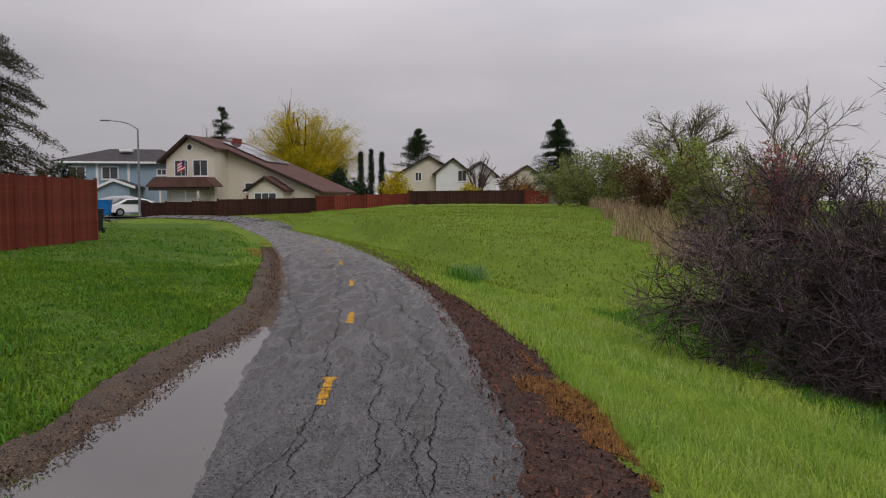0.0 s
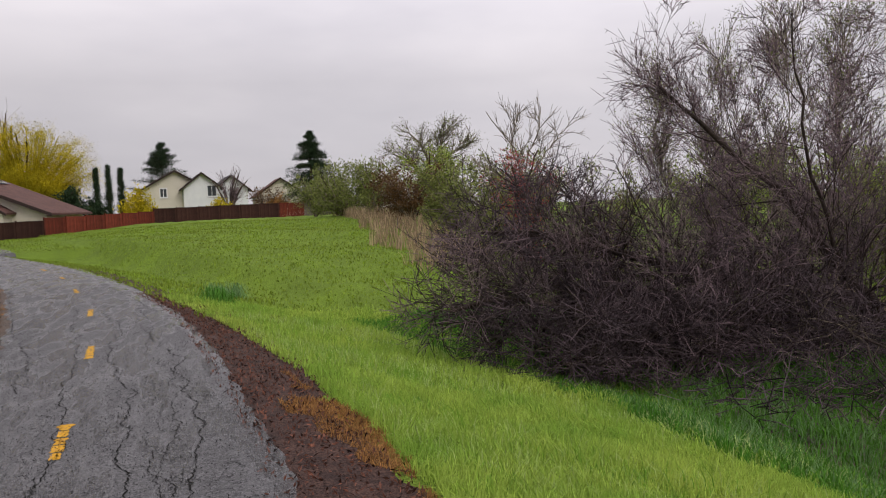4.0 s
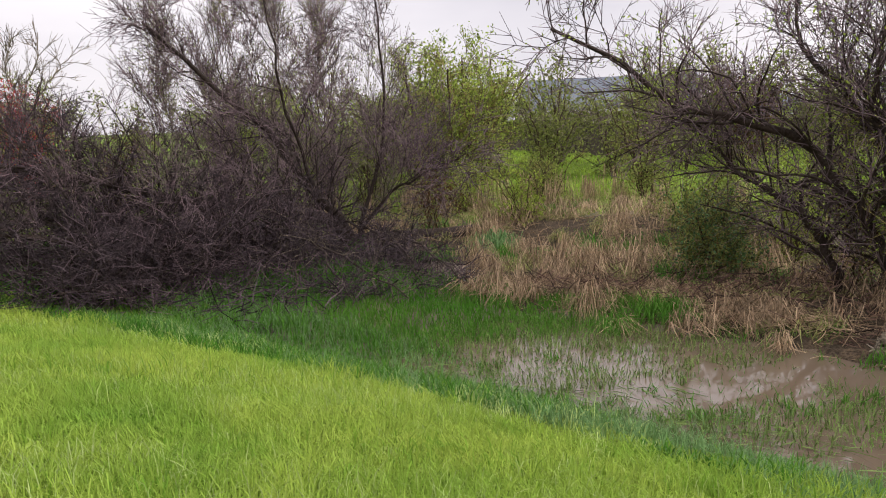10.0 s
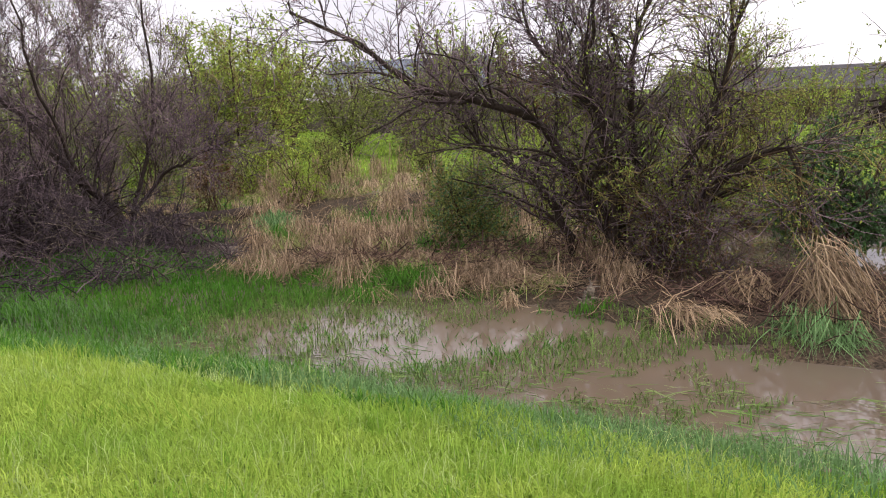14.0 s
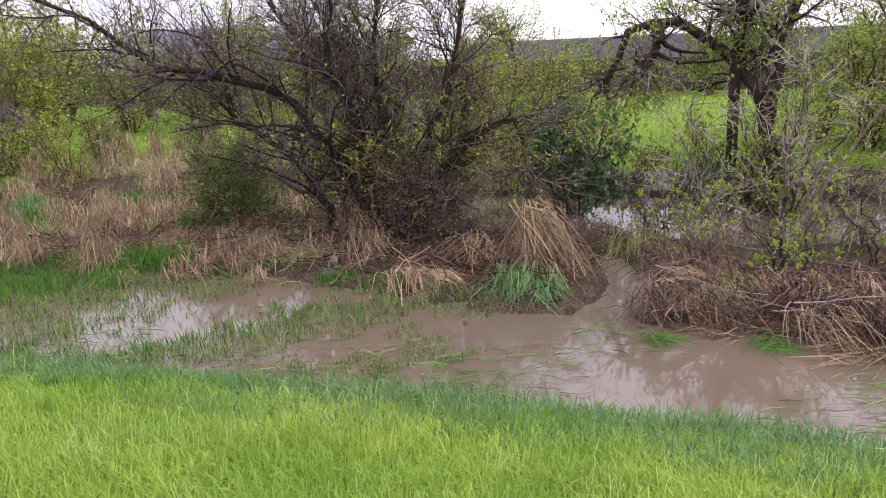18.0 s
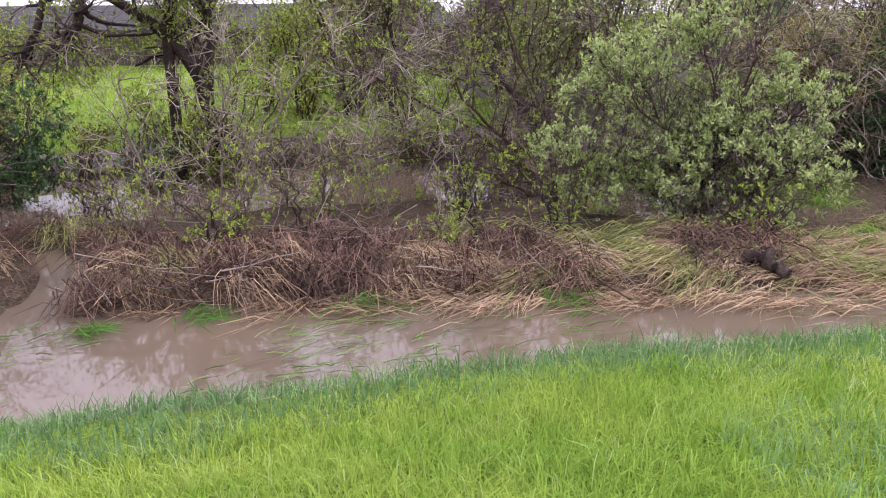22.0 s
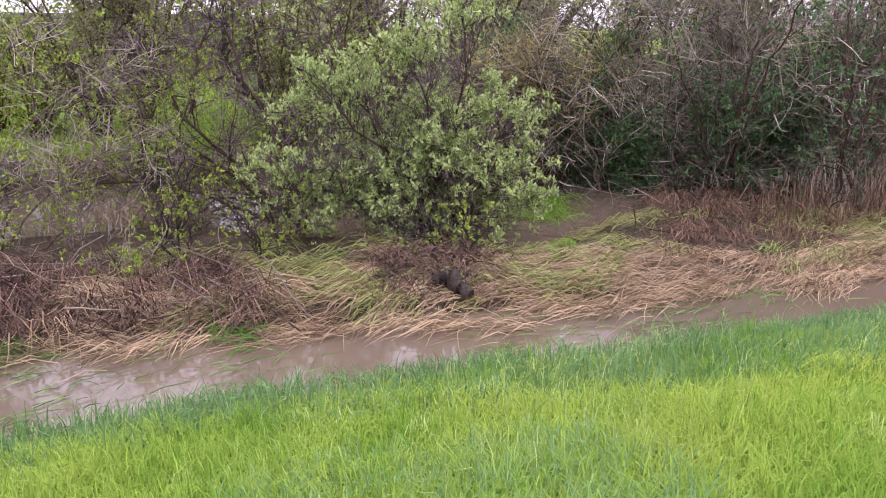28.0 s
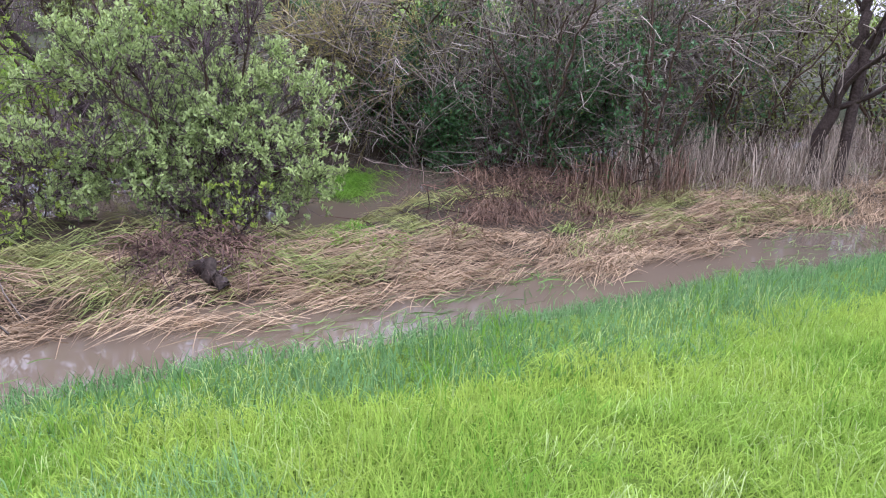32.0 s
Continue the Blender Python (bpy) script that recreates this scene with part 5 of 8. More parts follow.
for i in range(13):
    y = 0.6 - 1.25 * i
    x = float(path_x(y)) + 17.4 + 0.3 * np.sin(i * 2.3) - 1.9 * (y < -11.5)
    shrub("bramble", 330 + i, (x, y), 0.75 + 0.35 * abs(np.sin(i * 1.7)), 0.95, 6, M_TWIG_P, "low dark brown bramble on the pool's far bank", [(M_LEAF_B, 900, 0.05, 0.08), ((M_LEAF_D, M_LEAF_O)[i % 2], 700, 0.05, 0.08)], "brambles along the pool", each=(9, 4))

for i, (d, y, h, r, pale) in enumerate(((11.6, -4.0, 1.3, 0.9, 1), (12.4, -5.2, 1.5, 1.0, 1), (11.9, -6.2, 1.2, 0.9, 0), (12.8, -7.2, 1.5, 1.1, 1), (12.0, -8.2, 1.1, 0.9, 0), (11.5, -9.2, 1.0, 0.9, 0), (12.6, -9.8, 1.4, 1.1, 0), (11.2, -5.0, 1.0, 0.8, 0), (13.4, -3.6, 0.9, 0.8, 0), (13.6, -8.6, 1.2, 1.0, 0), (11.0, -7.4, 0.8, 0.8, 1), (10.6, -10.9, 0.8, 0.8, 0))):
    shrub("drowned_brush", 380 + i, (float(path_x(y)) + d, y), h, r, 6, (M_TWIG_D, M_TWIG_L)[pale], ("low dark leafless brush standing in the pool", "pale grey criss-crossing dead branches over the pool")[pale], [(M_LEAF_Y, 90, 0.055, 0.05, 1)], "brush in the far pool", each=(6, 3), bark=(M_BARK, M_BARK_G)[pale])

# ---- grass and low growth ----
def scatter(rng, count, x0, x1, y0, y1, keep):
    x, y = rng.uniform(x0, x1, count), rng.uniform(y0, y1, count)
    ok = keep(x, y, across(x, y))
    x, y = x[ok], y[ok]
    return np.stack([x, y, land(x, y)], 1)


def scatter_d(rng, count, d0, d1, y0, y1, keep=None):
    """Places between two distances from the path's middle."""
    d, y = rng.uniform(d0, d1, count), rng.uniform(y0, y1, count)
    x = walk_x(y) + d * np.sqrt(1 + np.interp(y, _y, _ws) ** 2)
    ok = np.ones(count, bool) if keep is None else keep(x, y, d)
    x, y = x[ok], y[ok]
    return np.stack([x, y, land(x, y)], 1)


def grass_patch(name, seed, count, area, keep, height, width, material, label, lean=0.35, way=None, afloat=False, category="grass", clump=0.35, by_d=False):
    rng = np.random.default_rng(seed)
    p = (scatter_d if by_d else scatter)(rng, count, *area, keep)
    if afloat:
        p[:, 2] = np.maximum(p[:, 2], -1.31)
    h = height * (1 + clump * rough(p[:, 0], p[:, 1], 2.4))
    V, Q, T = blades(rng, p, h, width, lean, way)
    return obj(name, fast_mesh(name, V, Q, T), material, label=label, category=category, kind="stuff")


def combed(name, seed, area, count, keep, per, reach, height, width, way, material, label, spread=0.3, swing=0.5, by_d=False, category="grass", foot=0.12, places=None, pile=0.0):
    """Clumps of long stems that rise from a foot, bend over together and come down again."""
    rng = np.random.default_rng(seed)
    c = (scatter_d if by_d else scatter)(rng, count, *area, keep) if places is None else np.array([(x, y, 0.0) for x, y in places])
    n = len(c) * per
    big = np.repeat(rng.uniform(0.55, 1.25, len(c)), per)
    a = np.arctan2(way[1], way[0]) + np.repeat(swing * rough(c[:, 0], c[:, 1], 1.7) + rng.normal(size=len(c)) * 0.2 * swing, per) + rng.normal(size=n) * spread
    d = np.stack([np.cos(a), np.sin(a)], 1)
    side = np.stack([-d[:, 1], d[:, 0]], 1)
    q = np.linspace(0, 1, 4)[None, :, None]
    L = (reach * big * rng.uniform(0.5, 1.15, n))[:, None, None]
    h = (height * big * rng.uniform(0.12, 1.0, n))[:, None]
    base = np.repeat(c[:, :2], per, 0) + rng.normal(size=(n, 2)) * foot * big[:, None]
    xy = base[:, None] + d[:, None] * L * q + side[:, None] * L * q ** 2 * rng.normal(size=(n, 1, 1)) * 0.16
    qq = q[..., 0]
    z = np.maximum(land(xy[..., 0], xy[..., 1]), -1.3) + 0.006 + rng.uniform(0, 0.02, (n, 1)) + pile * np.repeat(np.clip(0.5 + 0.6 * rough(c[:, 0], c[:, 1], 1.5), 0.05, 1.2), per)[:, None] * rng.uniform(0, 1, (n, 1)) * (1 - 0.85 * qq ** 2) + h * 6.75 * qq * (1 - qq) ** 2
    P = np.concatenate([xy, z[..., None]], 2)
    w = unit(np.concatenate([side, rng.normal(size=(n, 1)) * 0.9], 1))[:, None] * (width * rng.uniform(0.6, 1.2, (n, 1, 1)) * np.array([0.8, 1, 0.8, 0.15])[None, :, None] / 2)
    V = np.stack([P - w, P + w], 2).reshape(-1, 3)
    k = np.arange(n)[:, None] * 8 + np.arange(3)[None] * 2
    Q = np.stack([k, k + 1, k + 3, k + 2], -1).reshape(-1, 4)
    return obj(name, fast_mesh(name, V, Q), material, label=label, category=category, kind="stuff")


def far_edge(y):
    return np.interp(y, FAR_Y, FAR_D)


grass_patch("bank_grass", 1, 210000, (2.0, 6.3, -16, 9), lambda x, y, d: (d > 2.0 + 0.12 * rough(x, y, 3)) & (across(x, y) < np.interp(y, [-14, -8, -5, 9, 12], [5.35, 5.75, 6.1, 6.0, 6.9]) + 0.4 * rough(x, y, 1.3)), 0.16, 0.0085, M_GRASS, "bright lime-green spring grass on the bank", 0.9, by_d=True, clump=0.5)
grass_patch("bank_grass_beyond", 23, 28000, (2.0, 6.7, 9, 20), None, 0.15, 0.017, M_GRASS, "bright lime-green spring grass further along", 0.9, by_d=True, clump=0.5)
grass_patch("bank_grass_behind", 24, 16000, (2.0, 5.6, -30, -16), None, 0.16, 0.016, M_GRASS, "bright lime-green spring grass further back", 0.9, by_d=True, clump=0.5)
grass_patch("bank_grass_tufts", 17, 40000, (2.1, 6.8, -18, 20), lambda x, y, d: rough(x, y, 3.7) > 0.45, 0.22, 0.009, M_GRASS2B, "taller green tufts in the bank grass", 0.8, by_d=True)
# pale blades: the bank grass's whiter highlights, put into the colour
grass_patch("pale_seed_grass", 18, 26000, (2.1, 6.6, -18, 16), lambda x, y, d: rough(x + 9, y, 2.7) > 0.0, 0.22, 0.006, M_GRASS_P, "pale grass blades coloured as highlights on the bank", 0.8, by_d=True)
combed("lodged_grass", 81, (2.2, 5.9, -14, 9), 2600, lambda x, y, d: (rough(x, y, 1.3) > -0.5) & (across(x, y) < np.interp(y, [-14, -8, -5], [5.25, 5.65, 6.0])), 22, 0.2, 0.13, 0.006, (0.9, -0.5), M_GRASS, "long lime-green grass lying over in swirls", 0.45, 2.6, by_d=True, foot=0.07)
combed("lodged_green_grass", 82, (2.2, 6.2, -14, 10), 550, lambda x, y, d: rough(x, y, 2.1) > 0.05, 20, 0.2, 0.15, 0.006, (0.5, -0.9), M_GRASS2B, "darker green grass lying over in swirls", 0.5, 2.8, by_d=True, foot=0.08)
combed("pale_lodged_grass", 83, (2.2, 6.0, -14, 9), 420, lambda x, y, d: rough(x + 5, y, 1.8) > 0.1, 16, 0.2, 0.15, 0.004, (0.8, 0.3), M_GRASS_P, "pale seeding grass bent over the bank", 0.6, 2.6, by_d=True, foot=0.07)
grass_patch("soft_tussock", 25, 9000, (3.2, 5.6, -9.5, -5.5), lambda x, y, d: ((d - 4.2) / 1.0) ** 2 + ((y + 7.4) / 1.1) ** 2 < 1 + 0.4 * rough(x, y, 3), 0.2, 0.008, M_TUSSOCK, "soft blue-green tussock in the bank grass", 0.9, by_d=True)
grass_patch("waterside_grass", 2, 75000, (4.8, 8.3, -28, 10), lambda x, y, d: (d > np.interp(y, [-14, -8, -5], [5.1, 5.4, 5.7]) + 0.3 * rough(x, y, 1.1)) & (d < 6.95 + 0.35 * rough(x, y, 1.5) + np.interp(y, [-18, -10, -4, 0, 2], [0.7, 0.05, 0.3, 0.7, 0.9])), 0.2, 0.0105, M_GRASS3, "soft blue-green grass along the water's edge", 0.9, by_d=True)
grass_patch("shelf_grass", 3, 90000, (4, 14, 0.5, 18), lambda x, y, d: (d > 6.0) & (d < 11.8) & ((rough(x, y, 2.2) > np.interp(y, [2, 5, 7], [0.1, -0.5, -2]))), 0.2, 0.016, M_GRASS2, "deep green grass on the boggy shelf", 0.8)
grass_patch("bog_grass", 28, 42000, (5, 13, -2.5, 7), lambda x, y, d: (d > 7.0) & (d < far_edge(y) + 0.5) & (rough(x * 0.8, y * 1.2, 1.9) > np.interp(y, [-2.5, 0, 5], [0.5, -0.05, -0.5])), 0.13, 0.011, M_BOG, "drowned olive-green grass standing in shallow water", 0.9, afloat=True)
combed("flooded_grass", 4, (0, 12, -26, 5), 4200, lambda x, y, d: (d > 7.2) & (d < far_edge(y) + 0.2) & (rough(x * 0.5, y * 0.8, 2.2) + 0.6 * np.clip(1.3 - np.abs(d - 7.6), -1, 1) > 0.35), 8, 0.3, 0.02, 0.010, (0.15, -1), M_BOG, "drowned green grass blades trailing on the flood water", 0.4, 0.4, foot=0.22)
grass_patch("meadow_grass", 5, 30000, (14, 44, -30, 26), lambda x, y, d: (d > 17.6) & (d < 40) & (y > -11.5 - 0.25 * (d - 15)), 0.14, 0.06, M_GRASS, "bright green meadow behind the creek", 0.5)
grass_patch("hollow_grass", 6, 80000, (-14, 26, 15, 66), lambda x, y, d: (d > 2.6) & (d < 20), 0.1, 0.045, M_HOLLOW, "green grass in the hollow beside the path", 0.6)
lawn_edge = lambda y: np.interp(y, [0, 4, 6, 7.5, 8.6, 10, 12.5, 16, 24, 30], [-2.2, -2.05, -2.0, -2.1, -2.05, -1.8, -1.55, -1.6, -1.5, -1.4])
grass_patch("lawn_weeds", 7, 80000, (-9, -1.4, 2.5, 20), lambda x, y, d: d < lawn_edge(y) + 0.15 * rough(x, y, 3), 0.075, 0.021, M_LAWN, "rough weedy lawn of deep green grass and clover", 1.2, by_d=True, clump=0.6)
grass_patch("far_lawn_weeds", 26, 26000, (-19, -1.9, 12, 44), None, 0.065, 0.045, M_LAWN, "rough weedy lawn further off", 1.2, by_d=True, clump=0.6)
grass_patch("lawn_tufts", 20, 40000, (-14, -1.4, 2.5, 30), lambda x, y, d: (rough(x, y, 2.6) > 0.3) & (d < lawn_edge(y) - 0.05), 0.13, 0.018, M_GRASS2, "taller weed tufts in the lawn", 1.0, by_d=True)
grass_patch("dry_grass_verge", 8, 30000, (1.4, 2.15, 2, 9.5), lambda x, y, d: (d < 2.0 + 0.15 * rough(x, y, 1.3)) & (rough(x, y, 2.0) + 2.2 * (d - 1.7) > -0.1 + 0.5 * (y > 8)), 0.07, 0.007, M_DRY, "dry orange-brown grass edging the mulch", 1.4, by_d=True)
grass_patch("dry_grass_edge", 9, 11000, (-2.1, -1.1, 9, 30), lambda x, y, d: (rough(x, y, 2.3) > -0.3 + 1.5 * np.abs(d + 1.55) + 0.6 * (y < 11)), 0.05, 0.012, M_DRY, "dry orange grass along the path edge", 1.4, by_d=True)
combed("flattened_straw", 10, (0, 13, -26, -5.5), 3600, lambda x, y, d: (d > far_edge(y) - 0.35 + 0.2 * rough(x, y, 2)) & (d < far_edge(y) + 1.3 + 0.4 * rough(x, y, 0.9)), 22, 0.55, 0.09, 0.010, (0.15, 1), M_STRAW, "tan straw combed flat by the flood", 0.3, 0.5)
combed("straw_apron", 29, (0, 13, -9.5, -3.4), 160, lambda x, y, d: (d > far_edge(y) - 0.25) & (d < far_edge(y) + 0.25), 26, 0.5, 0.07, 0.01, (-0.3, 1), M_STRAW, "tan straw caught along the water's edge", 0.5, 0.6)
combed("flattened_green_grass", 11, (0, 14, -26, -7.5), 2500, lambda x, y, d: (d > far_edge(y) + 0.0) & (d < far_edge(y) + 3.0) & (rough(x, y, 1.2) > -0.45) & (land(x, y) > -1.3), 22, 0.5, 0.14, 0.011, (0.3, 1), M_FLATGREEN, "olive green grass laid flat by the flood", 0.4, 0.7)
combed("edge_tufts", 30, (0, 14, -9.5, -2.6), 170, lambda x, y, d: (d > far_edge(y) - 0.45) & (d < far_edge(y) - 0.05) & (rough(x, y, 2.1) > -0.15), 50, 0.42, 0.13, 0.01, (0, -1), M_GRASS2, "fresh green grass drooping into the creek", 0.6, 0.5)
combed("reed_bed", 13, (8, 20, 0.6, 13), 330, lambda x, y, d: (d > far_edge(y) - 0.1) & (d < far_edge(y) + 6.5) & (rough(x, y, 1.9) > -0.12) & ~((x > 10.5) & (x < 15.4) & (y > 7.9) & (y < 11.4)), 64, 0.5, 0.46, 0.012, (-0.6, -0.6), M_REED, "pale dead reeds bent over along the creek", 0.9, 2.2, category="reeds")
combed("brown_reed_fringe", 31, (8, 20, 1.2, 8), 130, lambda x, y, d: (d > far_edge(y) - 0.3) & (d < far_edge(y) + 0.5) & (rough(x, y, 1.9) > -0.2), 70, 0.45, 0.18, 0.011, (-1, -0.3), M_STRAW, "tan and brown reeds drooping into the shallow water", 0.5, 0.9, category="reeds")
combed("marsh_sedge", 84, (9, 21, 1.5, 14), 620, lambda x, y, d: (d > far_edge(y) + 0.2) & (d < far_edge(y) + 8) & (rough(x, y, 1.7) > -0.3), 40, 0.4, 0.2, 0.010, (-0.7, -0.5), M_FLATGREEN, "low olive sedge and litter on the marsh", 1.2, 2.4)
combed("straw_tussocks", 85, (9, 20, 1.5, 11), 90, lambda x, y, d: (d > far_edge(y) - 0.1) & (d < far_edge(y) + 5) & (rough(x + 4, y, 2.4) > 0.1), 110, 0.55, 0.5, 0.009, (-0.6, -0.5), M_STRAW, "fountain-shaped tussocks of pale straw", 1.0, 1.8, category="reeds", foot=0.1)
combed("marsh_greens", 32, (8, 20, 0.8, 12), 330, lambda x, y, d: (d > far_edge(y) - 0.5) & (d < far_edge(y) + 6) & (rough(x, y, 2.3) > 0.3), 70, 0.35, 0.3, 0.011, (-1, -0.4), M_GRASS2, "fresh green tussocks among the dead reeds", 0.9, 0.9)
combed("standing_reeds", 21, (10, 22, 3, 16), 260, lambda x, y, d: (d > far_edge(y) + 1.5) & (d < far_edge(y) + 9) & (rough(x, y, 1.1) > 0.1) & ((x > 15.8) | (y > 12.6) | (y < 6.0) & (rough(x, y, 2.1) > 0.4)), 40, 0.24, 0.85, 0.013, (-0.4, -0.8), M_REED, "upright clumps of dead reeds", 1.2, 1.0, category="reeds")
combed("stalks_by_thicket", 14, (-2, 12, -32, -13.2), 1000, lambda x, y, d: (d > far_edge(y) + 1.3 + 0.3 * rough(x, y, 1.9)) & (d < far_edge(y) + 2.6) & (rough(x, y, 1.4) > -0.2), 30, 0.28, 0.7, 0.011, (-0.3, 1), M_DEADSTALK, "ragged brown dead stalks in front of the thicket", 1.0, 1.2, category="reeds")
combed("tall_reeds", 27, (9.5, 11.9, -32, -17.6), 520, lambda x, y, d: (rough(x, y, 1.2) > -0.7) & (d > 9.5 + 0.9 * smooth(y, -19, -17.6)), 22, 0.65, 0.85, 0.008, (-0.9, 0.7), M_PALEREED, "tall pale grey dead reeds by the creek", 1.3, 2.2, by_d=True, category="reeds")


combed("bank_sedge", 87, (2, 13, -21, -13.2), 520, lambda x, y, d: (d > far_edge(y) + 0.9) & (d < far_edge(y) + 4.2) & (rough(x, y, 1.8) > -0.4) & (land(x, y) > -1.3), 34, 0.4, 0.22, 0.010, (-0.6, 0.5), M_DEADSTALK, "brown and olive sedge under the thicket", 1.3, 2.4)
combed("straw_band", 86, (0, 13, -25, -11), 2000, lambda x, y, d: (d > far_edge(y) - 0.3 + 0.15 * rough(x, y, 2)) & (d < far_edge(y) + 1.0 + 0.25 * rough(x, y, 0.9)), 22, 0.6, 0.12, 0.008, (0.25, 1), M_STRAW, "thick band of tan straw swept along the bank", 0.25, 0.4)


def debris(name, seed, count, keep, area, length, thick, height, material, label):
    """Criss-crossing dead stems lying over one another."""
    rng = np.random.default_rng(seed)
    p = scatter(rng, count, *area, keep)
    n = len(p)
    p[:, 2] = np.maximum(p[:, 2], -1.3) + rng.uniform(0, 1, n) ** 1.3 * height * np.clip(0.45 + 0.75 * rough(p[:, 0], p[:, 1], 1.5), 0.08, 1.3)
    d = unit(np.concatenate([rng.normal(size=(n, 2)), rng.normal(size=(n, 1)) * 0.45], 1))
    L = length * rng.uniform(0.35, 1.2, n)
    pts = [p - d * (L / 2)[:, None]]
    for _ in range(3):
        d = unit(d + rng.normal(size=(n, 3)) * 0.22)
        pts.append(pts[-1] + d * (L / 3)[:, None])
    P = np.stack(pts, 1)
    P[..., 2] = np.maximum(P[..., 2], -1.3)
    V, Q = tubes(P, thick * rng.uniform(0.6, 1.3, (n, 1)) * np.linspace(1, 0.5, 4)[None], 3)
    return obj(name, fast_mesh(name, V, Q), material, label=label, category="debris", kind="stuff")


mass = lambda x, y, d: (d > far_edge(y) + 0.05) & (d < far_edge(y) + 2.5) & (runnel(x, y) < 0.1)
debris("brown_debris", 71, 6500, mass, (7, 14, -8.6, -3.3), 0.55, 0.0055, 0.42, M_DEADWEED, "tangled bank of dead brown stalks")
combed("brown_stalks", 33, (7, 14, -8.4, -3.3), 330, lambda x, y, d: (d > far_edge(y) + 0.15) & (d < far_edge(y) + 2.2) & (rough(x, y, 1.9) > -0.55), 44, 0.55, 0.24, 0.009, (-0.8, 0.5), M_DEADWEED, "dead red-brown stalks bent over in heaps", 1.3, 2.6, category="stalks", pile=0.36)
combed("tan_stalks", 34, (7, 14, -8.6, -3.3), 95, lambda x, y, d: (d > far_edge(y) + 0.1) & (d < far_edge(y) + 1.4), 44, 0.75, 0.14, 0.010, (-0.8, -0.7), M_STRAW, "tan stalks flowing over the brown tangle", 0.35, 0.8, category="stalks", pile=0.42)
debris("tan_debris", 72, 900, mass, (7, 14, -8.6, -3.3), 0.6, 0.0045, 0.55, M_REED, "pale stalks caught in the brown tangle")
debris("grey_sticks", 73, 420, mass, (7, 14, -8.6, -3.0), 1.1, 0.009, 0.7, M_TWIG_G, "grey sticks poking out of the tangle")
debris("runnel_litter", 78, 1500, lambda x, y, d: (runnel(x, y) < 0.3) & (d > far_edge(y) + 0.9), (10.0, 12.8, -3.6, -0.4), 0.5, 0.006, 0.3, M_DEADWEED, "dark broken stalks lying beside the runnel")
debris("thicket_litter", 74, 6000, lambda x, y, d: (d > far_edge(y) + 1.6) & (d < far_edge(y) + 5) & (land(x, y) > -1.3), (0, 14, -30, -12.5), 0.7, 0.009, 0.4, M_DEADWEED, "dark fallen twigs at the thicket's foot")
debris("willow_litter", 75, 3500, lambda x, y, d: (d > far_edge(y) + 0.5) & (d < far_edge(y) + 4), (9, 16, -2.5, 6), 0.6, 0.009, 0.4, M_DEADWEED, "dark fallen twigs under the willow")
debris("marsh_litter", 76, 2500, lambda x, y, d: (d > far_edge(y)) & (d < far_edge(y) + 7), (8, 20, 0, 14), 0.6, 0.007, 0.35, M_REED, "pale broken reed stems on the mud")
debris("brush_litter", 77, 4000, lambda x, y, d: (d > 7.6) & (d < 13), (5, 14, 7.5, 17), 0.7, 0.009, 0.35, M_TWIG_D, "dark broken twigs under the fallen willow")


def straw_heap(name, seed, at, size, count, length, material, label, way=(0, 0, 0), up=0.7):
    """A heap of stalks that hang from a ridge and run out over the ground."""
    rng = np.random.default_rng(seed)
    az = np.arctan2(way[1], way[0]) + rng.normal(size=count) * 1.15 if way != (0, 0, 0) else rng.uniform(0, 2 * np.pi, count)
    p = rng.normal(size=(count, 2)) * size * np.array([0.35, 0.75])
    q = np.linspace(0, 1, 5)[None]
    run = length * rng.uniform(0.25, 1.1, count)[:, None]
    H = (up * length * np.exp(-(np.hypot(*p.T) / size) ** 2) * rng.uniform(0.35, 1.0, count))[:, None]
    bend = rng.normal(size=(count, 1)) * 0.8
    a = az[:, None] + bend * q
    X = p[:, :1] + np.cos(a) * run * q
    Y = p[:, 1:] + np.sin(a) * run * q
    Z = H * np.clip(1 - q * rng.uniform(0.9, 1.5, (count, 1)), 0, 1) ** rng.uniform(0.8, 1.5, (count, 1)) + 0.01 + rng.uniform(0, 0.05, (count, 1))
    P = np.stack([X, Y, Z], 2)
    wild = rng.random(count) < 0.08
    P[wild, :, 2] += rng.uniform(0.1, 0.35, (wild.sum(), 1)) * q * length
    V, Q = tubes(P, np.broadcast_to(np.linspace(0.0065, 0.0045, 5), P.shape[:2]), 3)
    ob = obj(name, fast_mesh(name, V, Q), material, label=label, category="straw", kind="stuff")
    ob.location = (at[0], at[1], max(land(at[0], at[1]), -1.3))
    return ob


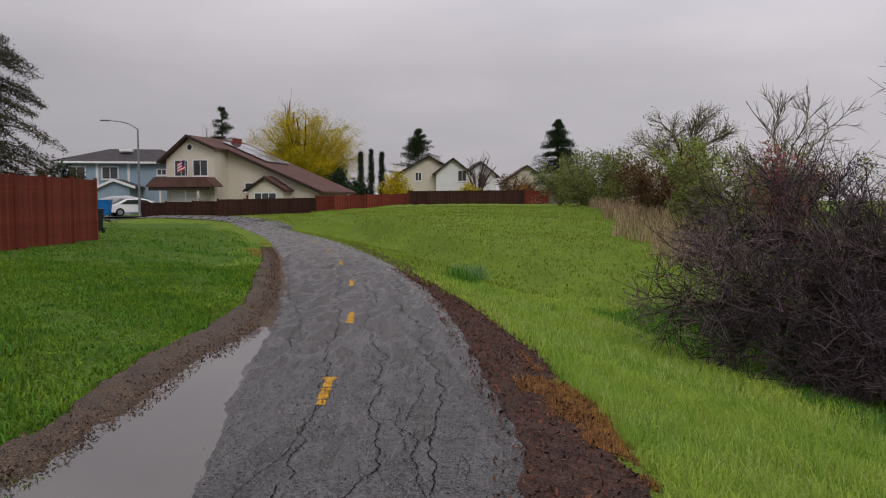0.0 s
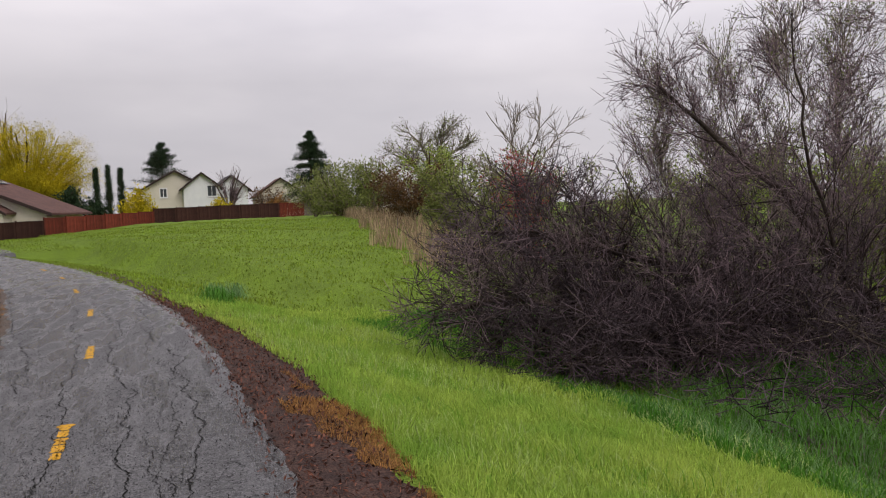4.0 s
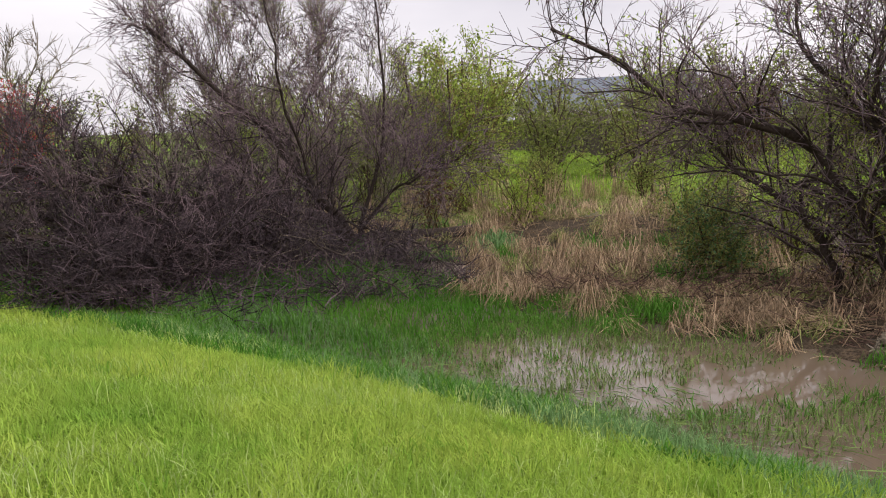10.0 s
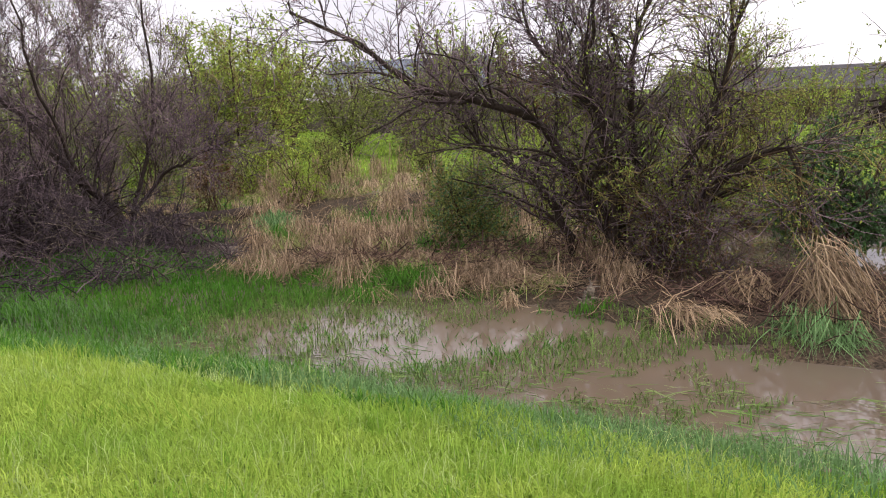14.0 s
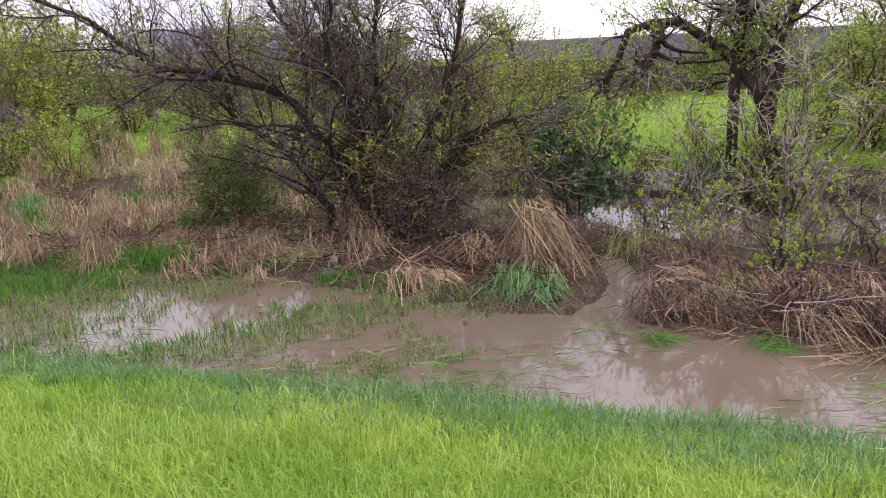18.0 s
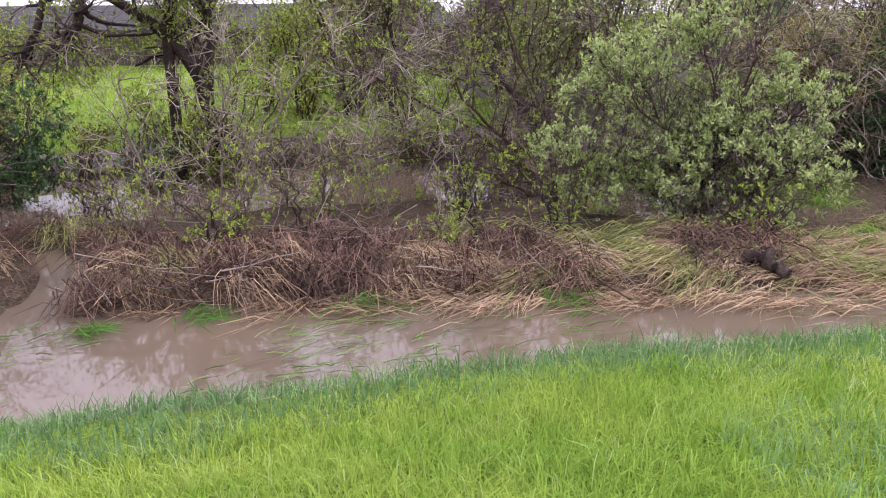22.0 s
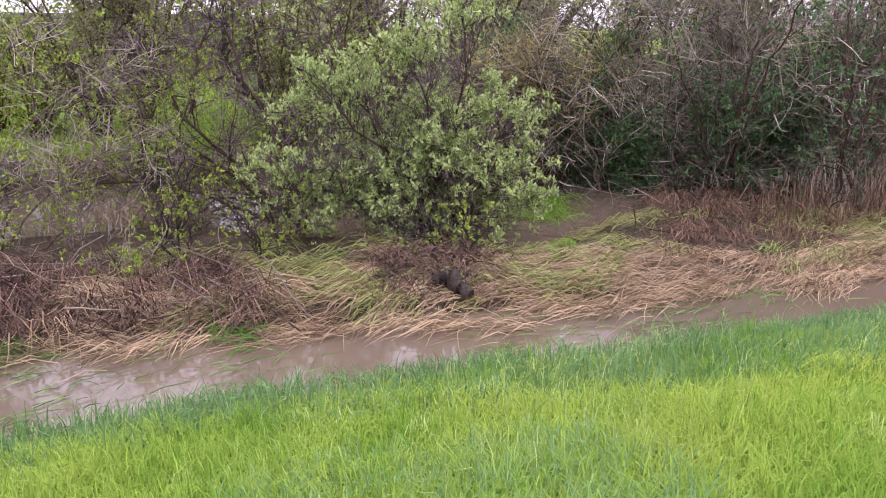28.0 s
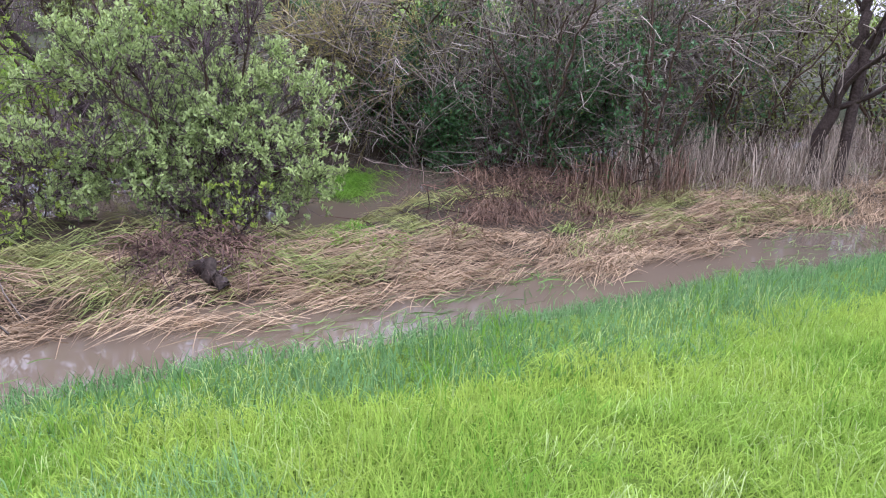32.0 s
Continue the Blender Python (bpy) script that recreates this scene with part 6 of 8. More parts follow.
def sheaf(name, seed, at, height, run, count, way, material, label):
    """Stalks that lean against one another below a peak and slide down to one side."""
    rng = np.random.default_rng(seed)
    a = np.arctan2(way[1], way[0]) + rng.normal(size=count) * 1.0
    up = rng.uniform(0.08, 1.0, count) ** 1.1
    q = np.linspace(0, 1, 5)[None]
    side = np.array([-way[1], way[0]]) / np.hypot(*way)
    p = np.array(at) + rng.normal(size=(count, 1)) * side * (0.26 * (1.05 - up))[:, None] + rng.normal(size=(count, 2)) * 0.13
    L = (run * (0.35 + 0.65 * up) * rng.uniform(0.45, 1.1, count))[:, None]
    turn = a[:, None] + rng.normal(size=(count, 1)) * 0.5 * q
    X, Y = p[:, :1] + np.cos(turn) * L * q, p[:, 1:] + np.sin(turn) * L * q
    drop = rng.uniform(0.75, 1.1, (count, 1))
    Z = np.maximum(land(X, Y), -1.3) + 0.015 + height * up[:, None] * np.clip(1 - drop * q ** rng.uniform(0.8, 1.7, (count, 1)), 0, 1) + 0.16 * height * up[:, None] * np.sin(np.pi * q) * rng.uniform(-0.9, 1, (count, 1))
    wild = rng.random(count) < 0.1
    Z[wild] += rng.uniform(0.05, 0.3, (wild.sum(), 1)) * q
    P = np.stack([X, Y, Z], 2)
    V, Q = tubes(P, np.broadcast_to(np.linspace(0.0065, 0.004, 5), P.shape[:2]) * rng.uniform(0.6, 1.3, (count, 1)), 3)
    return obj(name, fast_mesh(name, V, Q), material, label=label, category="straw", kind="stuff")


combed("straw_heap", 51, None, 0, None, 90, 0.7, 0.12, 0.008, (-0.7, -0.8), M_STRAW, "low heap of tan straw at the water's edge", 0.35, 0.5, category="straw", foot=0.12, pile=0.25, places=[(10.0, -0.2), (9.9, -0.5), (9.95, -0.75)])
debris("crossed_sticks", 50, 36, lambda x, y, d: (x - 10.1) ** 2 + (y + 0.2) ** 2 < 0.12, (9.5, 10.7, -0.8, 0.4), 0.75, 0.007, 0.75, M_STRAW, "bleached sticks leaning crosswise out of the straw")
sheaf("straw_heap", 52, (10.35, -1.95), 0.95, 0.8, 330, (-0.6, -0.8), M_STRAW, "tall peaked heap of tan straw with a ragged top")
sheaf("straw_heap", 57, (10.75, -1.1), 0.42, 0.6, 130, (-0.8, 0.3), M_STRAW, "small heap of leaning brown straw")
straw_heap("straw_heap", 53, (11.1, 2.4), 0.6, 600, 0.6, M_REED, "brown straw clump drooping into the water", (-0.6, 0, 0), 0.5)
straw_heap("straw_heap", 54, (8.7, -7.0), 0.5, 500, 0.8, M_STRAW, "fan of tan straw spilling off the stalks", (-0.8, -0.6, 0), 0.35)
straw_heap("straw_heap", 55, (11.2, 5.6), 0.9, 900, 0.65, M_REED, "pale brown clump of beaten reeds", (-0.6, 0, 0), 0.55)
straw_heap("straw_heap", 64, (11.6, 4.0), 0.7, 700, 0.6, M_REED, "pale brown clump of beaten reeds", (-0.6, 0.2, 0), 0.5)
combed("stalk_heap", 56, None, 0, None, 130, 0.45, 0.1, 0.011, (-0.6, 0.3), M_DEADWEED, "dark heap of drift stalks over a log", 1.4, 1.6, category="stalks", foot=0.25, pile=0.22, places=[(7.7, -10.5), (7.5, -10.1), (7.6, -10.8), (7.9, -10.2), (7.4, -10.5), (8.0, -10.6), (7.1, -10.0), (6.9, -10.6), (7.2, -10.9), (8.3, -10.3)])
combed("grass_tuft", 58, None, 0, None, 120, 0.5, 0.34, 0.009, (-1, -0.4), M_GRASS3, "fresh green grass drooping in front of the straw", 0.7, 0.3, foot=0.16, places=[(9.8, -1.7), (9.7, -1.9), (9.6, -2.15)])
combed("grass_tuft", 68, None, 0, None, 90, 0.5, 0.24, 0.008, (-0.8, -0.5), M_FLATGREEN, "olive grass bent over beside the runnel", 0.7, 0.6, foot=0.14, places=[(9.75, -3.75), (9.9, -4.1), (9.6, -4.3), (9.25, -4.0), (11.9, -3.1), (12.1, -3.4)])
combed("grass_tuft", 59, None, 0, None, 150, 0.5, 0.36, 0.012, (-1, -0.4), M_GRASS3, "pale blue-green tuft of drooping grass", 0.7, 0.3, foot=0.16, places=[(14.2, 8.7), (13.9, 8.8), (14.05, 8.5), (13.7, 8.6)])
combed("grass_tuft", 67, None, 0, None, 150, 0.4, 0.4, 0.011, (-1, -0.4), M_GRASS2, "dark green tuft among the pale reeds", 0.8, 0.4, foot=0.2, places=[(14.6, 6.7), (14.4, 6.9), (14.7, 7.0), (13.2, 4.6), (13.0, 4.4)])
combed("grass_tuft", 60, None, 0, None, 70, 0.25, 0.1, 0.009, (-1, 0.4), M_GRASS2B, "green tuft at the creek's edge", 0.7, 0.3, foot=0.16, places=[(6.6, -12.2), (6.9, -12.0), (6.5, -12.6), (7.2, -12.3)])
combed("grass_tuft", 61, None, 0, None, 110, 0.3, 0.1, 0.010, (-1, 0.2), M_GRASS2B, "bright green grass on a mud bar", 0.9, 0.6, foot=0.2, places=[(9.2, -14.0), (9.45, -14.2), (9.7, -14.35), (9.35, -13.8), (9.9, -14.6), (9.6, -14.05), (10.1, -14.7), (9.0, -13.75)])
combed("grass_tuft", 65, None, 0, None, 150, 0.4, 0.5, 0.012, (0, -1), M_GRASS3, "dark blue-green tussock beside the path", 0.7, 0.3, foot=0.16, places=[(1.51, 23.13), (1.80, 23.53), (1.31, 22.83)])
combed("grass_tuft", 66, None, 0, None, 150, 0.3, 0.35, 0.012, (0, -1), M_GRASS2, "small green tussock beside the path", 0.7, 0.3, foot=0.16, places=[(1.16, 19.22), (1.25, 19.52)])
tree("drift_log", 62, [[(6.96, -10.22, -1.04), (6.68, -10.27, -1.08), (6.40, -10.31, -1.17)]], 0.09, 0.07, [lv(3, 5, (0.1, 0.3), (30, 80), 0.4), lv(3, 4, (0.1, 0.3), (30, 60))], M_BARK, M_TWIG_P, "short black drift log lying at the water's edge")
tree("broken_stump", 63, [[(10.2, 0.82, -1.4), (10.2, 0.82, -1.2), (10.21, 0.8, -1.08), (10.23, 0.8, -1.0)]], 0.09, 0.05, [lv(5, 4, (0.08, 0.25), (30, 80), 0.2), lv(3, 4, (0.1, 0.2), (30, 60))], M_BARK_G, M_TWIG_G, "short pale broken stump in the shallow water")
BEFORE = set(bpy.data.objects)


# ---- things far off: fences, houses, street, trees ----
M_FENCE_R = mat("red_stained_boards", (0.16, 0.035, 0.02), (0.10, 0.022, 0.014), 1.5, 0.7, 0.4, 20, rnd=0.2, island=0.25, fine=0.2)
M_FENCE_D = mat("dark_brown_boards", (0.045, 0.02, 0.015), (0.03, 0.014, 0.011), 1.5, 0.75, 0.4, 20, rnd=0.2, island=0.25, fine=0.2)
M_FENCE_G = mat("weathered_grey_boards", (0.12, 0.10, 0.085), (0.08, 0.065, 0.055), 1.5, 0.85, 0.4, 20, rnd=0.2, island=0.2)
M_STUCCO = mat("beige_stucco", (0.62, 0.57, 0.48), (0.55, 0.50, 0.42), 0.8, 0.9, 0.3, 60, fine=0.06)
M_WHITE = mat("white_painted_trim", (0.72, 0.72, 0.72), (0.64, 0.64, 0.65), 1.0, 0.6)
M_BLUE = mat("blue_grey_siding", (0.27, 0.36, 0.44), (0.23, 0.31, 0.39), 0.8, 0.85, 0.2, 30, fine=0.05)
M_ROOF_B = mat("brown_roof_tiles", (0.14, 0.075, 0.062), (0.085, 0.048, 0.042), 1.2, 0.8, 0.5, 12, island=0.2, fine=0.2)
M_ROOF_G = mat("grey_shingles", (0.075, 0.07, 0.07), (0.05, 0.048, 0.05), 1.2, 0.85, 0.5, 12, fine=0.2)
M_ROOF_S = mat("slate_blue_roof", (0.16, 0.18, 0.21), (0.12, 0.135, 0.16), 1.0, 0.8, 0.4, 12, fine=0.15)
M_FASCIA = mat("dark_brown_fascia", (0.035, 0.02, 0.016), (0.025, 0.015, 0.012), 2, 0.7, spec=0.3)
M_PANE = mat("dark_window_pane", (0.03, 0.035, 0.04), (0.05, 0.055, 0.06), 1, 0.08, spec=0.6)
M_SOLAR = mat("solar_panel", (0.10, 0.11, 0.14), (0.07, 0.08, 0.10), 3, 0.08, spec=0.8)
M_STEEL = mat("galvanised_steel", (0.22, 0.24, 0.25), (0.17, 0.18, 0.19), 4, 0.5, metal=0.4)
M_CAR = mat("white_car_paint", (0.75, 0.76, 0.78), (0.7, 0.71, 0.73), 1, 0.15, spec=0.6)
M_TYRE = mat("black_rubber", (0.015, 0.015, 0.015), (0.02, 0.02, 0.02), 8, 0.85)
M_BIN = mat("blue_plastic", (0.01, 0.14, 0.38), (0.01, 0.11, 0.32), 3, 0.45)
M_BLACK = mat("black_plastic", (0.015, 0.016, 0.018), (0.02, 0.02, 0.022), 3, 0.5)
M_COVER = mat("grey_canvas_cover", (0.50, 0.50, 0.50), (0.42, 0.42, 0.43), 2, 0.85, 0.3, 8)
M_BRICK = mat("red_brick", (0.20, 0.055, 0.04), (0.14, 0.04, 0.03), 4, 0.9, 0.4, 30)
M_CONC = mat("pale_concrete", (0.34, 0.33, 0.31), (0.27, 0.26, 0.25), 0.7, 0.85, 0.3, 40, fine=0.1)
M_FLAG_R = mat("red_cloth", (0.45, 0.03, 0.04), (0.38, 0.03, 0.035), 3, 0.8)
M_FLAG_W = mat("white_cloth", (0.7, 0.68, 0.68), (0.62, 0.6, 0.6), 3, 0.8)
M_FLAG_B = mat("navy_cloth", (0.03, 0.04, 0.14), (0.025, 0.03, 0.11), 3, 0.8)
M_SHED = mat("pale_green_boards", (0.30, 0.45, 0.42), (0.25, 0.38, 0.36), 2, 0.8)


def fence_panel_mesh(width, height, board, name, wave=0.0):
    """Upright boards with gaps and two rails behind."""
    rng = np.random.default_rng(int(width * 100 + height * 10))
    n = max(2, int(width / board))
    bm = bmesh.new()
    for i in range(n):
        x = i * width / n
        h = height + rng.uniform(-0.012, 0.012)
        box(x + 0.004, x + width / n - 0.004, -0.01 + rng.uniform(-0.004, 0.004), 0.012, 0.05, h, bm=bm)
    for z in (0.35, height - 0.3):
        box(0, width, 0.012, 0.05, z, z + 0.09, bm=bm)
    me = bpy.data.meshes.new(name)
    bm.to_mesh(me)
    bm.free()
    return me


def fence(p0, p1, height, panel, board, material, label, z=None, boards=False):
    (x0, y0), (x1, y1) = p0, p1
    L = math.hypot(x1 - x0, y1 - y0)
    n = max(1, round(L / panel))
    w = L / n
    z0, z1 = z or (float(land(x0, y0)), float(land(x1, y1)))
    if z:
        z0, z1, height = z0 - 0.25, z1 - 0.25, height + 0.25
    f = empty("fence", (x0, y0, z0 - 0.05), label, "fence")
    f.rotation_euler = (0, 0, math.atan2(y1 - y0, x1 - x0))
    pm = fence_panel_mesh(w - 0.1, height, board, "panel")
    pm.materials.append(material)
    bm = box(-0.05, 0.05, -0.05, 0.06, 0, height + 0.08, 0.008)
    post = bpy.data.meshes.new("post")
    bm.to_mesh(post)
    bm.free()
    post.materials.append(material)
    bm = box(-board * 0.47, board * 0.47, -0.01, 0.012, 0.05, height, 0.003)
    plank = bpy.data.meshes.new("board")
    bm.to_mesh(plank)
    bm.free()
    plank.materials.append(material)
    for i in range(n + 1):
        dz = (z1 - z0) * i / n
        o = new("post", post)
        o.parent, o.location = f, (i * w, 0, dz)
        if i < n and boards:
            k = int((w - 0.1) / board)
            for j in range(k):
                o = new("board", plank)
                o.parent, o.location = f, (i * w + 0.05 + (j + 0.5) * (w - 0.1) / k, (j % 3) * 0.002, dz + 0.004 * ((j * 7) % 5))
            for zz in (0.35, height - 0.3):
                part("rail", box(i * w + 0.05, i * w + w - 0.05, 0.018, 0.06, zz + dz, zz + dz + 0.09), material, f)
        elif i < n:
            o = tagged(new("panel", pm), kind="stuff")
            o.parent, o.location = f, (i * w + 0.05, 0, dz + (z1 - z0) / n / 2)
    return f


fence((-12.4, 15.0), (-13.2, 29.6), 2.05, 2.2, 0.15, M_FENCE_R, "tall red-stained board fence beside the lawn", z=(0.36, 0.36), boards=True)
fence((-23.9, 61.5), (-17.1, 59.6), 1.15, 2.3, 0.14, M_FENCE_D, "low dark brown picket fence beside the drive", z=(0.3, 0.45))
fence((-16.9, 58.4), (-10.6, 65.0), 1.25, 2.4, 0.15, M_FENCE_D, "dark brown board fence behind the path", z=(0.45, 0.6))
fence((-10.6, 65.0), (-3.4, 77.9), 1.4, 2.4, 0.15, M_FENCE_R, "reddish brown board fence behind the path", z=(0.6, 0.9))
fence((-3.4, 77.9), (8.8, 83.5), 1.6, 2.4, 0.15, M_FENCE_D, "dark board fence along the far gardens", z=(0.95, 1.1))
fence((8.8, 83.5), (11.3, 83.2), 1.6, 2.4, 0.15, M_FENCE_R, "short red board fence", z=(1.1, 1.1))
fence((11.3, 83.2), (15.5, 82.6), 1.5, 2.4, 0.15, M_FENCE_G, "weathered grey board fence", z=(1.1, 1.1))
for a, c in (((34.0, 30.0), (38.8, 17.0)), ((38.8, 17.0), (41.5, 2.0)), ((41.5, 2.0), (41.0, -16.0)), ((41.0, -16.0), (36.0, -34.0))):
    fence(a, c, 1.7, 2.4, 0.15, M_FENCE_G, "weathered grey board fence behind the meadow")


def window(parent, x0, x1, z0, z1, y, mullions=1, frame_m=None):
    """A window with a frame, panes and a sill, proud of its wall."""
    bm = bmesh.new()
    t = 0.09
    for a, b_, c, d in ((x0 - t, x1 + t, z1, z1 + t), (x0 - t, x1 + t, z0 - t, z0), (x0 - t, x0, z0, z1), (x1, x1 + t, z0, z1)):
        box(a, b_, y - 0.06, y + 0.02, c, d, bm=bm)
    w = part("window", bm, frame_m or M_WHITE, parent)
    n = mullions + 1
    for i in range(n):
        a, c = x0 + (x1 - x0) * i / n, x0 + (x1 - x0) * (i + 1) / n
        part("pane", box(a + 0.03, c - 0.03, y - 0.02, y + 0.01, z0 + 0.03, z1 - 0.03), M_PANE, w)
    for i in range(1, n):
        a = x0 + (x1 - x0) * i / n
        part("mullion", box(a - 0.03, a + 0.03, y - 0.045, y + 0.012, z0, z1), frame_m or M_WHITE, w)
    part("sill", box(x0 - 0.15, x1 + 0.15, y - 0.12, y + 0.01, z0 - 0.16, z0 - 0.092), frame_m or M_WHITE, w)
    return w


def roof_slab(a, c, y0, y1, thick=0.16):
    """A sloping roof plane between two points in x and z, pushed along y."""
    (x0, z0), (x1, z1) = a, c
    return prism([(x0, z0), (x1, z1), (x1, z1 + thick), (x0, z0 + thick)], y0, y1)


# the beige house
h = empty("beige_house", (-24.6, 69.4, 0.0), "two-storey beige stucco house with a brown tiled roof", "house")
h.rotation_euler, h.scale = (0, 0, radians(-15)), (0.885, 1, 1)
part("wall", prism([(0, -0.3), (5.4, -0.3), (5.4, 6.1), (2.74, 7.1), (0, 5.2)], 0, 9), M_STUCCO, h)
part("wing_wall", prism([(5.41, -0.3), (15.4, -0.3), (15.4, 2.4), (5.41, 6.05)], 2.2, 9), M_STUCCO, h)
part("roof", roof_slab((-0.6, 4.85), (2.74, 7.16), -0.6, 9.4), M_ROOF_B, h, "brown concrete tiles")
part("roof", roof_slab((2.74, 7.16), (5.9, 6.0), -0.6, 9.4), M_ROOF_B, h, "brown concrete tiles")
part("roof", roof_slab((5.9, 5.99), (16.2, 2.2), 1.5, 9.4), M_ROOF_B, h, "brown concrete tiles")
for a, c in (((-0.62, 4.75), (2.74, 7.07)), ((2.74, 7.07), (5.92, 5.9))):
    part("bargeboard", roof_slab(a, c, -0.66, -0.6, 0.26), M_FASCIA, h)
part("bargeboard", roof_slab((5.9, 5.85), (16.2, 2.08), 1.42, 1.5, 0.26), M_FASCIA, h)
part("porch_roof", prism([(-1.3, 2.75), (6.4, 2.75), (6.3, 2.9), (5.4, 3.6), (-0.3, 3.6), (-1.2, 2.9)], -1.5, -0.003), M_ROOF_B, h)
part("porch_beam", box(-1.0, 5.6, -1.4, -1.2, 2.45, 2.74), M_FASCIA, h)
part("garage_door", box(0.5, 4.1, -0.05, 0.03, 0, 2.3, 0.01), M_WHITE, h, "pale panelled garage door")
for x in (0.2, 4.4):
    part("porch_post", box(x, x + 0.2, -1.38, -1.2, 0, 2.44), M_STUCCO, h)
window(h, 1.0, 2.4, 3.75, 5.1, 0.0)
window(h, 3.1, 4.65, 3.75, 5.1, 0.0)
bm = bmesh.new()
bmesh.ops.create_cone(bm, cap_ends=True, segments=24, radius1=0.34, radius2=0.34, depth=0.08, matrix=Matrix.Translation((2.74, -0.03, 6.25)) @ Matrix.Rotation(radians(90), 4, "X"))
v = part("vent", bm, M_WHITE, h)
bm = bmesh.new()
bmesh.ops.create_cone(bm, cap_ends=True, segments=24, radius1=0.24, radius2=0.24, depth=0.03, matrix=Matrix.Translation((2.74, -0.08, 6.25)) @ Matrix.Rotation(radians(90), 4, "X"))
part("grille", bm, M_FASCIA, v)
part("gable_wall", prism([(8.6, -0.2), (12.4, -0.2), (12.4, 2.5), (10.5, 3.5), (8.6, 2.5)], 0.8, 2.19), M_STUCCO, h)
part("gable_roof", roof_slab((8.2, 2.35), (10.5, 3.55), 0.5, 4.4, 0.14), M_ROOF_B, h)
part("gable_roof", roof_slab((10.5, 3.55), (12.8, 2.35), 0.5, 4.2, 0.14), M_ROOF_B, h)
part("bargeboard", roof_slab((8.2, 2.26), (10.5, 3.46), 0.44, 0.5, 0.2), M_FASCIA, h)
part("bargeboard", roof_slab((10.5, 3.46), (12.8, 2.26), 0.44, 0.5, 0.2), M_FASCIA, h)
window(h, 9.3, 11.6, 0.9, 2.2, 0.8, 2)
window(h, 7.4, 8.2, 2.4, 3.1, 2.2, 0)
part("door", box(7.5, 8.35, 2.13, 2.2, 0, 2.05, 0.01), M_BRICK, h, "dark red front door")
part("chimney", box(3.5, 4.1, 6.0, 6.9, 6.3, 7.45), M_BRICK, h)
for i in range(6):
    x0, x1 = 4.0 + (i % 3) * 1.75, 5.65 + (i % 3) * 1.75
    y0 = 3.4 + (i // 3) * 2.4
    k = (7.16 - 2.2) / (16.2 - 2.74) * 1.0
    za, zb = 7.42 - (x0 - 2.74) * 0.368, 7.42 - (x1 - 2.74) * 0.368
    part("solar_panel", prism([(x0, za), (x1, zb), (x1, zb + 0.05), (x0, za + 0.05)], y0, y0 + 2.2), M_SOLAR, h)

# the blue house
h = empty("blue_house", (-37.3, 75.0, 0.1), "two-storey blue-grey house with a grey hip roof", "house")
h.rotation_euler = (0, 0, radians(10))
part("wall", box(0, 12.0, 0, 9, -0.4, 5.2), M_BLUE, h)
bm = bmesh.new()
vs = [bm.verts.new(p) for p in ((-0.6, -0.6, 5.2), (12.6, -0.6, 5.2), (12.6, 9.6, 5.2), (-0.6, 9.6, 5.2), (4.0, 4.5, 6.75), (9.0, 4.5, 6.75))]
for q in ((0, 1, 5, 4), (1, 2, 5), (2, 3, 4, 5), (3, 0, 4), (3, 2, 1, 0)):
    bm.faces.new([vs[i] for i in q])
part("roof", bm, M_ROOF_G, h)
part("gutter", box(-0.68, 12.68, -0.74, -0.6, 5.05, 5.24, 0.02), M_WHITE, h)
for x in (0.0, 3.7, 6.6):
    part("corner_board", box(x, x + 0.22, -0.05, -0.002, 0, 5.04), M_WHITE, h)
window(h, 1.2, 2.7, 3.6, 4.7, 0.0)
window(h, 4.3, 5.7, 3.6, 4.7, 0.0)
window(h, 9.4, 10.2, 4.0, 4.5, 0.0)
part("wing_wall", prism([(4.2, -0.4), (7.6, -0.4), (7.6, 2.7), (6.2, 3.2), (4.2, 2.3)], -4.0, -0.003), M_BLUE, h)
part("wing_roof", roof_slab((3.8, 2.2), (6.3, 3.35), -4.4, -0.003, 0.14), M_ROOF_G, h)
part("wing_roof", roof_slab((6.3, 3.35), (8.2, 2.65), -4.4, -0.003, 0.14), M_ROOF_G, h)
part("bargeboard", roof_slab((3.8, 2.1), (6.3, 3.25), -4.46, -4.4, 0.24), M_WHITE, h)
part("bargeboard", roof_slab((6.3, 3.25), (8.2, 2.55), -4.46, -4.4, 0.24), M_WHITE, h)
part("chimney", box(11.6, 13.0, 3.0, 4.2, 4.6, 7.1), M_BLUE, h)
part("skylight", box(5.4, 6.6, 2.2, 3.0, 6.35, 6.6, 0.05), M_WHITE, h)


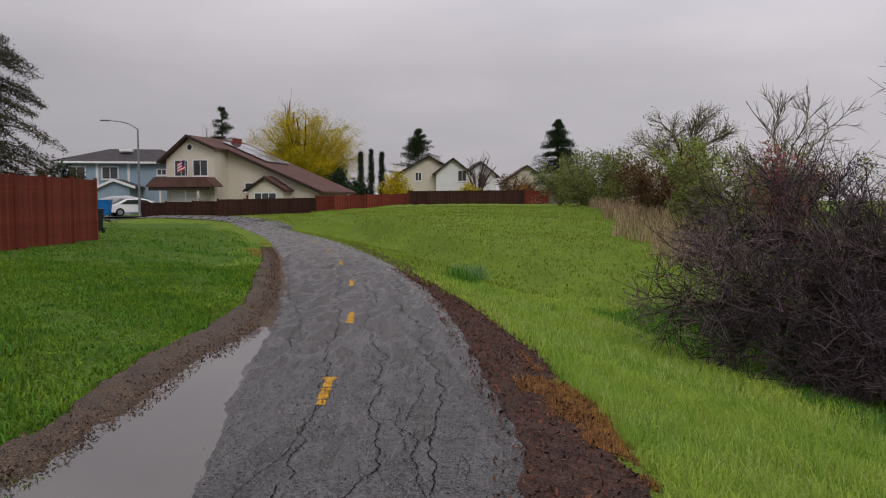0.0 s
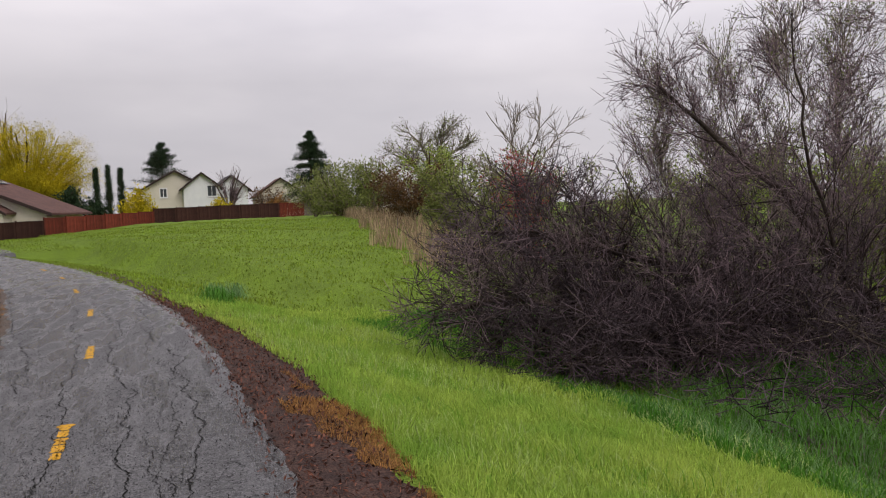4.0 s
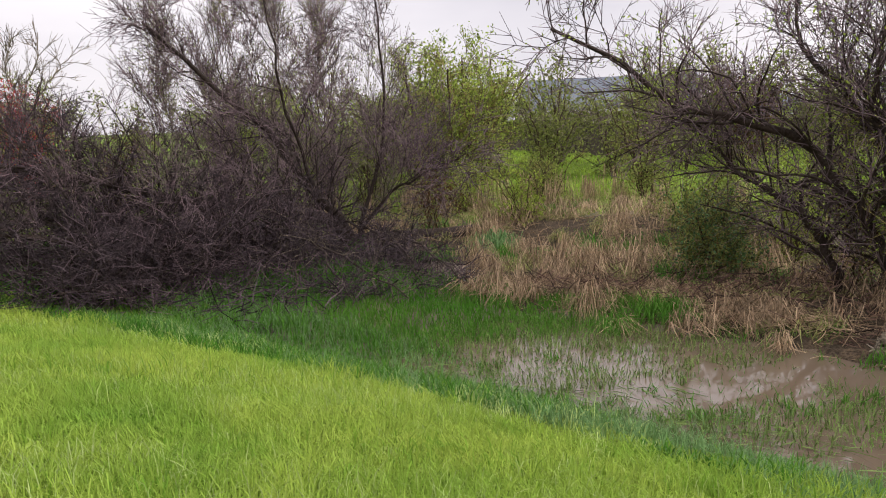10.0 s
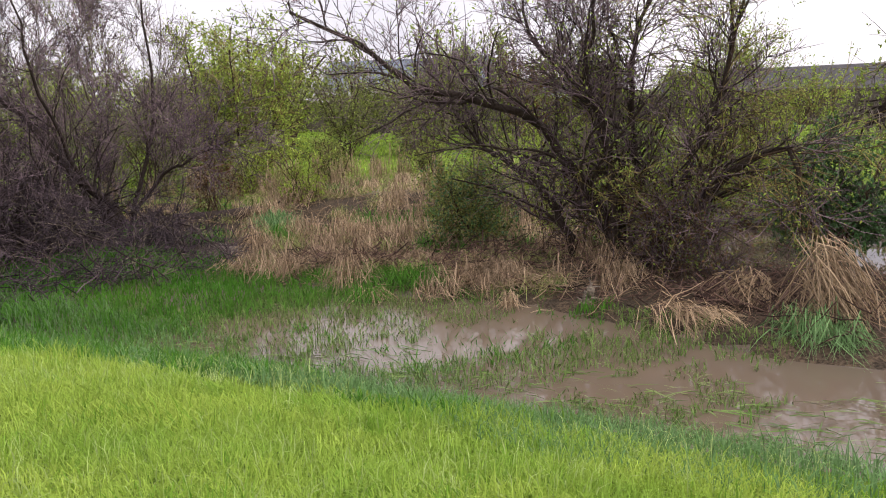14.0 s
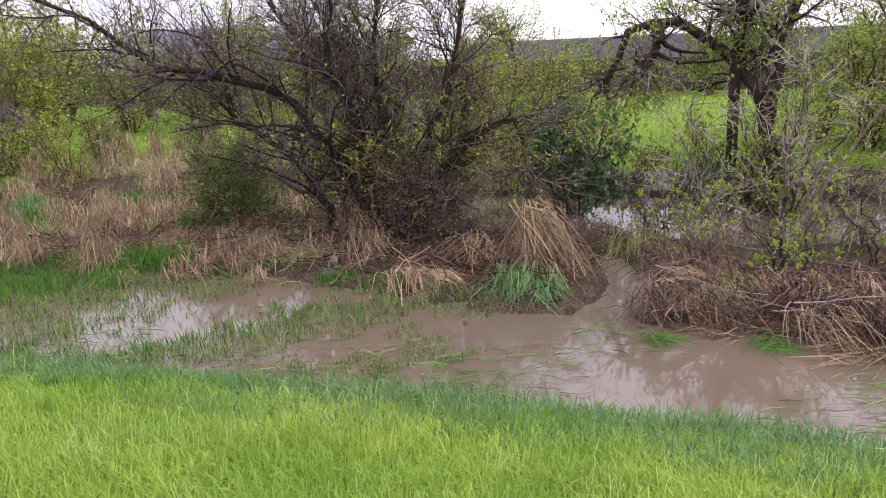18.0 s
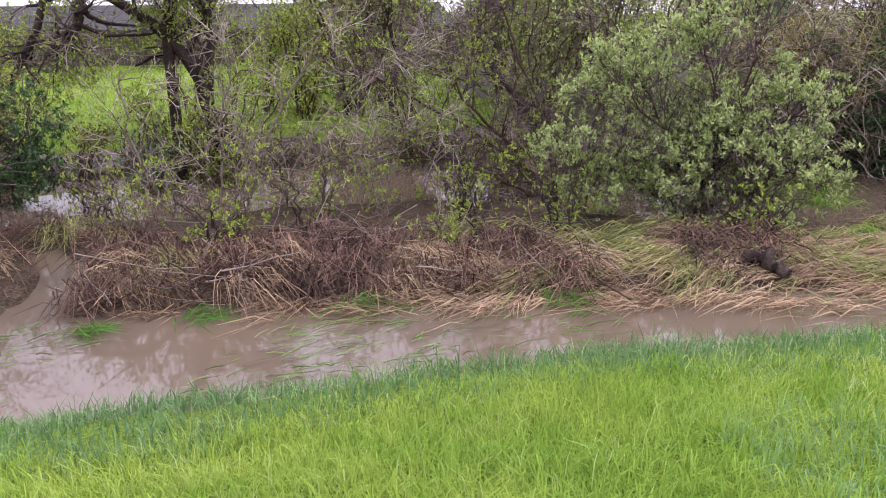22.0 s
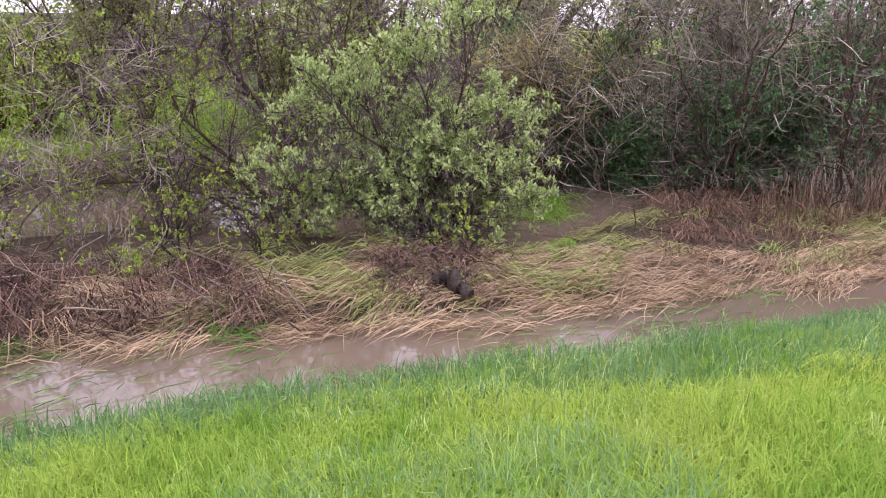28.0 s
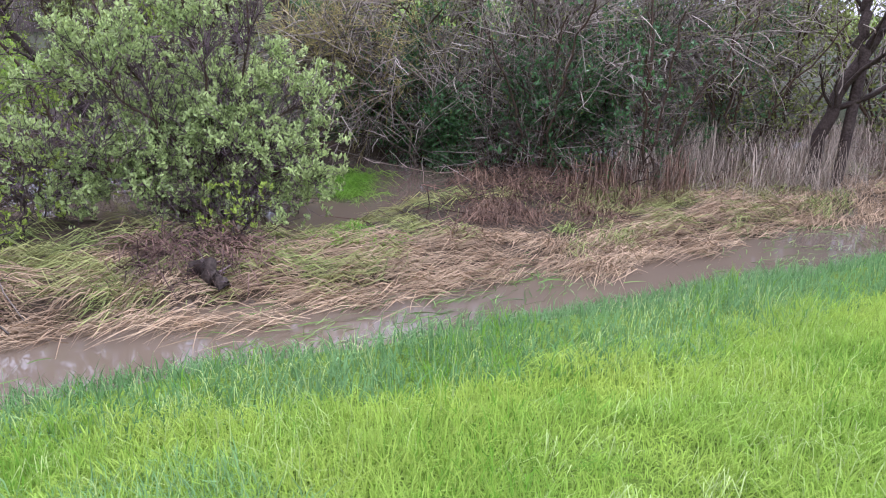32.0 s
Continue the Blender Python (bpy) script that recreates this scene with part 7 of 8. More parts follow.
def small_house(name, at, turn, w, d, eave, ridge, wall_m, roof_m, label, gable=True, windows=()):
    h = empty(name, at, label, "house")
    h.rotation_euler = (0, 0, radians(turn))
    part("wall", prism([(0, -1.0), (w, -1.0), (w, eave), (w / 2, ridge), (0, eave)], 0, d) if gable else box(0, w, 0, d, -1.0, eave), wall_m, h)
    if gable:
        k = (ridge - eave) / (w / 2)
        part("roof", roof_slab((-0.5, eave - 0.5 * k + 0.03), (w / 2, ridge + 0.03), -0.5, d + 0.5), roof_m, h)
        part("roof", roof_slab((w / 2, ridge + 0.03), (w + 0.5, eave - 0.5 * k + 0.03), -0.5, d + 0.5), roof_m, h)
        part("bargeboard", roof_slab((-0.5, eave - 0.5 * k - 0.08), (w / 2, ridge - 0.08), -0.56, -0.5, 0.24), M_FASCIA, h)
        part("bargeboard", roof_slab((w / 2, ridge - 0.08), (w + 0.5, eave - 0.5 * k - 0.08), -0.56, -0.5, 0.24), M_FASCIA, h)
    else:
        k = prism([(-0.5, eave - 0.15), (d / 2, ridge), (d + 0.5, eave - 0.15)], -0.5, w + 0.5)
        bmesh.ops.transform(k, matrix=Matrix.Translation((w, 0, 0)) @ Matrix.Rotation(radians(90), 4, "Z"), verts=k.verts)
        part("roof", k, roof_m, h)
        part("gutter", box(-0.55, w + 0.55, -0.62, -0.5, eave - 0.28, eave - 0.12, 0.02), M_WHITE, h)
    for x0, x1, z0, z1 in windows:
        window(h, x0, x1, z0, z1, 0.0)
    return h


small_house("cream_house", (-6.2, 108.0, 1.0), 4, 8.5, 9, 4.2, 6.6, M_STUCCO, M_ROOF_B, "cream gabled house with a brown roof beyond the fence", windows=((2.4, 3.2, 3.3, 4.4), (5.2, 6.0, 3.3, 4.4)))
small_house("white_house", (-0.9, 107.0, 1.0), 4, 4.6, 9, 4.4, 6.2, M_WHITE, M_ROOF_G, "white gabled house with a grey roof", windows=((3.0, 4.1, 3.2, 4.6),))
small_house("pale_house", (3.2, 112.0, 1.0), 4, 4.4, 9, 4.2, 6.0, M_WHITE, M_ROOF_G, "pale gabled house partly behind trees", windows=((2.0, 3.0, 3.0, 4.2),))
small_house("brown_house", (9.0, 116.0, 1.2), 0, 7.0, 8, 3.0, 5.4, M_STUCCO, M_ROOF_B, "low brown house behind garden trees", windows=((2.0, 3.2, 1.4, 2.6),))
small_house("slate_roofed_house", (39.8, 24.6, -0.3), -66, 9.5, 9, 2.4, 4.3, M_STUCCO, M_ROOF_S, "single-storey house with a slate-blue roof", gable=False, windows=((2, 3.4, 0.9, 2.0), (6, 7.4, 0.9, 2.0)))
small_house("green_shed", (42.0, 14.6, -0.4), -68, 4.5, 4, 1.9, 2.8, M_SHED, M_ROOF_S, "pale green shed behind the fence", gable=False)
small_house("grey_roofed_house", (44.6, 6.0, -1.3), -88, 13.0, 9, 2.2, 3.7, M_STUCCO, M_ROOF_G, "low house with a long grey roof and white gutter", gable=False, windows=((2, 3.4, 0.9, 2.0), (8, 9.4, 0.9, 2.0)))
small_house("grey_roofed_house", (44.8, -9.5, -1.4), -93, 14.0, 9, 2.2, 3.8, M_WHITE, M_ROOF_G, "low pale house with a grey roof and white gutter", gable=False, windows=((2, 3.4, 0.9, 2.0), (8, 9.4, 0.9, 2.0)))

# the street: lamp, car, boat, bins, flag, drive
obj("driveway", fast_mesh("driveway", [(-34, 58, 0.33), (-22.5, 60.5, 0.36), (-22.5, 69, 0.2), (-34, 73, 0.2), (-60, 60, 0.3), (-60, 72, 0.3)], [(0, 1, 2, 3), (4, 0, 3, 5)]), M_CONC, label="pale concrete drive and street end", category="driveway", kind="structure")
lamp = empty("street_lamp", (-23.9, 61.3, 0.3), "grey steel street lamp with a curved arm", "street lamp")
part("pole", cyl(0.1, 0.06, 6.9, 12), M_STEEL, lamp)
arm = spline([(0, 0, 6.85), (-0.5, -0.2, 7.2), (-1.2, -0.45, 7.4), (-1.9, -0.72, 7.45)], 10)[None]
part("arm", fast_mesh("arm", *tubes(arm, np.full((1, 10), 0.04), 8), smooth=True), M_STEEL, lamp)
bm = box(-2.5, -1.8, -1.0, -0.7, 7.4, 7.5, 0.03)
part("lamp_head", bm, M_STEEL, lamp)
part("base_collar", cyl(0.16, 0.13, 0.3, 12), M_STEEL, lamp)

car = empty("parked_car", (-24.8, 62.8, 0.33), "white saloon car parked on the drive", "car")
car.rotation_euler = (0, 0, radians(35))
bm = prism([(-2.25, 0.28), (2.3, 0.28), (2.35, 0.62), (1.5, 0.88), (0.75, 1.32), (0.1, 1.42), (-0.9, 1.38), (-1.75, 0.98), (-2.3, 0.86)], -0.9, 0.9)
bmesh.ops.bevel(bm, geom=list(bm.edges), offset=0.1, segments=3, affect="EDGES", profile=0.5)
part("body", bm, M_CAR, car)
for y in (-0.905, 0.905):
    s_ = 1 if y > 0 else -1
    part("side_window", prism([(-1.4, 0.95), (1.25, 0.92), (0.65, 1.25), (0.05, 1.33), (-0.85, 1.29)], y - 0.01 * s_, y + 0.008 * s_), M_PANE, car)
part("rear_window", prism([(-2.02, 0.985), (-1.97, 0.985), (-1.0, 1.40), (-1.06, 1.40)], -0.7, 0.7), M_PANE, car)
for x in (-1.4, 1.45):
    for y in (-0.82, 0.82):
        bm = bmesh.new()
        bmesh.ops.create_cone(bm, cap_ends=True, segments=20, radius1=0.33, radius2=0.33, depth=0.22, matrix=Matrix.Translation((x, y, 0.33)) @ Matrix.Rotation(radians(90), 4, "X"))
        wheel = part("wheel", bm, M_TYRE, car)
        bm = bmesh.new()
        bmesh.ops.create_cone(bm, cap_ends=True, segments=16, radius1=0.21, radius2=0.19, depth=0.05, matrix=Matrix.Translation((x, y * 1.14, 0.33)) @ Matrix.Rotation(radians(90), 4, "X"))
        part("rim", bm, M_STEEL, wheel)
for y in (-0.6, 0.6):
    part("tail_light", box(-2.36, -2.28, y - 0.2, y + 0.2, 0.68, 0.78, 0.01), M_FLAG_R, car)

boat = empty("covered_boat", (-27.6, 66.9, 0.25), "boat under a pale canvas cover on a trailer", "boat")
boat.rotation_euler = (0, 0, radians(20))
bm = prism([(-2.4, 0.5), (2.0, 0.5), (2.9, 1.15), (2.3, 1.35), (0.6, 1.75), (-0.8, 1.7), (-2.5, 1.2)], -0.95, 0.95)
bmesh.ops.bevel(bm, geom=list(bm.edges), offset=0.18, segments=3, affect="EDGES", profile=0.5)
part("cover", bm, M_COVER, boat)
part("trailer_frame", box(-2.3, 3.4, -0.5, 0.5, 0.36, 0.48), M_BLACK, boat)
for y in (-0.9, 0.9):
    bm = bmesh.new()
    bmesh.ops.create_cone(bm, cap_ends=True, segments=18, radius1=0.3, radius2=0.3, depth=0.18, matrix=Matrix.Translation((-0.6, y, 0.3)) @ Matrix.Rotation(radians(90), 4, "X"))
    part("wheel", bm, M_TYRE, boat)


def wheelie_bin(at, material, label, k=1.0):
    b_ = empty("wheeled_bin", at, label, "bin")
    bm = prism([(-0.24, 0.08), (0.24, 0.08), (0.31, 0.95), (-0.31, 0.95)], -0.28, 0.28)
    bmesh.ops.bevel(bm, geom=list(bm.edges), offset=0.03, segments=2, affect="EDGES", profile=0.5)
    part("body", bm, material, b_)
    part("lid", box(-0.34, 0.34, -0.33, 0.33, 0.955, 1.02, 0.025), material, b_)
    part("handle", box(-0.25, 0.25, 0.33, 0.38, 0.9, 0.94, 0.01), material, b_)
    for x in (-0.28, 0.28):
        bm = bmesh.new()
        bmesh.ops.create_cone(bm, cap_ends=True, segments=14, radius1=0.11, radius2=0.11, depth=0.06, matrix=Matrix.Translation((x, 0.24, 0.11)) @ Matrix.Rotation(radians(90), 4, "Y"))
        part("wheel", bm, M_TYRE, b_)
    b_.scale = (k, k, k)
    return b_


wheelie_bin((-26.3, 60.6, 0.33), M_BIN, "blue recycling bin beside the drive", 1.3)
wheelie_bin((-26.8, 61.3, 0.33), M_BIN, "blue recycling bin beside the drive", 1.3)
# a bin shape stands in for the dark post at the fence's end
wheelie_bin((-13.75, 30.6, 0.3), M_BLACK, "black bin shape standing in for a dark fence post", 0.95)

flag = empty("flagpole", (-22.3, 67.5, 0.1), "white flagpole with a striped flag", "flag")
part("pole", cyl(0.05, 0.03, 5.6, 8), M_WHITE, flag)
fx = np.linspace(0, 1.5, 13)
for i in range(7):
    z0, z1 = 5.45 - i * 0.13, 5.45 - (i + 1) * 0.13
    V = [(-(x * 0.75), 0.1 * math.sin(x * 5), z - 0.25 * x) for z in (z0, z1) for x in fx]
    part("stripe", fast_mesh("stripe", V, [(j, j + 1, j + 14, j + 13) for j in range(12)]), M_FLAG_R if i % 2 == 0 else M_FLAG_W, flag)
V = [(-(x * 0.75), 0.1 * math.sin(x * 5) - 0.012, z - 0.25 * x) for z in (5.47, 4.93) for x in fx[:6]]
part("canton", fast_mesh("canton", V, [(j, j + 1, j + 7, j + 6) for j in range(5)]), M_FLAG_B, flag)
flag.scale = (0.62, 0.62, 0.92)
shrub("bare_shrub", 300, (-20.6, 67.0), 2.1, 1.3, 7, M_TWIG_G, "small leafless shrub in the front garden", each=(9, 4))


def conifer(at, height, radius, seed, material, label, layers=26, bare=0.06, droop=0.25, count=9000, size=0.3):
    """A conifer: a straight trunk, boughs in layers and needles along them."""
    rng = np.random.default_rng(seed)
    e = empty("conifer", at, label, "tree")
    k = np.linspace(0, 1, 12)
    P = np.stack([0 * k, 0 * k, k * height], 1)[None]
    part("trunk", fast_mesh("trunk", *tubes(P, np.linspace(0.022, 0.004, 12)[None] * height, 8), smooth=True), M_BARK_B, e)
    n = layers * 9
    f = np.linspace(bare, 0.985, layers)[rng.integers(0, layers, n)] + rng.normal(size=n) * 0.013
    f = np.sort(np.clip(f, bare, 0.985))
    a = rng.uniform(0, 2 * np.pi, n)
    L = radius * (1 - f) ** 0.8 * rng.uniform(0.55, 1.1, n) + 0.15
    u = np.linspace(0, 1, 6)[None, :, None]
    d = np.stack([np.cos(a), np.sin(a), 0 * a], 1)[:, None]
    Q = np.stack([0 * f, 0 * f, f * height], 1)[:, None] + d * u * L[:, None, None] + np.array([0, 0, 1.0]) * (0.18 * u - droop * 1.5 * u**2) * L[:, None, None]
    tagged(part("bough_mass", fast_mesh("bough_mass", *tubes(Q, np.linspace(0.05, 0.012, 6)[None] * np.ones((n, 1)) * height / 12, 3)), M_BARK_B, e), kind="stuff")
    tagged(part("needle_mass", fast_mesh("needle_mass", *leaves_on(rng, Q, int(count * 4), size * 0.36, size * 0.28, 0.3, 0.1)), material, e), kind="stuff")
    return e


conifer((-23.2, 38.6, 0.3), 13.5, 6.6, 401, M_CONIFER_B, "tall shaggy dark conifer behind the red fence", 26, 0.04, 0.3, 26000, 0.4)
conifer((13.4, 91.0, 1.0), 9.8, 5.6, 402, M_CONIFER, "broad dark green conifer by the fence", 30, 0.05, 0.15, 15000, 0.4)
conifer((-3.5, 112.0, 1.0), 10.6, 6.2, 403, M_CONIFER, "flat-topped dark conifer behind the houses", 14, 0.35, 0.0, 8000, 0.45)
conifer((-28.5, 101.0, 1.0), 12.5, 5.2, 404, M_CONIFER, "open dark conifer behind the beige house", 14, 0.2, 0.1, 7000, 0.4)
for i, x in enumerate((-9.6, -8.4, -7.2)):
    conifer((x, 91.0 + 0.4 * i, 1.0), 6.4 - 0.3 * (i != 1), 0.5, 410 + i, M_CONIFER, "narrow dark cypress behind the fence", 30, 0.02, -0.5, 4500, 0.3)


def leafy_tree(name, at, height, radius, seed, material, label, lobes=26, count=14000, size=0.3, low=0.15, hang=0.0, twig=None, category="tree", loose=0.9):
    """A tree of limbs that end in uneven clumps of leaves."""
    rng = np.random.default_rng(seed)
    e = empty(name, at, label, category)
    c = unit(rng.normal(size=(lobes, 3))) * rng.uniform(0.45, 1, (lobes, 1)) ** 0.5
    c = c * np.array([radius, radius, height * (1 - low) / 2]) * 0.82 + np.array([0, 0, height * (low + (1 - low) / 2)])
    n = 9
    u = np.linspace(0, 1, n)[None, :, None]
    mid = c * np.array([0.25, 0.25, 0.55])
    P = 2 * u * (1 - u) * mid[:, None] + u**2 * c[:, None] + rng.normal(size=(lobes, n, 3)) * 0.05 * u
    for i in range(min(5, lobes)):
        part("limb", fast_mesh("limb", *tubes(P[i:i + 1], np.linspace(0.022, 0.006, n)[None] * height, 6), smooth=True), M_BARK_B, e)
    R = np.linspace(0.012, 0.003, n)[None] * height * np.ones((lobes, 1))
    B, S = branch_off(rng, P, R, 9, 4, (0.18 * height, 0.36 * height), (20, 75), 0.1, 0.18, 0.5, 0.35, least=0.012, curl=-hang)
    V = joined([tubes(P[5:], R[5:], 4), tubes(B, S, 3)])
    tagged(part("branchwork", fast_mesh("branchwork", *V), twig or M_BARK_B, e), kind="stuff")
    if count:
        tagged(part("foliage", fast_mesh("foliage", *leaves_on(rng, B, int(count * 0.6), size * 1.3, size * loose, 0.4, 0.1)), material, e), kind="stuff")
    return e


leafy_tree("golden_willow", (-16.8, 95.0, 1.0), 12.4, 8.0, 420, M_WILLOW, "large golden-yellow weeping willow behind the house", 110, 190000, 0.12, 0.1, 0.2, M_WILLOW, loose=2.6)
leafy_tree("pale_poplar", (-20.5, 104.0, 1.0), 15.5, 1.6, 421, M_TWIG_G, "tall pale leafless poplar", 20, 0, 0.3, 0.2, -0.2, M_TWIG_G)
leafy_tree("pale_poplar", (-30.5, 103.0, 1.0), 11.5, 1.8, 422, M_TWIG_G, "tall pale leafless poplar", 20, 0, 0.3, 0.2, -0.2, M_TWIG_G)
leafy_tree("yellow_shrub", (-5.4, 86.0, 1.0), 4.0, 2.0, 423, M_WILLOW, "bright yellow shrub over the fence", 20, 6000, 0.25, 0.05, 0.02, M_TWIG_O, "shrub")
leafy_tree("bare_garden_tree", (4.6, 103.0, 1.0), 7.6, 2.9, 424, M_TWIG_P, "leafless garden tree behind the fence", 30, 0, 0.2, 0.25, -0.03, M_TWIG_P)
leafy_tree("bare_garden_tree", (9.0, 100.0, 1.0), 5.0, 3.4, 425, M_LEAF_B, "brownish garden tree behind the fence", 24, 3000, 0.2, 0.1, -0.03, M_TWIG_P)
leafy_tree("orange_shrub", (9.6, 92.0, 1.0), 3.0, 1.6, 426, M_DRY, "orange-leaved shrub behind the garden fence", 16, 4000, 0.22, 0.05, 0.0, M_TWIG_O, "shrub")
leafy_tree("orange_shrub", (3.0, 92.0, 1.0), 2.8, 1.7, 427, M_WILLOW, "yellowish shrub behind the garden fence", 16, 4000, 0.22, 0.05, 0.0, M_TWIG_O, "shrub")
leafy_tree("dark_hedge_tree", (-12.2, 90.0, 1.0), 4.6, 2.2, 428, M_CONIFER, "dark garden hedge tree behind the fence", 20, 7000, 0.25, 0.05, 0.0, None)
leafy_tree("dark_hedge_tree", (-9.6, 89.0, 1.0), 3.6, 1.8, 429, M_CONIFER, "dark garden hedge tree behind the fence", 18, 5000, 0.25, 0.05, 0.0, None)
leafy_tree("red_brown_tree", (16.5, 96.0, 1.0), 4.6, 2.6, 430, M_LEAF_B, "reddish brown tree beside the conifer", 20, 5000, 0.25, 0.05, 0.0, M_TWIG_P)
# the thicket beyond the hollow
for i, (x, y, hh, r, m_, n_, lab) in enumerate((
    (9.6, 64.0, 4.2, 3.0, M_LEAF_O, 9000, "olive-green thicket tree at the end of the hollow"),
    (10.4, 57.0, 4.4, 3.0, M_LEAF_O, 9000, "olive-green thicket tree beside the hollow"),
    (11.2, 50.0, 4.6, 3.0, M_LEAF_O, 9000, "bronze-brown thicket tree beside the hollow"),
    (11.9, 43.0, 4.4, 3.0, M_LEAF_B, 9000, "bronze-brown budding thicket tree"),
    (12.2, 36.0, 4.0, 2.8, M_LEAF_O, 9000, "olive thicket tree beside the hollow"),
    (16.0, 52.0, 5.8, 3.4, M_LEAF_Y, 9000, "taller yellow-green thicket tree"),
    (12.9, 30.0, 3.4, 2.6, M_LEAF_O, 8000, "olive thicket tree behind the fallen willow"),
    (17.5, 40.0, 4.8, 3.6, M_LEAF_O, 8000, "olive thicket tree behind the hollow"),
    (22.0, 28.0, 4.2, 3.0, M_LEAF_Y, 8000, "yellow-green thicket tree behind the saplings"),
    (27.0, 22.0, 4.0, 2.6, M_LEAF_O, 7000, "olive tree on the meadow's edge"),
)):
    leafy_tree("thicket_tree", (x, y, float(land(x, y)) - 0.1), hh, r, 440 + i, m_, lab, 34, int(n_ * 1.5), 0.13, 0.02, 0.0, M_TWIG_G)
grass_patch("reeds_by_hollow", 16, 16000, (6, 20, 24, 64), lambda x, y, d: (x > 0.13 * y + 4.2 + 0.8 * rough(x, y, 0.6)) & (x < 0.13 * y + 7.2), 0.8, 0.03, M_REED, "tan dead reeds along the foot of the thicket", 0.4, category="reeds")
leafy_tree("dark_garden_bush", (-20.6, 40.5, 0.3), 3.6, 2.2, 431, M_CONIFER_B, "dark brownish garden bush behind the red fence", 20, 7000, 0.2, 0.02, 0.0, None, "shrub")


# ---- the path's surface ----
def strip(points, width, z, seed=0, wobble=0.3):
    """A thin flat strip along a line on the path."""
    rng = np.random.default_rng(seed)
    p = np.asarray(points, float)
    t = unit(np.gradient(p, axis=0))
    n = np.stack([-t[:, 1], t[:, 0]], 1) * (width * (1 + wobble * rng.normal(size=len(p))) / 2)[:, None]
    q = np.concatenate([p - n, p + n])
    zz = land(q[:, 0], q[:, 1]) + z
    i = np.arange(len(p) - 1)
    return np.concatenate([q, zz[:, None]], 1), np.stack([i, i + 1, i + 1 + len(p), i + len(p)], 1)


def on_path(d, y):
    d, y = np.asarray(d, float), np.asarray(y, float)
    return np.stack([walk_x(y) + d * np.sqrt(1 + np.interp(y, _y, _ws) ** 2), y], 1)


rng = np.random.default_rng(77)


def crack(d, ys, width, z, seed):
    V, Q = strip(on_path(d, ys), width * 0.75, z, seed, 0.5)
    obj("crack", fast_mesh("crack", V, Q), M_CRACK, road)


for i, (d0, d1, y0, y1, w) in enumerate(((-0.28, -0.2, 2.0, 13, 0.011), (-0.2, -0.3, 13, 30, 0.012), (0.1, 0.2, 2.0, 12, 0.012), (0.25, 0.3, 12, 28, 0.011), (0.8, 0.9, 2.0, 16, 0.011), (1.1, 1.2, 15, 30, 0.012), (-0.75, -0.7, 9.0, 30, 0.01), (0.45, 0.62, 5.5, 14, 0.008), (-0.55, -0.3, 3.0, 7.5, 0.007), (0.62, 0.35, 2.5, 6.5, 0.008))):
    ys = np.arange(y0, y1, 0.03)
    k = np.convolve(rng.normal(size=len(ys)), np.ones(5) / 5, "same")
    d = np.cumsum(k) * 0.016
    d = d0 + (d1 - d0) * np.linspace(0, 1, len(ys)) + d - np.linspace(d[0], d[-1], len(ys)) + rng.normal(size=len(ys)) * 0.006
    crack(np.clip(d, -1.05, 1.15), ys, w, 0.0345, i)
    # short side cracks off the long one
    for j in range(int((y1 - y0) * 0.9)):
        m = rng.integers(0, len(ys) - 1)
        n = rng.integers(8, 22)
        side = rng.choice((-1, 1))
        q = d[m] + side * np.cumsum(np.abs(rng.normal(size=n))) * 0.02
        crack(np.clip(q, -1.05, 1.15), ys[m] + np.cumsum(rng.normal(size=n)) * 0.022, rng.uniform(0.004, 0.007), 0.0348, 40 + j)
for i in range(46):
    y0 = 2.8 + 7 * rng.random()
    a, n = rng.uniform(0.3, 1.0), 14
    if i % 2:
        crack(np.clip(a + np.cumsum(rng.normal(size=n)) * 0.016, -1, 1.12), y0 + np.linspace(0, rng.uniform(0.2, 0.6), n), rng.uniform(0.003, 0.005), 0.0349, 300 + i)
    else:
        crack(np.clip(a + np.linspace(0, rng.uniform(0.1, 0.35), n), -1, 1.12), y0 + np.cumsum(rng.normal(size=n)) * 0.02, rng.uniform(0.003, 0.005), 0.0349, 300 + i)



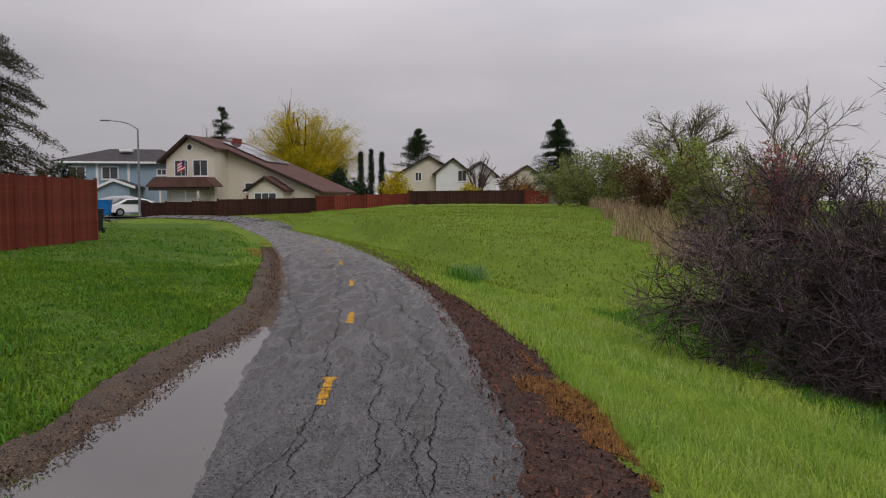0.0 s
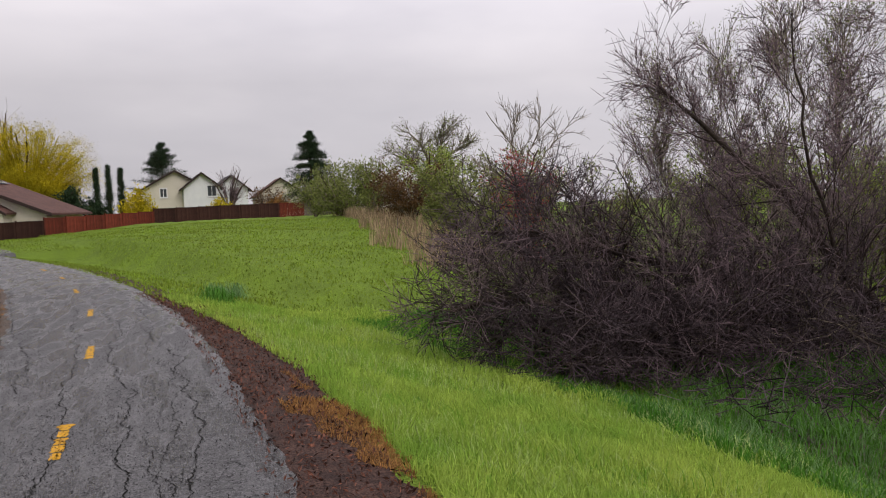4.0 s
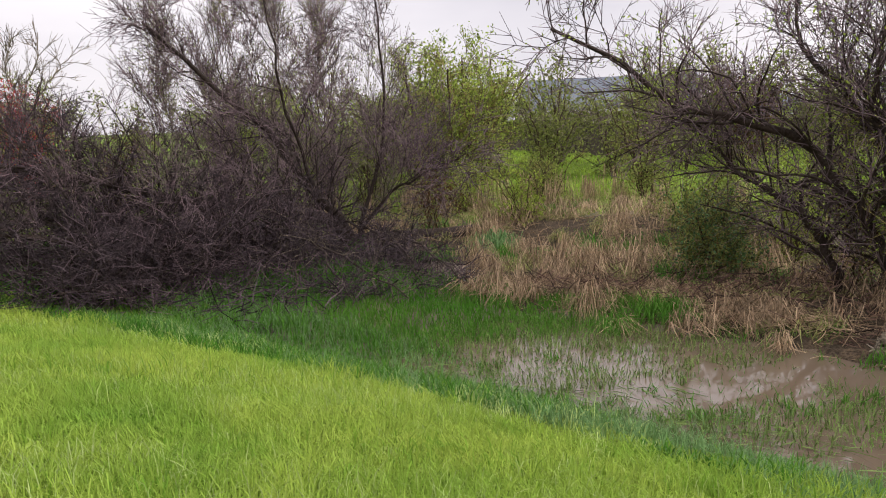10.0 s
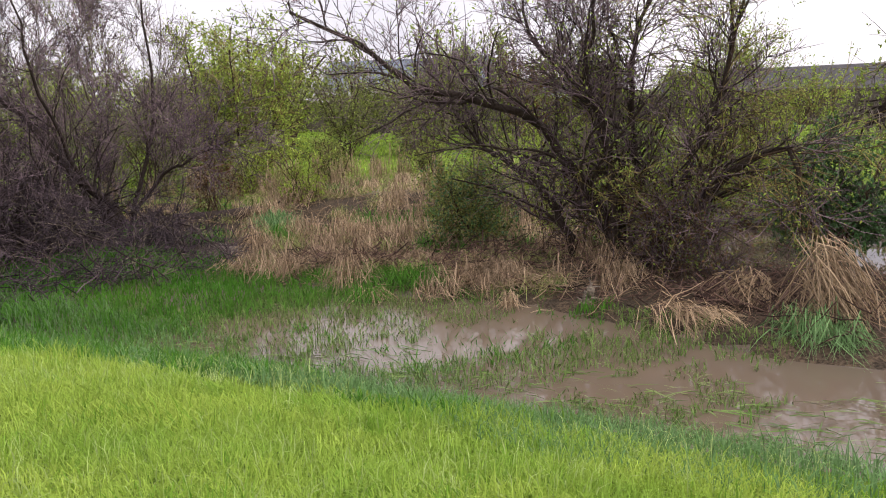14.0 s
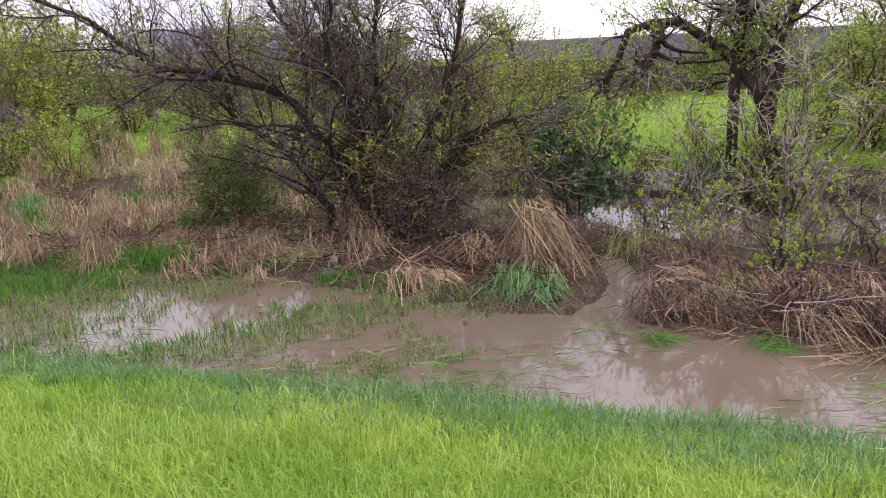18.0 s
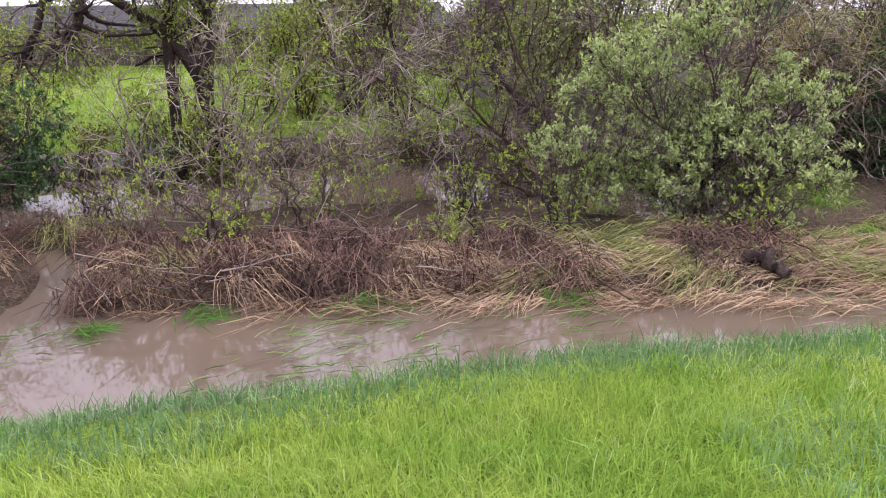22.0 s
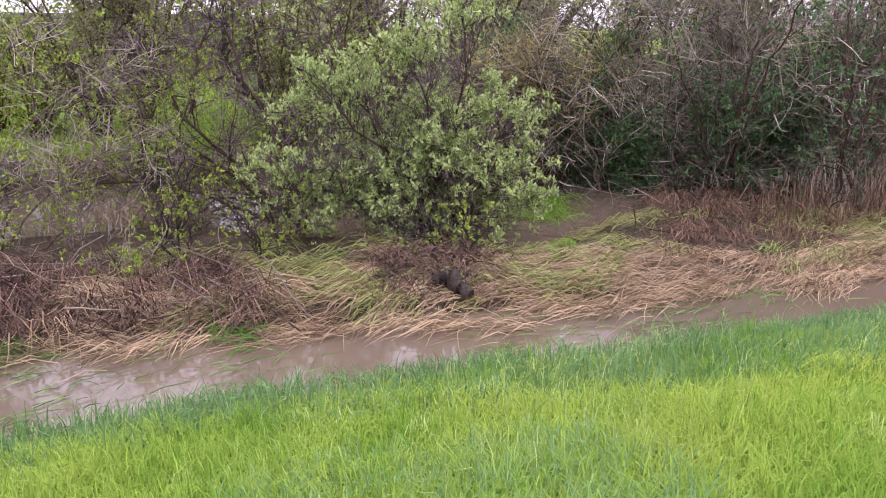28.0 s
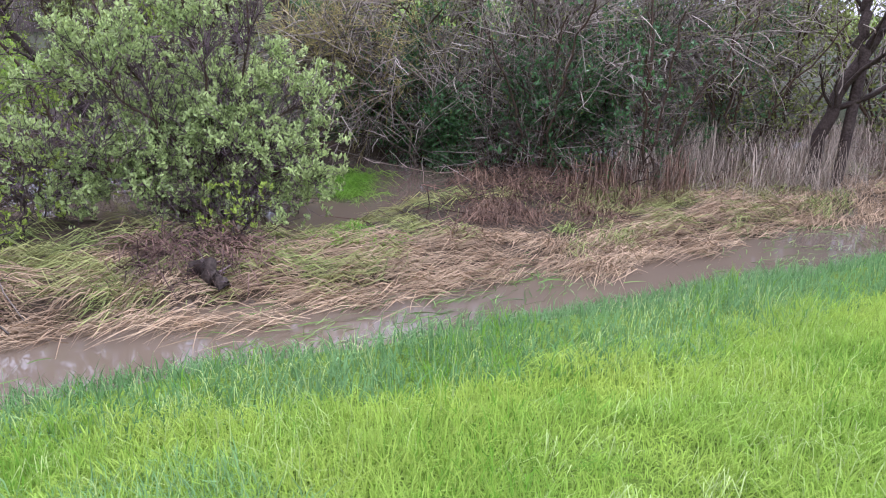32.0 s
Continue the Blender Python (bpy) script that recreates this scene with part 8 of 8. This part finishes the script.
grass_patch("dry_moss", 28, 60000, (0.2, 0.75, 3.5, 20), lambda x, y, d: np.abs(d - np.interp(y, [4, 5, 7, 12, 20], [0.25, 0.3, 0.45, 0.6, 0.75])) < 0.11 * (rough(x * 2, y, 2.6) - 0.15), 0.018, 0.008, M_DRY, "dry brown moss in the path's cracks", 1.4, by_d=True)
grass_patch("crack_weeds", 22, 30000, (-4, 2, 2, 26), lambda x, y, d: (np.abs(beside(x, y)) < 1.1) & (rough(x * 3, y, 3.1) > 0.95), 0.035, 0.007, M_LAWN, "small weeds growing in the path's cracks", 1.0)
for i, (xa, ya, xb, yb) in enumerate(((-0.96, 5.97, -1.02, 6.95), (-1.22, 10.05, -1.3, 11.0), (-1.71, 14.4, -1.82, 15.5), (-2.52, 19.2, -2.72, 20.3), (-3.5, 24.2, -3.75, 25.2), (-4.75, 29.0, -5.05, 30.0))):
    dash = empty("yellow_dash", ((xa + xb) / 2, (ya + yb) / 2, 0.0), "worn yellow centre-line dash on the asphalt", "road marking", "yellow dashes on the path")
    for j in range(5):
        f0, f1 = j / 5 + rng.uniform(-0.01, 0.01), (j + 1) / 5 - rng.uniform(-0.01, 0.03)
        q = [np.array([xa + (xb - xa) * f, ya + (yb - ya) * f]) for f in np.linspace(f0, f1, 5)]
        V, Q = strip(q, 0.08, 0.0345, 600 + 10 * i + j, 0.3)
        V[:, :2] -= np.array(dash.location[:2])
        part("paint_patch", fast_mesh("paint_patch", V, Q), M_YELLOW, dash)
vy, vf = np.meshgrid(np.arange(0.6, 27, 0.035), np.linspace(0, 1, 40), indexing="ij")
outer = np.interp(vy, [0, 4, 6, 7.5, 8.6, 10, 12.5, 16, 24, 27], [-2.35, -2.2, -2.15, -2.25, -2.2, -1.95, -1.7, -1.75, -1.6, -1.3]) + 0.05 * rough(vy * 3, vy * 0, 2.0)
vd = outer + (-0.7 - outer) * vf
vx = walk_x(vy) + vd * np.sqrt(1 + np.interp(vy, _y, _ws) ** 2)
lumps = 0.006 * rough(vx, vy, 4.0) + 0.007 * rough(vx + 3, vy, 9.0) + 0.004 * rough(vx, vy + 5, 19.0)
basin = np.interp(vy, [1, 3, 7.5, 9.6, 10.5], [1, 1, 0.95, 0.4, 0.0])
shore = np.interp(vy, [4.5, 5.2, 7.1, 8.4, 9.5, 11], [-1.72, -1.68, -1.72, -1.6, -1.4, -1.3])
vz = -0.016 + lumps - 0.02 * basin * (1 - smooth(np.abs(vd - (shore - 0.9) / 2), 0.1, 0.75)) + 0.045 * smooth(shore - vd, -0.15, 0.4)
vz[:, 0] -= 0.05
vz = np.where(vd > -1.02, np.minimum(vz, -0.02), vz)
VV = np.stack([vx, vy, vz], -1).reshape(-1, 3)
vi = np.arange(vx.size).reshape(vx.shape)
verge = obj("dirt_verge", fast_mesh("dirt_verge", VV, np.stack([vi[:-1, :-1], vi[:-1, 1:], vi[1:, 1:], vi[1:, :-1]], -1).reshape(-1, 4), smooth=True), M_DIRT, label="bare muddy verge between path and lawn", category="verge", kind="structure")
py = np.arange(0.8, 10.6, 0.1)
pc = np.sqrt(1 + np.interp(py, _y, _ws) ** 2)
PV = np.concatenate([np.stack([walk_x(py) + k * pc, py, 0 * py - 0.0125], 1) for k in (-1.95, -0.45)])
pi_ = np.arange(len(py) - 1)
puddle = obj("puddle", fast_mesh("puddle", PV, np.stack([pi_, pi_ + len(py), pi_ + len(py) + 1, pi_ + 1], 1)), M_PUDDLE)
tagged(puddle, "shallow grey puddle on the path's edge", "puddle")
for i in range(5):
    p = (-0.75 + rng.normal() * 0.2, 5.0 + i * 0.8)
    V, Q = tubes(np.array([[(p[0], p[1], -0.01), (p[0] + 0.03, p[1] + 0.03, -0.006), (p[0] + 0.05, p[1] + 0.06, -0.009)]]), np.array([[0.004, 0.003, 0.002]]), 4)
    obj("fallen_twig", fast_mesh("fallen_twig", V, Q), M_BARK, label="short dark twig lying in the puddle", category="twig")
lp = scatter_d(np.random.default_rng(97), 26000, -2.35, -1.2, 1.5, 27, lambda x, y, d: (d < np.interp(y, [4.5, 7.1, 8.4, 9.5, 12], [-1.62, -1.64, -1.5, -1.3, -1.2]) + 0.06 * rough(x, y, 4)) & (d > lawn_edge(y) - 0.15))
lp[:, 2] = np.maximum(lp[:, 2], -0.01) + 0.022
V, Q, T = leaf_blades(np.random.default_rng(98), lp, 0.03, 0.5)
obj("verge_litter", fast_mesh("verge_litter", V, Q, T), M_LEAFLIT, label="brown leaf litter and grit on the muddy verge", category="litter", kind="stuff")
gr = np.random.default_rng(95)
gy = 3.2 + 19 * gr.random(42000) ** 2.0
gd_ = gr.uniform(-1.1, 1.15, 42000)
gk = gd_ > np.interp(gy, [3, 4.5, 6.5, 9.5], [-0.45, -0.6, -0.95, -1.15])
gy, gd_ = gy[gk], gd_[gk]
gx = walk_x(gy) + gd_ * np.sqrt(1 + np.interp(gy, _y, _ws) ** 2)
gp = np.stack([gx, gy, land(gx, gy)], 1)
gp[:, 2] += 0.034
V, Q, T = leaf_blades(np.random.default_rng(96), gp, 0.013, 0.7)
obj("asphalt_grit", fast_mesh("asphalt_grit", V, Q, T), M_GRIT, label="coarse grey grit standing out of the worn asphalt", category="grit", kind="stuff")
# bark chips
cp = scatter(np.random.default_rng(90), 90000, -4, 4, -6, 20, lambda x, y, d: (beside(x, y) > np.interp(y, [9, 17], [1.0, 1.4])) & (beside(x, y) < np.interp(y, [8, 11, 16], [1.95, 2.35, 2.5]) + 0.1 * rough(x, y, 3)))
cp[:, 2] += 0.022
V, Q, T = leaf_blades(np.random.default_rng(91), cp, 0.045, 0.35)
obj("bark_chips", fast_mesh("bark_chips", V, Q, T), M_CHIP, label="loose dark red bark chips", category="mulch", kind="stuff")

for i, (x, y, hh, r) in enumerate(((29.5, 19.8, 6.4, 2.8), (32.1, 17.7, 6.0, 2.6), (34.0, 14.2, 6.6, 2.8), (34.4, 10.6, 6.2, 2.6), (27.7, 22.1, 6.4, 2.8), (36.0, 25.0, 4.2, 2.2), (37.5, 12.0, 3.6, 2.0), (38.5, 8.5, 4.6, 2.2), (39.5, 3.5, 4.0, 2.2), (39.6, -7.0, 4.4, 2.4), (39.0, -14.0, 4.4, 2.4), (33.0, 30.0, 4.2, 2.4), (29.0, 33.0, 4.4, 2.6), (37.0, -22.0, 5.0, 3.0), (31.0, -30.0, 5.0, 3.2))):
    leafy_tree("meadow_tree", (x, y, float(land(x, y)) - 0.1), hh, r, 470 + i, M_LEAF_O if i % 2 else M_LEAF_Y, "olive-leaved tree along the meadow fence", 24, 4000, 0.16, 0.05, 0.0, M_TWIG_G, )

for i, (x, y, hh, r) in enumerate(((23.5, -11.5, 8.0, 3.4), (22.0, -17.0, 8.5, 3.6), (19.0, -22.0, 8.5, 3.6), (14.5, -26.0, 8.5, 3.6), (10.0, -30.0, 8.5, 3.6), (5.0, -33.0, 8.0, 3.6), (0.0, -36.0, 8.0, 3.6))):
    leafy_tree("screen_tree", (x, y, float(land(x, y)) - 0.1), hh, r, 490 + i, M_LEAF_O, "tall grey-olive tree behind the creek scrub", 34, 5000, 0.15, 0.08, 0.0, M_TWIG_G)
grass_patch("verge_weeds", 29, 16000, (-2.4, -1.6, 2, 13), lambda x, y, d: rough(x, y, 3.1) + (-1.75 - d) * 2.2 > 0.35, 0.04, 0.01, M_LAWN, "scattered weeds on the muddy verge", 1.2, by_d=True)

# the street side is set out square to the asphalt's own line
AWRY = Matrix.Translation((MOVE[0], MOVE[1], 0)) @ Matrix.Rotation(TURN, 4, "Z")
for ob in bpy.data.objects:
    if ob in BEFORE or ob.parent or ob.name.split(".")[0] in ("dry_moss", "crack_weeds", "verge_weeds", "dirt_verge", "bark_chips", "asphalt_grit", "puddle", "verge_litter", "reeds_by_hollow", "meadow_tree", "screen_tree"):
        continue
    c = ob.matrix_basis @ (sum((Vector(v) for v in ob.bound_box), Vector()) / 8) if ob.type == "MESH" else ob.location
    if c.x < 8 or c.y > 34:
        ob.matrix_basis = AWRY @ ob.matrix_basis
